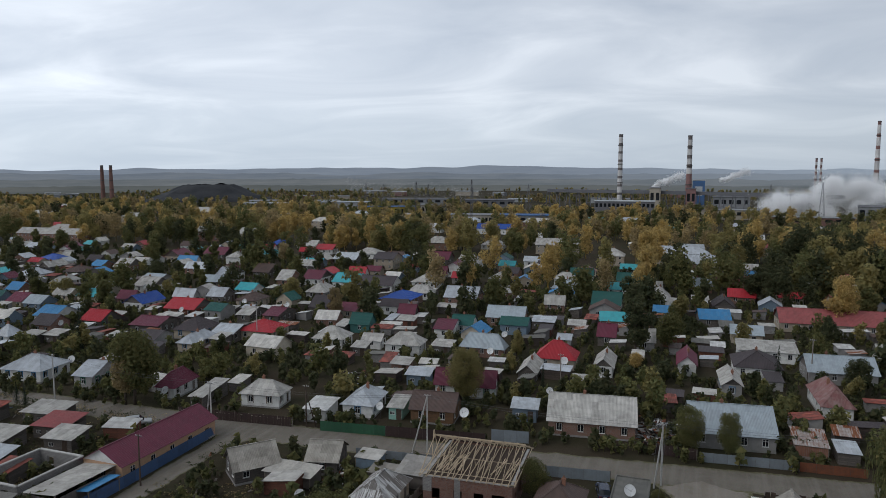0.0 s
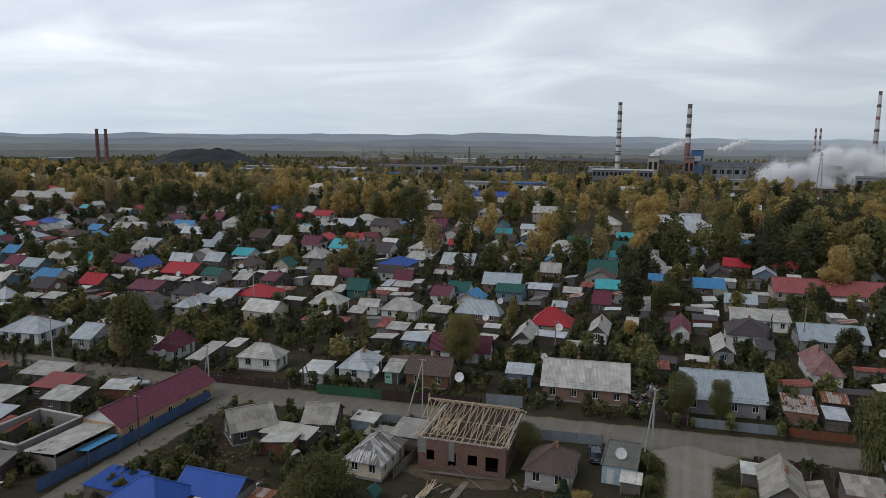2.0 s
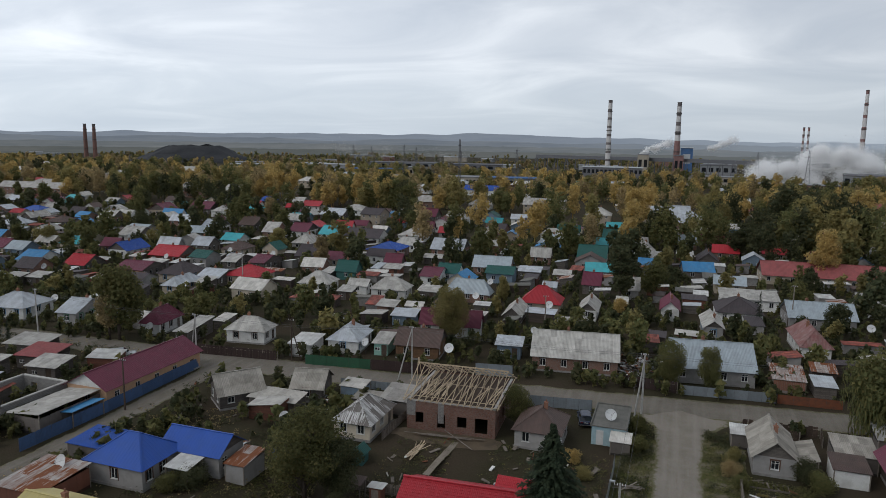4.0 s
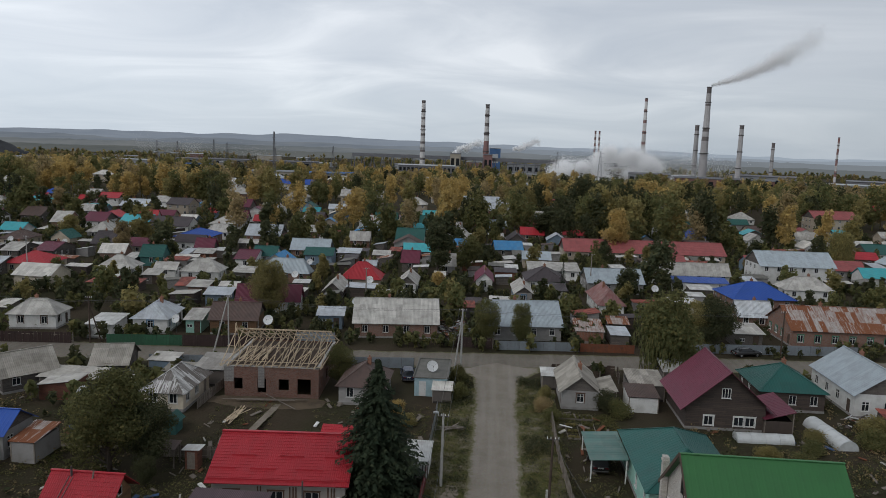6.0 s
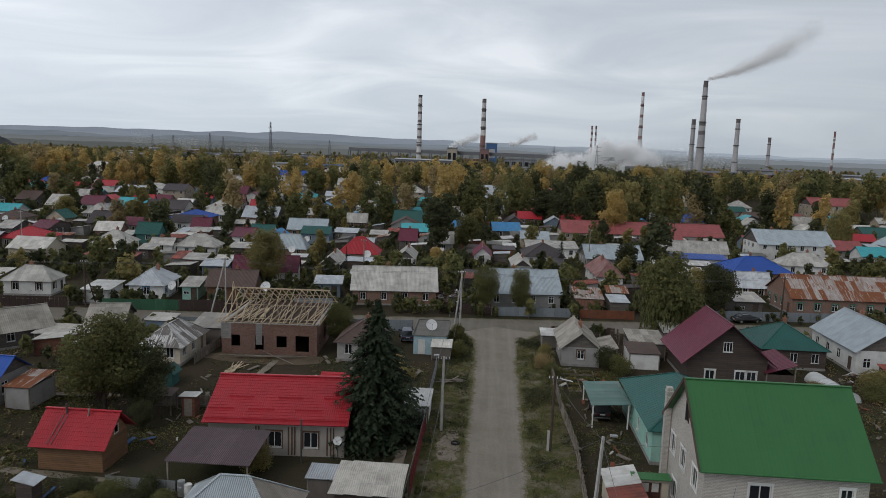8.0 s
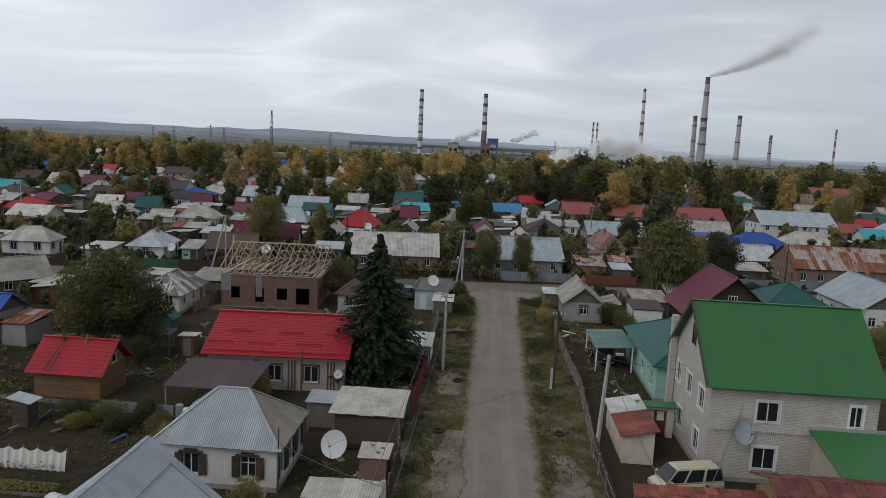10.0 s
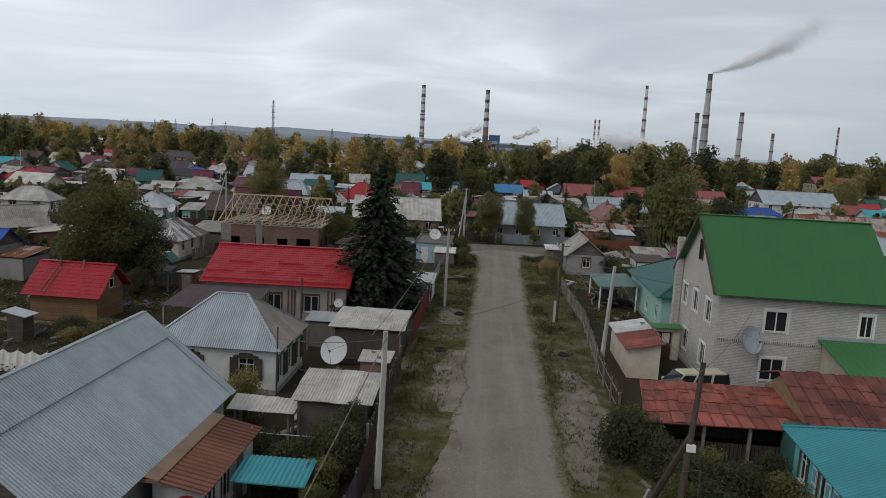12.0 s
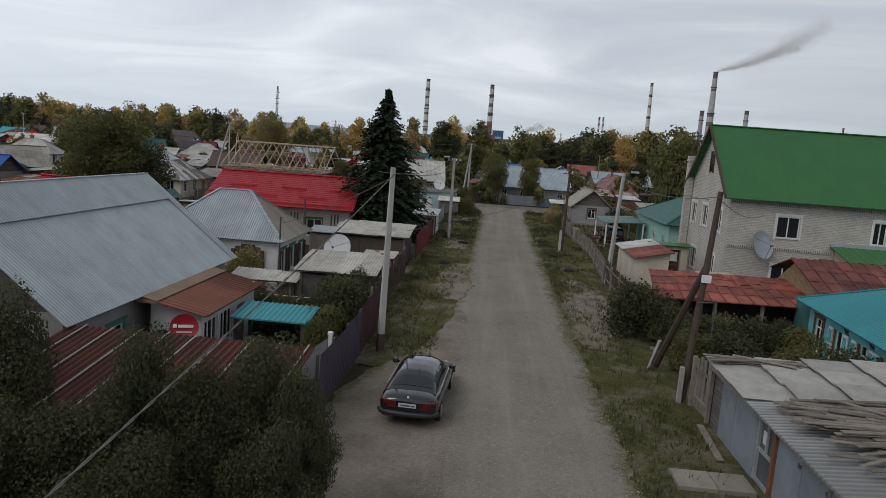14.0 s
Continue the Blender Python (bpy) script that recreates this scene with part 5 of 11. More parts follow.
part("gable", Geo().face([(-3.4, 3.0, 2.7), (-3.4, -3.2, 2.7), (-3.4, 0.9, 4.0)]), boards("ochre_planks", (0.34, 0.23, 0.12), (0.26, 0.17, 0.09), 0.14, True), rb)

ROOFS["qc"] = sheet_roof("turquoise_corrugated", (0.055, 0.30, 0.34), (0.075, 0.23, 0.25), 0.6, cellvar=0.06, amount=0.4, streak=0.2, groove=(0.2, 0.4))
ROOF_WORDS["qc"] = "turquoise metal"
th = house("house", 18.75, 25.4, 8.6, 8.2, 2.78, 1.9, "hip", "qc", "turq", yaw=-4.5, over=0.55, pitch=0.2, amp=0.018, stack=False, entry=False, openings={3: [(1.2, 0.75, 0.9, 1.35), (3.4, 0.7, 0.95, 1.4), (5.6, 0.7, 0.95, 1.4), (7.4, 0.7, 0.9, 1.4)], 0: [(2, 0.8, 0.9, 1.3)]},
           label="turquoise house with white shutters and turquoise metal roof")
for u in (3.4, 5.6, 7.4):
    for s in (-0.72, 0.72):
        g = Geo().box(-0.03, -0.2, 0, 0.03, 0.2, 1.4)
        sh = part("shutter", g, WHITE_FRAME, th, "white-framed shutter standing open", pose(-4.36, 4.2 - u + s, 0.7))
        part("panel", Geo().box(-0.045, -0.14, 0.1, -0.03, 0.14, 0.62).box(-0.045, -0.14, 0.75, -0.03, 0.14, 1.3), WALLS["turq"], sh)
    part("pediment", Geo().face([(-4.42, 4.2 - u + 0.75, 2.18), (-4.42, 4.2 - u - 0.75, 2.18), (-4.42, 4.2 - u - 0.3, 2.5), (-4.42, 4.2 - u + 0.3, 2.5)]).box(-4.42, 4.2 - u - 0.8, 2.12, -4.3, 4.2 - u + 0.8, 2.18), WALLS["turq"], th)
part("porch", Geo().box(-4.2, 4.2, 0, -1.6, 6.2, 2.3), WALLS["teal"], th)

# ---- garage row in the foreground, with its load of old planks ----
ga = thing("garage", "low grey garage row under a corrugated roof", "garage", pose(7.75, 0, 0))
GAR_STEEL = plain("pale_grey_steel_panel", (0.21, 0.235, 0.268), (0.13, 0.142, 0.155), 0.75, scale=1.2)
part("wall", Geo().box(0.0, 7.0, 0, 0.25, 12.6, 2.05), GAR_STEEL, ga)
for y0, y1 in ((12.62, 13.95), (13.98, 15.3)):
    lf = part("gate_leaf", Geo().box(0.03, y0, 0.05, 0.11, y1, 1.95), GAR_STEEL, ga)
    part("hinge", Geo().box(0.0, y0 + 0.03, 0.4, 0.03, y0 + 0.16, 0.5).box(0.0, y0 + 0.03, 1.5, 0.03, y0 + 0.16, 1.6), DARK_STEEL, lf)
for y0, y1 in ((16.62, 18.3), (18.33, 19.5)):
    part("panel", Geo().box(0.02, y0, 0.0, 0.14, y1, 1.98), GAR_STEEL, ga)
part("wall", Geo().box(0.04, 19.5, 0, 0.2, 20.3, 1.95), WALLS["wood"], ga)
part("wall", Geo().box(0.2, 20.2, 0, 7.0, 20.4, 2.1), WALLS["wood"], ga)
dr = part("door", Geo().box(0.1, 15.5, 0.05, 0.16, 16.55, 1.95), plain("dim_door_glass", (0.06, 0.065, 0.07), (0.10, 0.105, 0.11), 0.5), ga, "narrow framed door with dim panes")
part("frame", Geo().box(0.02, 15.46, 0.05, 0.1, 15.54, 1.98).box(0.02, 16.5, 0.05, 0.1, 16.6, 1.98).box(0.02, 15.54, 1.9, 0.1, 16.5, 1.98).box(0.03, 15.54, 0.9, 0.1, 16.5, 0.97).box(0.03, 15.54, 0.05, 0.1, 16.5, 0.14).box(0.03, 15.98, 0.97, 0.09, 16.03, 1.9), GALVANISED, dr)
part("notice", Geo().box(0.07, 16.1, 1.15, 0.085, 16.32, 1.5), WHITE_FRAME, dr)
part("post", Geo().box(-0.05, 15.31, 0, 0.14, 15.45, 2.0), plain("rust_paint", (0.24, 0.10, 0.05), (0.14, 0.07, 0.05), 0.8), ga)
part("post", Geo().box(-0.03, 12.5, 0, 0.12, 12.62, 2.0), OLD_WOOD, ga)
part("eave_board", Geo().beam((-0.2, 6.8, 2.0), (-0.2, 20.3, 2.0), 0.05, 0.14), OLD_WOOD, ga)
g = Geo()
slope(g, (-0.32, 16.95, 2.08), (-0.32, 6.6, 2.08), (7.2, 6.6, 2.6), (7.2, 16.95, 2.6), 0.19, 0.026)
part("roof", g, sheet_roof("old_grey_corrugated", (0.32, 0.325, 0.325), (0.19, 0.185, 0.18), 0.65, 0.1, cell=(1.1, 2.2), cellvar=0.12, groove=(0.19, 0.6)), ga)


def loose_sheet(parent, w, l, at, material, waves=7, amp=0.022, name="sheet"):
    """One corrugated sheet; waves run along its length."""
    key = (round(w, 2), round(l, 2), waves, amp)
    if key not in SHEETS:
        g = Geo()
        slope(g, (-w / 2, -l / 2, 0), (w / 2, -l / 2, 0), (w / 2, l / 2, 0), (-w / 2, l / 2, 0), w / waves, amp, 0.012)
        SHEETS[key] = g.mesh("sheet")
    me = SHEETS[key]
    k2 = key + (material.name,)
    if k2 not in SHEETS:
        SHEETS[k2] = me.copy()
        SHEETS[k2].materials.clear()
        SHEETS[k2].materials.append(material)
    return part(name, SHEETS[k2], None, parent, at=at)


SHEETS = {}
PALE_SLATE = plain("pale_slate", (0.50, 0.475, 0.43), (0.30, 0.28, 0.25), 0.9, scale=1.6, grain=16.0, vary=0.14)
rnd = random.Random(12)
GREY_SLATE = plain("grey_slate_sheet", (0.38, 0.365, 0.34), (0.25, 0.235, 0.215), 0.9, scale=1.6, grain=16.0, vary=0.14)
for i in range(3):
    for j in range(5):
        loose_sheet(ga, 1.2, 1.7, pose(0.45 + 1.45 * j + rnd.uniform(-0.03, 0.03), 17.4 + 1.12 * i, 2.18 + 0.07 * (0.45 + 1.45 * j) + 0.02 * i, 0, -4.0, 90 + rnd.uniform(-2, 2)), GREY_SLATE, 8, 0.009)


def plank_pile(x, y, z, n, ln, spread, seed, label, yaw=0.0, mat=None, layers=3):
    e = thing("plank_pile", label, "timber", pose(x, y, z, 0, 0, yaw))
    r = random.Random(seed)
    g = Geo().box(-0.5, -0.06, -0.012, 0.5, 0.06, 0.012)
    me = g.mesh("plank")
    me.materials.append(mat or OLD_WOOD)
    for i in range(n):
        k = i * layers // n
        L = ln * r.uniform(0.55, 1.1)
        ob = part("plank", me, None, e, at=pose(r.uniform(-0.3, 0.3) * ln * 0.5, r.uniform(-spread, spread) * (1 - 0.25 * k), 0.03 + 0.05 * k + r.uniform(0, 0.02), r.uniform(-4, 4), r.uniform(-1.5, 1.5), r.gauss(0, 9) + (r.uniform(-50, 50) if r.random() < 0.12 else 0)) @ Matrix.Diagonal((L, r.uniform(0.8, 1.5), 1, 1)))
    return e


plank_pile(10.3, 14.6, 2.32, 80, 4.2, 2.2, 3, "heap of weathered planks lying on a garage roof", 5, None, 4)
plank_pile(9.0, 19.9, 2.27, 9, 2.8, 0.3, 4, "weathered planks along the edge of a shed roof", 2)
sl = thing("paving_slab", "worn concrete slab before the garage door", "slab", pose(6.5, 15.95, 0))
SLAB = plain("worn_slab", (0.27, 0.245, 0.205), (0.17, 0.15, 0.125), 0.9)
part("slab", Geo().box(-0.95, -0.5, 0.0, 0.05, 0.52, 0.14), SLAB, sl)
part("slab", Geo().box(0.07, -0.52, 0.0, 1.0, 0.5, 0.15), SLAB, sl)
lb = part("board", Geo().beam((7.42, 20.1, 0.05), (7.2, 17.4, 0.09), 0.2, 0.05), OLD_WOOD)
tagged(lb, "weathered board lying in the grass by the garage wall", "board")
plank_pile(-28.9, 76.0, 0.05, 12, 5.2, 0.5, 6, "pale new rafters lying in the yard", 88, PALE_WOOD, 2)
plank_pile(-3.2, 74.8, 0.35, 7, 3.4, 0.35, 8, "grey planks stacked on the verge", 18, None, 3)
plank_pile(-26.3, 80.3, 0.3, 6, 9.0, 0.4, 9, "scaffold boards below the brick wall", 3, OLD_WOOD, 2)

# ---- left side: the big blue-grey roof, its porch and sheds ----
ROOFS["sc"] = sheet_roof("blue_grey_corrugated", (0.40, 0.45, 0.48), (0.29, 0.305, 0.31), 0.55, 0.1, cell=(1.1, 5.0), cellvar=0.06, groove=(0.14, 0.5))
ROOF_WORDS["sc"] = "blue-grey corrugated metal"
bg = house("house", -16.1, 23.6, 8.2, 12.4, 3.38, 3.36, "gy", "sc", "grey", over=0.4, pitch=0.14, amp=0.016, stack=False, entry=False, openings={1: [(1.2, 1.1, 1.0, 1.2), (2.9, 1.1, 1.0, 1.2)], 0: [(2.5, 1.1, 1, 1.3), (5.7, 1.1, 1, 1.3)]},
           label="long house under a big blue-grey corrugated gable roof", gable=WALLS["wood"])
g = Geo()
slope(g, (1.38, -6.58, 5.72), (1.38, 6.62, 5.72), (0.05, 6.62, 6.79), (0.05, -6.58, 6.79), 0.14, 0.016, 0.03)
part("roof", g, ROOFS["sc"], bg, "upper row of sheets lapping over the lower")
g = Geo()
slope(g, (4.56, 6.12, 3.13), (4.56, 6.66, 3.13), (0.05, 6.66, 6.80), (0.05, 6.12, 6.80), 0.27, 0.012, 0.04)
part("barge_flashing", g, ROOFS["sc"], bg)
po = thing("porch", "white porch with a brown corrugated lean-to roof", "porch", pose(-10.6, 24.3, 0))
g = Geo()
wall_face(g, (-0.9, -2.6), (0.95, -2.6), 0, 2.6, [(0.2, 1.0, 1.0, 1.85)])
wall_face(g, (0.95, -2.6), (0.95, 2.9), 0, 2.55, [(0.3, 1.5, 0.9, 2.2), (1.8, 3.0, 0.9, 2.2), (3.5, 4.4, 0.0, 2.1)])
wall_face(g, (0.95, 2.9), (-0.9, 2.9), 0, 2.7)
part("body", g, WALLS["white"], po)
window(po, -0.3, -2.6, 1.0, 0, 0.8, 0.85, 1, frame_mat=DARK_WOOD, sill=False)
window(po, 0.95, -1.7, 0.9, 90, 1.2, 1.3, 3)
window(po, 0.95, -0.2, 0.9, 90, 1.2, 1.3, 3)
door(po, 0.95, 1.35, 0, 90, 0.9, 2.1, OLD_WOOD)
g = Geo()
slope(g, (1.3, -3.0, 2.6), (1.3, 3.2, 2.6), (-1.7, 3.2, 3.2), (-1.7, -3.0, 3.2), 0.3, 0.035)
part("roof", g, sheet_roof("red_brown_corrugated", (0.19, 0.082, 0.056), (0.12, 0.062, 0.048), 0.9, cell=(1.0, 9), cellvar=0.12, groove=(0.3, 0.9)), po)
part("flashing", Geo().face([(-0.45, -3.05, 3.0), (-0.45, 3.22, 3.0), (-1.3, 3.22, 3.17), (-1.3, -3.05, 3.17)]).box(-1.3, -3.07, 2.9, -0.45, -3.03, 3.02), plain("brown_flashing", (0.22, 0.15, 0.10), (0.15, 0.10, 0.08), 0.7), po)
part("gable", Geo().face([(-0.9, -2.6, 2.6), (0.95, -2.6, 2.6), (-0.9, -2.6, 3.0)]), WALLS["white"], po)


def dish(x, y, z, dia, aim, tilt, mat, label, post=0.0, lnb=True, group="satellite dishes"):
    """A satellite dish on its bracket: bowl, feed arm, receiver, post. aim: degrees of its face from -y."""
    e = thing("satellite_dish", label, "dish", pose(x, y, z, 0, 0, aim), group)
    bm = Geo()
    n, r, depth = 22, dia / 2, dia * 0.11
    rings = [0.0, 0.35, 0.65, 0.88, 1.0]
    pts = [[(r * f * math.cos(2 * math.pi * k / n), r * f * math.sin(2 * math.pi * k / n), depth * f * f) for k in range(n)] for f in rings]
    for i in range(1, len(rings)):
        for k in range(n):
            a, b, c, d = pts[i - 1][k], pts[i - 1][(k + 1) % n], pts[i][(k + 1) % n], pts[i][k]
            bm.face([a, b, c, d] if i > 1 else [b, c, d])
            lo = lambda p: (p[0], p[1], p[2] - 0.025)
            bm.face([lo(d), lo(c), lo(b), lo(a)] if i > 1 else [lo(d), lo(c), lo(b)])
    m = pose(0, 0, 0, 90 - tilt, 0, 0)
    bowl = part("bowl", bm.mesh("bowl", True), mat, e, at=m)
    if lnb:
        part("feed_arm", Geo().tube([(0, -r * 0.95, depth), (0, -r * 0.2, dia * 0.42)], [0.012, 0.012], 5).tube([(r * 0.8, r * 0.5, depth), (0, -r * 0.15, dia * 0.42)], [0.01, 0.01], 5).tube([(-r * 0.8, r * 0.5, depth), (0, -r * 0.15, dia * 0.42)], [0.01, 0.01], 5), DARK_STEEL, bowl)
        part("receiver", Geo().tube([(0, -r * 0.18, dia * 0.38), (0, -r * 0.18, dia * 0.5)], [0.05, 0.04], 8), DARK_STEEL, bowl)
    back = -m.to_3x3()[0][2], -m.to_3x3()[1][2]
    if post > 0:
        part("post", Geo().tube([(0, 0.12, -post), (0, 0.12, 0.05)], [0.04, 0.04], 8), DARK_STEEL, e)
    part("bracket", Geo().beam((0, 0.02, 0), (0, 0.3, -0.05), 0.06), DARK_STEEL, e)
    return e


DISH_WHITE = plain("dish_white", (0.62, 0.63, 0.63), (0.45, 0.44, 0.42), 0.5, amount=0.4, vary=0.08)
DISH_GREY = plain("dish_grey", (0.36, 0.40, 0.44), (0.28, 0.30, 0.32), 0.5, vary=0.08)
DISH_RED = plain("dish_red", (0.40, 0.015, 0.025), (0.3, 0.02, 0.03), 0.45, amount=0.3)
dish(-9.0, 40.6, 2.3, 1.8, -14, 25, DISH_WHITE, "large white satellite dish on a stand", 2.3)
dish(17.0, 42.25, 3.65, 1.75, 30, 18, DISH_GREY, "large pale-blue satellite dish on the brick wall")
red = dish(-9.9, 20.9, 2.25, 0.95, 18, 12, DISH_RED, "red satellite dish with a white emblem before a porch", 2.25, lnb=False)


on_dish = pose(0, 0, 0, 90 - 12, 0, 0)
part("emblem", Geo().box(-0.36, 0.0, 0.075, -0.24, 0.12, 0.085), WHITE_FRAME, red, at=on_dish)
part("emblem", Geo().box(-0.20, 0.0, 0.06, 0.30, 0.10, 0.07), WHITE_FRAME, red, at=on_dish)
part("bar", Geo().box(-0.25, -0.17, 0.05, 0.25, -0.13, 0.06), WHITE_FRAME, red, at=on_dish)


lo = thing("shed", "low shed under a red-brown sheet roof with white battens", "shed", pose(-8.1, 14.4, 0))
zb = -ground_z(-8.1, 14.4)
g = Geo()
slope(g, (-3.7, -3.4, zb + 1.55), (3.6, -3.4, zb + 1.55), (3.6, 3.1, zb + 2.25), (-3.7, 3.1, zb + 2.25), 0.2, 0.022)
rf = part("roof", g, sheet_roof("dull_red_brown_sheets", (0.10, 0.036, 0.025), (0.06, 0.032, 0.026), 0.95, cell=(1.0, 9), cellvar=0.16, groove=(0.2, 0.7)), lo)
for i in range(9):
    u = -3.2 + 0.83 * i
    part("batten", Geo().beam((u, -3.4, zb + 1.60), (u, 3.1, zb + 2.30), 0.035, 0.03), plain("old_white_batten", (0.36, 0.345, 0.32), (0.22, 0.20, 0.18), 0.85), rf)
part("wall", Geo().box(-3.4, 2.6, 0, 3.3, 2.75, zb + 2.1), WALLS["wood"], lo)
part("wall", Geo().box(3.2, -3.1, 0, 3.32, 2.6, zb + 1.5), WALLS["wood"], lo)
part("wall", Geo().box(-3.4, -3.1, 0, -3.28, 2.6, zb + 1.5), WALLS["wood"], lo)
pk = thing("gate_post", "white gate post with a leaning picket panel", "gate", pose(-4.75, 20.6, 0))
part("post", Geo().box(-0.06, -0.06, 0, 0.06, 0.06, 1.75).box(-0.08, -0.08, 1.75, 0.08, 0.08, 1.85), WHITE_FRAME, pk)
part("panel", Geo().face([(-0.1, 0, 1.6), (-0.1, 0, 0.2), (-1.1, -0.3, 0.2), (-1.1, -0.3, 0.9)]).face([(-0.1, 0.03, 1.6), (-1.1, -0.27, 0.9), (-1.1, -0.27, 0.2), (-0.1, 0.03, 0.2)]), GALVANISED, pk)


def canopy(x0, y0, x1, y1, z0, z1, roof, label, pitch=0.2, amp=0.02, along="y", wall=None, name="canopy", post=OLD_WOOD, shape="sine"):
    """A lean-to roof on posts: low edge at y0 (along y) or at x0 (along x)."""
    e = thing(name, label, "shed" if name == "shed" else "canopy", pose((x0 + x1) / 2, (y0 + y1) / 2, 0))
    w, d = (x1 - x0) / 2, (y1 - y0) / 2
    g = Geo()
    if along == "y":
        slope(g, (-w, -d, z0), (w, -d, z0), (w, d, z1), (-w, d, z1), pitch, amp, shape=shape)
        hs = {(-1, -1): z0, (1, -1): z0, (1, 1): z1, (-1, 1): z1}
    else:
        slope(g, (-w, d, z0), (-w, -d, z0), (w, -d, z1), (w, d, z1), pitch, amp, shape=shape)
        hs = {(-1, -1): z0, (1, -1): z1, (1, 1): z1, (-1, 1): z0}
    part("roof", g, ROOFS[roof] if isinstance(roof, str) else roof, e)
    for (sx, sy), h in hs.items():
        part("post", Geo().box(sx * (w - 0.2) - 0.06, sy * (d - 0.2) - 0.06, 0, sx * (w - 0.2) + 0.06, sy * (d - 0.2) + 0.06, h - 0.05), post, e)
    if wall is not None:
        for a, b in (((-w + 0.2, -d + 0.2), (w - 0.2, -d + 0.2)), ((-w + 0.2, d - 0.2), (w - 0.2, d - 0.2)), ((-w + 0.2, -d + 0.2), (-w + 0.2, d - 0.2)), ((w - 0.2, -d + 0.2), (w - 0.2, d - 0.2))):
            part("wall", Geo().beam((*a, min(z0, z1) / 2 - 0.08), (*b, min(z0, z1) / 2 - 0.08), 0.05, min(z0, z1) - 0.18), wall, e)
    return e


def slate_shed(x0, y0, x1, y1, z0, z1, label, wall, seed, along="y", material=None):
    """A shed roofed with separate old slate sheets, each a little out of line."""
    e = canopy(x0, y0, x1, y1, z0 - 0.06, z1 - 0.06, ROOFS["felt"], label, along=along, wall=wall, name="shed", amp=0.0)
    r = random.Random(seed)
    w, d = x1 - x0 + 0.2, y1 - y0 + 0.2
    nx, ny = max(1, round(w / 0.98)), max(1, round(d / 1.45))
    rise = z1 - z0
    for i in range(nx):
        for j in range(ny):
            px, py = -w / 2 + w * (i + 0.5) / nx, -d / 2 + d * (j + 0.5) / ny
            if along == "y":
                z, tilt, ry = z0 + rise * (py / d + 0.5), math.degrees(math.atan2(rise, d)), 0
            else:
                z, tilt, ry = z0 + rise * (px / w + 0.5), 0, -math.degrees(math.atan2(rise, w))
            loose_sheet(e, w / nx * 1.08, d / ny * 1.1, pose(px + r.uniform(-0.03, 0.03), py + r.uniform(-0.05, 0.05), z + 0.01 + 0.012 * ((i + j) % 2) + r.uniform(0, 0.015), tilt + r.uniform(-1.2, 1.2), ry, r.uniform(-1.6, 1.6)), material or PALE_SLATE)
    return e


canopy(-9.3, 23.4, -6.3, 25.4, 2.0, 2.2, "qc", "small turquoise corrugated canopy beside the porch", wall=None, post=DARK_STEEL, amp=0.025)
slate_shed(-8.9, 31.0, -5.1, 34.3, 2.35, 2.8, "low shed roofed with pale slate sheets", WALLS["wood"], 3)
slate_shed(-10.2, 44.6, -5.2, 48.8, 2.7, 3.1, "dark board shed with a pale slate roof", WALLS["log"], 4)
slate_shed(-12.0, 30.6, -8.9, 31.8, 2.1, 2.3, "narrow lean-to of slate sheets beside a garden", None, 5)
ts = thing("shed", "tiny brick shed under loose slate sheets", "shed", pose(-6.3, 40.3, 0))
part("body", Geo().box(-0.85, -0.95, 0, 0.85, 0.95, 1.6), WALLS["brick"], ts)
for i in range(2):
    loose_sheet(ts, 1.05, 2.2, pose(-0.5 + i, 0, 1.68 + 0.02 * i, 3, 0, 2 - 3 * i), PALE_SLATE)
for bx, by in ((-0.4, 0.5), (0.3, 0.2), (0.1, -0.5)):
    part("brick", Geo().box(bx, by, 1.74, bx + 0.25, by + 0.12, 1.81), CHIM_BRICK, ts)
canopy(-12.8, 47.4, -10.45, 49.6, 2.35, 2.55, "g", "grey sheet-roofed lean-to between two houses", pitch=0.18, wall=WALLS["wood"], name="shed")
canopy(-24.3, 48.6, -17.5, 54.2, 2.4, 2.95, sheet_roof("purple_brown_corrugated", (0.125, 0.09, 0.10), (0.08, 0.065, 0.07), 0.7, cell=(1.1, 9), groove=(0.16, 0.6)), "carport under purple-brown corrugated sheets", pitch=0.16, amp=0.018)
canopy(-7.3, 62.6, -4.6, 66.9, 2.0, 2.3, "tin", "white tin shed by the fence", pitch=0.2, wall=WALLS["white"], name="shed")
canopy(-34.5, 62.8, -30.3, 64.6, 2.1, 2.35, "d", "open slatted shed with a brown sheet roof", wall=None, name="shed")
to = thing("outhouse", "narrow brown board outhouse with a white tin roof", "outhouse", pose(-28.7, 63.6, 0))
part("body", Geo().box(-0.65, -0.6, 0, 0.65, 0.6, 2.0), WALLS["redwood"], to)
part("roof", Geo().beam((-0.95, 0, 2.08), (0.95, 0, 2.16), 1.5, 0.05), ROOFS["tin"], to)
part("door", Geo().box(-0.4, -0.63, 0.1, 0.4, -0.6, 1.85), OLD_WOOD, to)
go = thing("outhouse", "dark green gabled garden outhouse", "outhouse", pose(-34.6, 71.6, 0))
part("body", Geo().box(-0.7, -0.9, 0, 0.7, 0.9, 1.5), WALLS["teal"], go)
g = Geo()
slope(g, (-1.0, 1.1, 1.4), (-1.0, -1.1, 1.4), (0, -1.1, 2.3), (0, 1.1, 2.3), 0.3, 0.01)
slope(g, (1.0, -1.1, 1.4), (1.0, 1.1, 1.4), (0, 1.1, 2.3), (0, -1.1, 2.3), 0.3, 0.01)
part("roof", g, ROOFS["t"], go)
do = thing("outhouse", "small dark board outhouse at the garden's end", "outhouse", pose(-33.0, 45.2, 0))
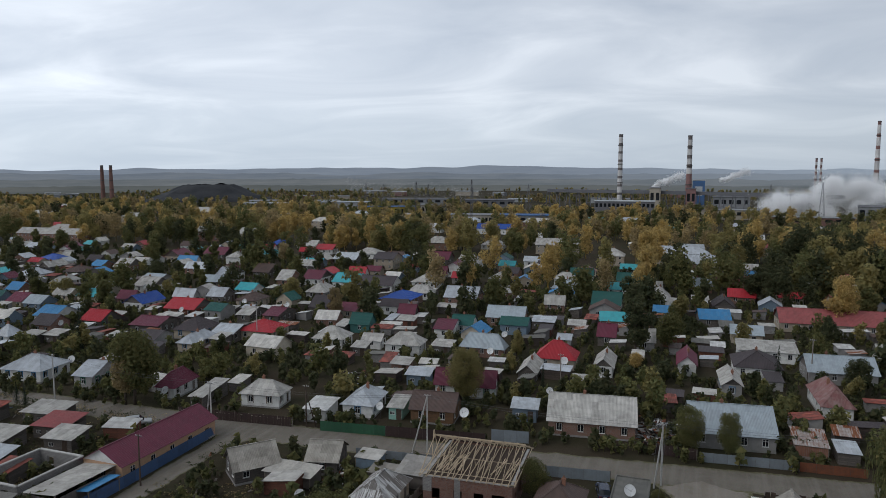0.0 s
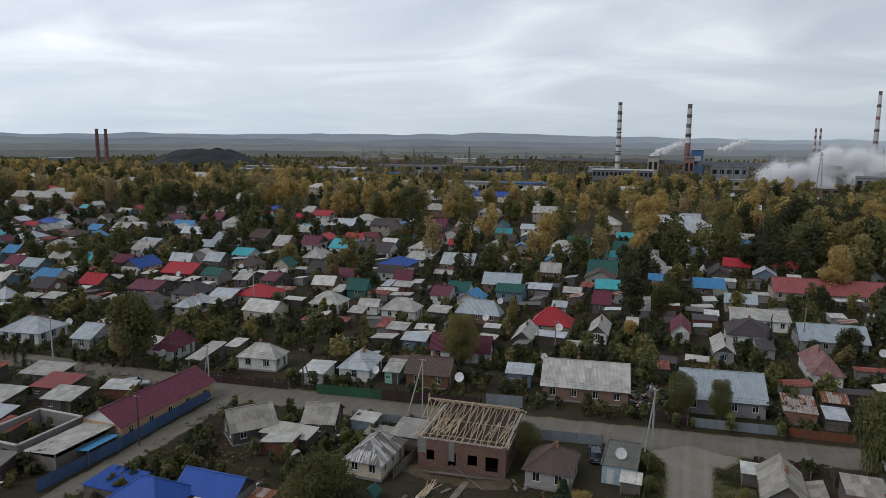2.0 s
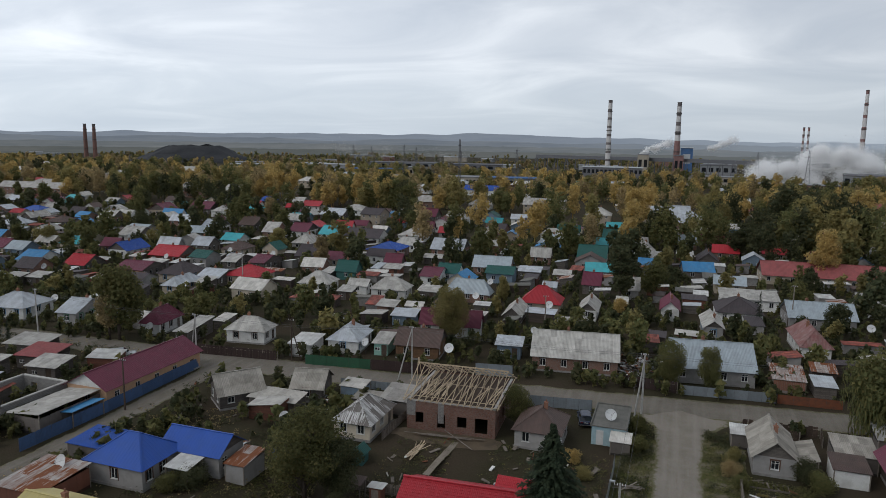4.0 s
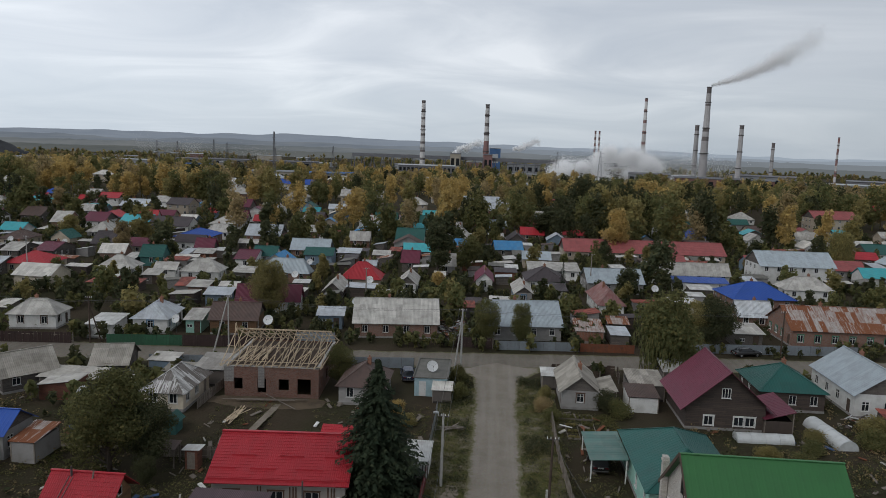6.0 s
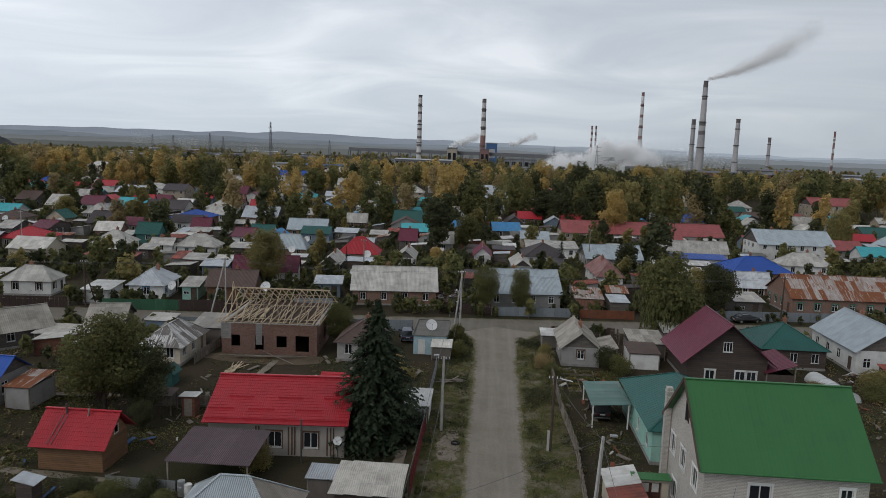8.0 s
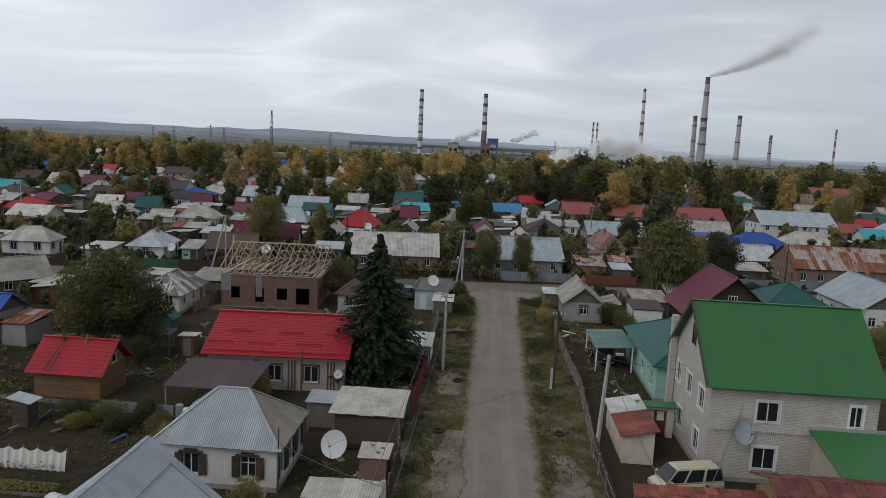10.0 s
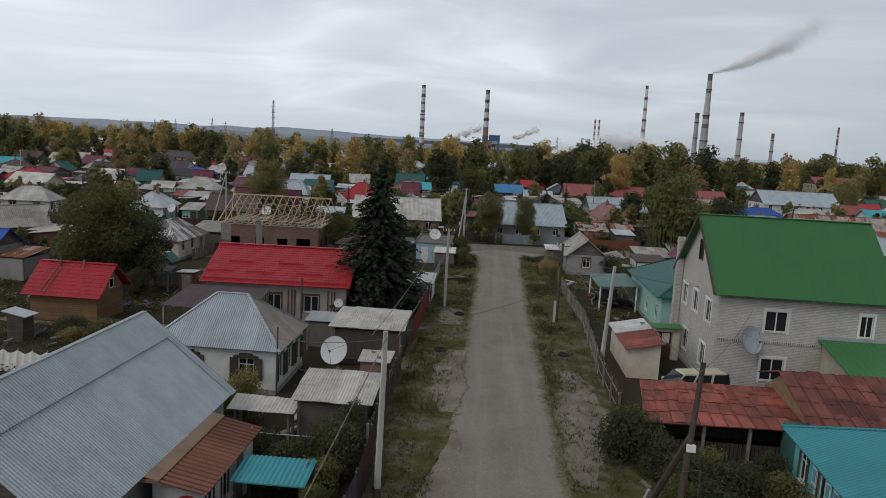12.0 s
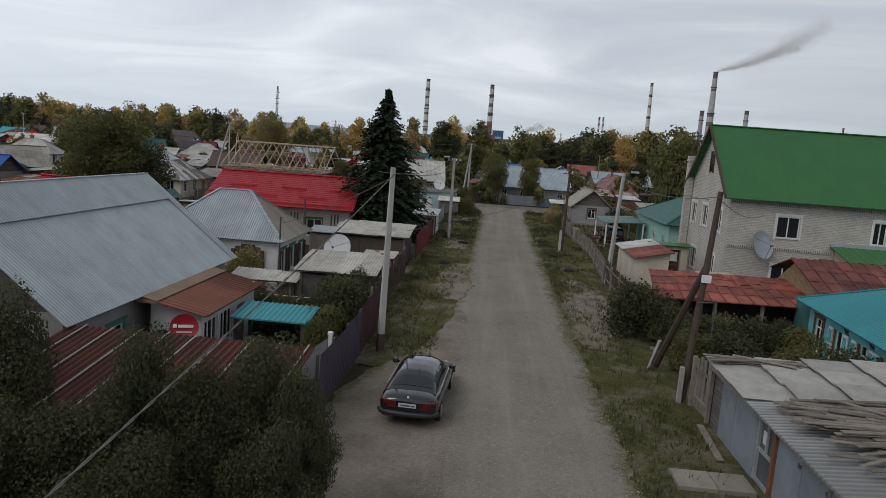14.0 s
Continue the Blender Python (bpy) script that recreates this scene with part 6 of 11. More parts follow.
part("body", Geo().box(-0.6, -0.6, 0, 0.6, 0.6, 1.9), WALLS["log"], do)
part("roof", Geo().beam((-0.9, 0, 2.2), (0.9, 0, 1.85), 1.5, 0.05), ROOFS["g"], do)

gf = thing("garden_screen", "faded turquoise sheet screen on a pipe frame in the garden", "screen", pose(-8.4, 28.4, 0))
for k in range(3):
    q = Geo()
    slope(q, (-1.3 + 0.9 * k, 0.02 * k, 0.15), (-0.42 + 0.9 * k, 0.02 * k, 0.15), (-0.42 + 0.9 * k, 0.02 * k, 1.35 - 0.12 * k), (-1.3 + 0.9 * k, 0.02 * k, 1.35 - 0.12 * k), 0.2, 0.012, 0.01)
    part("panel", q, plain("faded_turquoise_paint", (0.20, 0.36, 0.38), (0.13, 0.22, 0.23), 0.7), gf)
for k in (-1.35, 0.5, 1.5):
    part("post", Geo().tube([(k, 0.08, 0), (k, 0.08, 1.9)], [0.03, 0.03], 6), GALVANISED, gf)
part("rail", Geo().tube([(-1.35, 0.08, 1.88), (1.5, 0.08, 1.88)], [0.025, 0.025], 6), GALVANISED, gf)

# the white hip-roofed house, the red-roofed ones
hg = house("house", -15.85, 41.15, 7.6, 6.0, 3.0, 2.43, "hip", "sc", "white", over=0.35, pitch=0.14, amp=0.016, stack=False, entry=False, openings={0: [(2.2, 0.85, 1.0, 1.35), (5.8, 0.85, 1.0, 1.35)], 1: [(1.0, 0.75, 1.0, 1.45), (2.9, 0.75, 1.0, 1.45), (4.9, 0.75, 0.9, 1.4)]},
           label="whitewashed house with dark shutters and blue-grey hip roof")
[c for c in hg.children if c.name.startswith("roof_slope")][2].data.materials[0] = sheet_roof("tan_slate_sheets", (0.33, 0.30, 0.26), (0.20, 0.175, 0.145), 0.9, cell=(1.0, 1.5), cellvar=0.16, groove=(0.14, 0.35))
for u in (2.2, 5.8):
    for s in (-0.75, 0.75):
        x0 = -3.8 + u + s
        part("shutter", Geo().box(x0 - 0.24, -3.12, 0.85, x0 + 0.24, -3.03, 2.2).box(x0 - 0.18, -3.14, 1.0, x0 + 0.18, -3.12, 1.5), DARK_WOOD, hg)
    part("pediment", Geo().box(-3.8 + u - 0.75, -3.16, 2.24, -3.8 + u + 0.75, -3.01, 2.34).box(-3.8 + u - 0.4, -3.14, 2.34, -3.8 + u + 0.4, -3.02, 2.5), DARK_WOOD, hg)
for u in (1.0, 2.9, 4.9):
    for s in (-0.7, 0.7):
        part("shutter", Geo().box(3.81, -3.0 + u + s - 0.18, 0.75, 3.89, -3.0 + u + s + 0.18, 2.2), DARK_WOOD, hg)
part("pipe", Geo().tube([(3.95, -3.2, 0), (3.95, -3.2, 4.3)], [0.05, 0.05], 8), DARK_STEEL, hg)

rh = thing("house", "long grey plaster house with a bright red metal-tile roof", "house", pose(-17.9, 60.5, 0, 0, 0, 4))
g = Geo()
wall_face(g, (-5.9, -4.8), (6.0, -4.8), 0, 3.3, [(5.1, 6.4, 0.8, 2.25), (8.3, 9.6, 0.8, 2.25), (1.2, 2.4, 0.8, 2.2)])
wall_face(g, (6.0, -4.8), (6.0, 4.2), 0, 3.3, [(3.9, 4.9, 1.0, 2.2)])
wall_face(g, (6.0, 4.2), (-5.9, 4.2), 0, 3.3)
wall_face(g, (-5.9, 4.2), (-5.9, -4.8), 0, 3.3)
part("body", g, plain("warm_grey_plaster", (0.38, 0.345, 0.31), (0.30, 0.27, 0.24), 0.9, scale=0.9), rh)
for u in (5.75, 8.95, 1.8):
    window(rh, -5.9 + u, -4.8, 0.8, 0, 1.28, 1.43, 2, casing=CASINGS[2])
window(rh, 6.0, -0.4, 1.0, 90, 1.0, 1.2, 2)
for u in (4.15, 4.4, 7.0, 7.3, 7.55, 10.4, 10.7, 10.95):
    part("pilaster", Geo().box(-5.9 + u - 0.06, -4.85, 0.1, -5.9 + u + 0.06, -4.802, 2.7), CASINGS[2], rh)
g = Geo()
tile_roof(g, (-6.35, -5.45, 3.15), (6.4, -5.45, 3.15), (6.4, 0.2, 5.58), (-6.35, 0.2, 5.58))
rf = part("roof_slope", g, ROOFS["R"], rh, "bright red metal-tile slope")
g = Geo()
tile_roof(g, (6.4, 4.8, 3.5), (-6.35, 4.8, 3.5), (-6.35, 0.2, 5.58), (6.4, 0.2, 5.58))
part("roof_slope", g, ROOFS["R"], rh)
part("ridge_cap", Geo().beam((-6.4, 0.2, 5.65), (6.45, 0.2, 5.65), 0.3, 0.1), ROOFS["R"], rf)
for s in (-5.9, 6.0):
    part("gable", Geo().face([(s, -4.8, 3.3), (s, 4.2, 3.3), (s, 0.2, 5.5)] if s > 0 else [(s, 4.2, 3.3), (s, -4.8, 3.3), (s, 0.2, 5.5)]), MATS["warm_grey_plaster"], rh)
for u, v, ln in ((-3.6, 3.2, 2.2), (0.8, 3.2, 2.2), (5.0, 3.2, 2.4), (-5.1, 1.7, 2.3), (-1.5, 1.7, 2.4), (2.7, 1.7, 2.4), (0.02, 0.45, 12.4)):
    yy, zz = -5.45 + v * 0.9186, 3.15 + v * 0.395
    part("snow_guard", Geo().box(u - ln / 2, yy - 0.02, zz, u + ln / 2, yy + 0.03, zz + 0.16), ROOFS["R"], rf)
part("chimney", Geo().tube([(2.5, -6.2, 0.0), (2.5, -6.2, 4.0)], [0.08, 0.08], 8), DARK_STEEL, rh)
rx = thing("annex", "red-roofed annex behind the house", "shed", pose(-14.2, 66.4, 0))
part("body", Geo().box(-1.6, -2.4, 0, 1.8, 1.8, 3.0), MATS["warm_grey_plaster"], rx)
g = Geo()
tile_roof(g, (-1.9, -2.6, 3.0), (2.1, -2.6, 3.0), (2.1, 0, 4.3), (-1.9, 0, 4.3))
tile_roof(g, (2.1, 2.2, 3.1), (-1.9, 2.2, 3.1), (-1.9, 0, 4.3), (2.1, 0, 4.3))
part("roof", g, ROOFS["R"], rx)
dish(-12.0, 55.3, 1.9, 0.75, 0, 20, DISH_WHITE, "small white satellite dish at a house corner", 1.85)

sr = thing("house", "small timber summer house with a red metal-tile roof", "house", pose(-33.2, 52.6, 0))
part("body", Geo().box(-2.75, -2.0, 0, 2.75, 2.0, 2.35), WALLS["timber"], sr)
g = Geo()
tile_roof(g, (-3.25, -2.5, 2.1), (3.25, -2.5, 2.1), (3.25, 0.2, 4.4), (-3.25, 0.2, 4.4))
tile_roof(g, (3.25, 2.7, 2.3), (-3.25, 2.7, 2.3), (-3.25, 0.2, 4.4), (3.25, 0.2, 4.4))
rf = part("roof", g, ROOFS["R"], sr, "bright red metal-tile roof")
part("ridge_cap", Geo().beam((-3.3, 0.2, 4.45), (3.3, 0.2, 4.45), 0.26, 0.08), ROOFS["R"], rf)
for s in (-2.75, 2.75):
    part("gable", Geo().face([(s, -2.0, 2.35), (s, 2.0, 2.35), (s, 0.2, 4.3)] if s > 0 else [(s, 2.0, 2.35), (s, -2.0, 2.35), (s, 0.2, 4.3)]), WALLS["timber"], sr)
window(sr, 2.83, 0.2, 2.5, 90, 0.7, 0.8, 1, sill=False)
part("flue", Geo().tube([(-1.3, -0.1, 4.1), (-1.3, -0.1, 5.0)], [0.09, 0.09], 8), DARK_STEEL, sr)
part("flue", Geo().tube([(0.6, -0.2, 4.0), (0.75, -0.2, 4.75)], [0.07, 0.07], 8), OLD_WOOD, sr)
part("ladder", Geo().beam((-1.75, -2.3, 2.33), (-1.45, -0.2, 4.12), 0.05).beam((-1.4, -2.3, 2.33), (-1.1, -0.2, 4.12), 0.05), DARK_STEEL, sr)

# ---- right side beyond the green roof ----
tg = house("house", 19.2, 63.2, 8.2, 12.8, 3.4, 2.2, "hip", "t", "mint", over=0.5, pitch=0.45, amp=0.015, shape="rib", stack=False, openings={3: [(3.5, 0.9, 1.0, 1.3), (7.4, 0.9, 1.0, 1.3), (10.9, 0.9, 1.0, 1.3)], 0: [(1.4, 0.9, 0.9, 1.3), (4.5, 0.9, 0.9, 1.3)]}, entry=False,
           label="mint-green house with a dark teal hip roof")
canopy(11.0, 64.2, 14.8, 71.2, 2.35, 2.6, sheet_roof("faded_teal_sheets", (0.10, 0.19, 0.17), (0.18, 0.22, 0.20), 0.6), "faded teal carport over a parked jeep", pitch=0.4, amp=0.015, shape="rib", along="x", post=WHITE_FRAME, name="carport")
lg = house("house", 29.0, 84.2, 9.2, 8.8, 3.3, 4.1, "gy", "M", "log", over=0.9, pitch=0.4, amp=0.015, shape="rib", gable=WALLS["log"], stack=False, entry=False, openings={0: [(2.7, 0.55, 1.1, 1.15), (6.2, 0.6, 1.15, 1.1), (7.5, 0.6, 1.1, 1.1)]}, trim=WHITE_FRAME, label="dark log house with a steep maroon metal roof")
window(lg, -0.1, -4.52, 4.0, 0, 1.05, 1.2, 3)
canopy(33.2, 79.0, 36.8, 86.0, 1.9, 3.0, "M", "maroon lean-to beside the log house", pitch=0.4, amp=0.015, shape="rib", along="x", name="shed", wall=WALLS["log"])
house("house", 39.9, 91.5, 8.0, 8.2, 2.8, 2.4, "hip", "t", "log", pitch=0.4, amp=0.012, shape="rib", front=3)
house("house", 51.2, 92.5, 8.2, 12.0, 3.2, 2.9, "gy", "s", "white", pitch=0.4, amp=0.012, shape="rib", front=3, gable=WALLS["wood"])
house("house", 12.5, 88.2, 4.6, 8.6, 2.45, 1.9, "gy", "w3", "grey", front=1, side=2, win=(0.9, 1.1))
canopy(8.0, 90.5, 11.4, 93.6, 2.0, 2.3, "tin", "sagging tin-roofed lean-to by the road", name="shed", wall=WALLS["wood"])
canopy(15.0, 85.0, 17.4, 91.5, 1.6, 2.3, "w3", "low slate lean-to beside a cottage", name="shed", along="x", wall=WALLS["wood"])
canopy(18.4, 83.8, 22.4, 88.0, 2.1, 2.5, "d", "small white outbuilding with brown felt roof", name="shed", wall=WALLS["white"])
canopy(19.4, 88.2, 24.2, 93.4, 2.2, 2.8, "w3", "slate lean-to behind the log house", name="shed", wall=WALLS["wood"])
canopy(25.2, 94.5, 29.2, 99.0, 2.2, 2.9, "tin", "whitish tin shed by the cross road", name="shed", wall=WALLS["wood"])


def tunnel(x, y, ln, r, yaw, label):
    e = thing("greenhouse", label, "greenhouse", pose(x, y, 0, 0, 0, yaw))
    g = Geo()
    n, m = 12, max(2, int(ln / 0.8))
    for i in range(m):
        for k in range(n):
            q = []
            for a, b in ((i, k), (i + 1, k), (i + 1, k + 1), (i, k + 1)):
                th = math.pi * b / n
                rr = r * (1 - 0.02 * math.sin(a * 2.1))
                q.append((rr * math.cos(th), -ln / 2 + ln * a / m, rr * math.sin(th)))
            g.face(q)
    for s in (-1, 1):
        g.face([(r * math.cos(math.pi * b / n), s * ln / 2, r * math.sin(math.pi * b / n)) for b in range(n + 1)])
    part("cover", g, plain("greenhouse_film", (0.55, 0.57, 0.57), (0.40, 0.41, 0.40), 0.35, amount=0.6, vary=0.05), e)
    for i in range(0, m + 1, 2):
        part("hoop", Geo().tube([((r + 0.02) * math.cos(math.pi * b / 10), -ln / 2 + ln * i / m, (r + 0.02) * math.sin(math.pi * b / 10)) for b in range(11)], [0.025] * 11, 5), GALVANISED, e)
    return e


tunnel(41.0, 79.5, 7.5, 1.15, 6, "white polythene greenhouse tunnel beside a garden")
tunnel(32.6, 77.3, 6.4, 0.9, 92, "low white greenhouse tunnel before the log house")

# ---- the unfinished brick house with bare rafters ----
uf = thing("unfinished_house", "unfinished brick house with bare pale rafters", "house", pose(-26.9, 88.3, 0, 0, 0, 3))
g = Geo()
W, D, HZ = 12.0, 12.6, 3.9
oh = [(1.2, 2.3, 0.9, 2.4), (4.2, 5.3, 0.5, 2.4), (6.9, 8.2, 0.9, 2.4), (9.3, 11.0, 0.4, 2.5)]
wall_face(g, (-W / 2, -D / 2), (W / 2, -D / 2), 0, HZ, oh, 0.35)
wall_face(g, (W / 2, -D / 2), (W / 2, D / 2), 0, HZ, [(1.5, 2.7, 0.9, 2.3), (5.0, 6.2, 0.9, 2.3)], 0.35)
wall_face(g, (W / 2, D / 2), (-W / 2, D / 2), 0, HZ, [(2, 3.2, 0.9, 2.3)], 0.35)
wall_face(g, (-W / 2, D / 2), (-W / 2, -D / 2), 0, HZ, [(3, 4.2, 0.9, 2.3)], 0.35)
wall_face(g, (-W / 2 + 0.35, D / 2 - 0.35), (W / 2 - 0.35, D / 2 - 0.35), 0, HZ)
wall_face(g, (W / 2 - 0.35, D / 2 - 0.35), (W / 2 - 0.35, -D / 2 + 0.35), 0, HZ)
part("body", g, brick_wall("rough_red_brick", (0.15, 0.062, 0.043), (0.22, 0.12, 0.088), (0.17, 0.145, 0.13)), uf)
part("wall_top", Geo().beam((-W / 2, -D / 2 + 0.17, HZ + 0.02), (W / 2, -D / 2 + 0.17, HZ + 0.02), 0.36, 0.06).beam((W / 2 - 0.17, -D / 2, HZ + 0.02), (W / 2 - 0.17, D / 2, HZ + 0.02), 0.36, 0.06).beam((-W / 2 + 0.17, -D / 2, HZ + 0.02), (-W / 2 + 0.17, D / 2, HZ + 0.02), 0.36, 0.06), CONCRETE, uf)
part("block_patch", Geo().box(-W / 2 - 0.02, -D / 2 - 0.03, 1.9, -W / 2 + 1.2, -D / 2 + 0.1, HZ), WALLS["block"], uf)
part("block_patch", Geo().box(-1.7, -D / 2 - 0.03, 1.2, -0.9, -D / 2 + 0.1, HZ), WALLS["block"], uf)
part("floor_deck", Geo().box(-W / 2 + 0.3, -D / 2 + 0.3, HZ - 0.25, W / 2 - 0.3, D / 2 - 0.3, HZ - 0.1), DARK_WOOD, uf)
R0 = HZ + 3.2
for i in range(15):
    x = -W / 2 - 0.3 + (W + 0.6) * i / 14
    for s in (-1, 1):
        part("rafter", Geo().beam((x + 0.15 * math.sin(5.0 * i + s), s * (D / 2 + 0.3), HZ + 0.1), (x, 0.05 * s, R0 + 0.1 * math.sin(3.0 * i)), 0.06, 0.16), PALE_WOOD, uf)
    if i % 2:
        part("collar_tie", Geo().beam((x + 0.07, -2.6, HZ + 2.1), (x + 0.07, 2.6, HZ + 2.1), 0.05, 0.14), PALE_WOOD, uf)
        part("strut", Geo().beam((x + 0.07, -2.0, HZ), (x + 0.07, -2.6, HZ + 2.1), 0.08), PALE_WOOD, uf)
    part("joist", Geo().beam((x, -D / 2 - 0.25, HZ + 0.1), (x, D / 2 + 0.25, HZ + 0.1), 0.07, 0.14), PALE_WOOD, uf)
part("ridge_beam", Geo().beam((-W / 2 - 0.5, 0, R0 + 0.02), (W / 2 + 0.5, 0, R0 + 0.02), 0.06, 0.18), PALE_WOOD, uf)
for s in (-1, 1):
    for f in (0.03, 0.12, 0.5) if s < 0 else (0.03, 0.5):
        y = s * (D / 2 + 0.3) * (1 - f)
        z = HZ + 0.1 + (R0 - HZ - 0.1) * f + 0.1
        part("batten", Geo().beam((-W / 2 - 0.6, y, z), (W / 2 + 0.6, y, z), 0.1, 0.04), PALE_WOOD, uf)
for i in range(22):
    r = random.Random(i)
    x0 = r.uniform(-5.3, -1.0) if i < 15 else r.uniform(0, 5)
    part("loose_board", Geo().beam((x0, -4.2 + r.uniform(-0.5, 0.5), HZ + 0.22), (x0 + r.uniform(-1.3, 1.3), 1.5 + r.uniform(-1, 1), HZ + 0.28), 0.14, 0.03), PALE_WOOD, uf)
part("gable_frame", Geo().beam((-W / 2 - 0.3, -1.5, HZ), (-W / 2 - 0.3, -0.6, R0 + 0.9), 0.08).beam((-W / 2 - 0.3, 1.5, HZ), (-W / 2 - 0.3, -0.4, R0 + 0.9), 0.08), PALE_WOOD, uf)

house("house", -14.9, 84.3, 5.6, 6.6, 2.6, 2.0, "hip", "d", "grey", pitch=0.45, amp=0.015, shape="rib", front=2)
fb = thing("house", "small mint building with a flat felt roof", "house", pose(-6.6, 89.3, 0))
g = Geo()
wall_face(g, (-2.1, -3.8), (2.1, -3.8), 0, 2.5, [(0.6, 1.5, 0.0, 2.0)])
wall_face(g, (2.1, -3.8), (2.1, 3.8), 0, 2.5, [(3, 4, 0.9, 1.9)])
wall_face(g, (2.1, 3.8), (-2.1, 3.8), 0, 2.5)
wall_face(g, (-2.1, 3.8), (-2.1, -3.8), 0, 2.5)
part("body", g, plain("pale_blue_paint", (0.36, 0.50, 0.55), (0.28, 0.36, 0.38), 0.8), fb)
door(fb, -1.05, -3.8, 0, 0, 0.9, 2.0, WHITE_FRAME)
part("roof", Geo().box(-2.3, -4.0, 2.5, 2.3, 4.0, 2.62).box(-2.3, -4.0, 2.62, -2.15, 4.0, 2.78).box(2.15, -4.0, 2.62, 2.3, 4.0, 2.78).box(-2.15, 3.85, 2.62, 2.15, 4.0, 2.78), ROOFS["felt"], fb)
dish(-6.6, 87.6, 3.4, 1.5, 20, 30, DISH_WHITE, "white satellite dish on a flat roof", 0.75)
canopy(-6.3, 83.0, -3.6, 85.6, 1.8, 2.2, "w2", "patched slate lean-to by a flat roof", name="shed", wall=WALLS["wood"])
house("house", -37.7, 79.4, 5.0, 7.6, 2.5, 1.9, "hip", "peel", "cream", front=2, side=2, stack=False)
slate_shed(-37.8, 84.4, -32.4, 89.0, 2.4, 3.2, "slate-roofed barn behind the cottage", WALLS["wood"], 8, material=GREY_SLATE)
canopy(-42.0, 84.0, -38.2, 87.0, 2.0, 2.4, "w3", "low slate-roofed shed in a yard", name="shed", wall=WALLS["wood"])
canopy(-46.0, 88.0, -42.0, 91.0, 2.0, 2.4, "w2", "slate shed with a blue gate", name="shed", wall=WALLS["blue"])
house("house", -50.2, 87.6, 4.4, 6.0, 2.3, 1.9, "gx", "w3", "wood", yaw=14, front=1, side=1, stack=False)
house("house", -59.2, 81.6, 5.6, 6.2, 2.4, 2.2, "gy", "w3", "wood", yaw=-40, front=2, side=1, stack=False)
slate_shed(-56.0, 79.6, -48.4, 83.0, 1.9, 2.3, "long patched slate lean-to", WALLS["wood"], 9)

# ---- the blue-roofed house and its neighbours ----
house("house", -56.4, 58.6, 7.6, 6.4, 2.8, 2.3, "hip", "B", "grey", pitch=0.4, amp=0.012, shape="rib", front=1, side=2, stack=False)
house("house", -50.8, 63.2, 7.8, 4.6, 2.8, 1.6, "gx", "B", "grey", pitch=0.4, amp=0.012, shape="rib", front=1, side=1, stack=False)
canopy(-51.6, 57.4, -48.4, 60.4, 2.3, 2.6, "tin", "pale tin porch of the blue-roofed house", name="canopy")
canopy(-46.2, 60.6, -43.4, 65.0, 2.3, 2.7, "rust", "rust-streaked lean-to at the end of a blue-roofed house", name="shed", wall=WALLS["grey"])
canopy(-66.8, 58.6, -60.8, 63.6, 2.1, 2.4, "B", "low blue-roofed outbuilding of boards", name="shed", wall=WALLS["wood"])
canopy(-64.8, 47.8, -58.6, 54.6, 2.4, 2.8, "rust", "rusty shed with a large dish", name="shed", wall=WALLS["redwood"])
house("house", -54.0, 46.2, 7.6, 5.4, 2.7, 1.2, "gx", "Y", "grey", pitch=0.4, amp=0.012, shape="rib", stack=True, front=2)
canopy(-49.8, 44.6, -43.0, 48.6, 2.2, 2.5, "g", "grey sheet-roofed shed beside a garden", name="shed", wall=WALLS["wood"])
dish(-61.4, 53.2, 3.0, 1.7, -10, 25, DISH_WHITE, "large white satellite dish on a rusty roof", 0.4)

# ---- the long maroon house by the lane, ruin and sheds ----
lh = house("house", -77.5, 82.2, 7.0, 20.0, 3.0, 2.0, "gy", "M", "peach", over=0.45, pitch=0.35, amp=0.012, shape="rib", stack=False, front=1, side=4, label="long peach-walled house with a maroon metal roof", gable=WALLS["white"])
canopy(-80.8, 62.2, -75.0, 72.6, 2.4, 2.9, "w", "long slate-roofed shed beside a ruin", name="shed", wall=WALLS["wood"], along="x")
canopy(-75.4, 65.5, -73.0, 71.0, 2.0, 2.3, "S", "sky-blue corrugated canopy over a gate", name="canopy", along="x")
ru = thing("roofless_house", "roofless cinder block shell of a house", "house", pose(-86.0, 67.6, 0))
for a, b in (((-4.0, -5.2), (4.2, -5.2)), ((4.2, -5.2), (4.2, 5.2)), ((4.2, 5.2), (-4.0, 5.2)), ((-4.0, 5.2), (-4.0, -5.2))):
    L = math.hypot(b[0] - a[0], b[1] - a[1])
    g = Geo()
    wall_face(g, a, b, 0, 2.9, [(L * 0.3, L * 0.3 + 1.2, 0.9, 2.1), (L * 0.65, L * 0.65 + 1.2, 0.9, 2.1)], 0.3)
    inn = lambda p: (p[0] - math.copysign(0.3, p[0]), p[1] - math.copysign(0.3, p[1]))
    wall_face(g, inn(b), inn(a), 0, 2.9, [(L * 0.35 - 1.5, L * 0.35 - 0.3, 0.9, 2.1)], 0.0)
    part("wall", g, WALLS["block"], ru)
    part("coping", Geo().beam((*a, 2.95), (*b, 2.95), 0.42, 0.16), CONCRETE, ru)
for q in ((-99, 84, 6.0, 5.0, "P"), (-93.0, 80.0, 5.0, 4.0, "w"), (-103, 76, 6, 5, "w"), (-106, 88, 7, 4.5, "w"), (-117, 84, 6, 5, "rr"), (-97, 70, 6, 4, "g")):
    house("shed", q[0], q[1], q[2], q[3], 2.2, 0.7, "mono", q[4], "wood", category="shed", yaw=8)
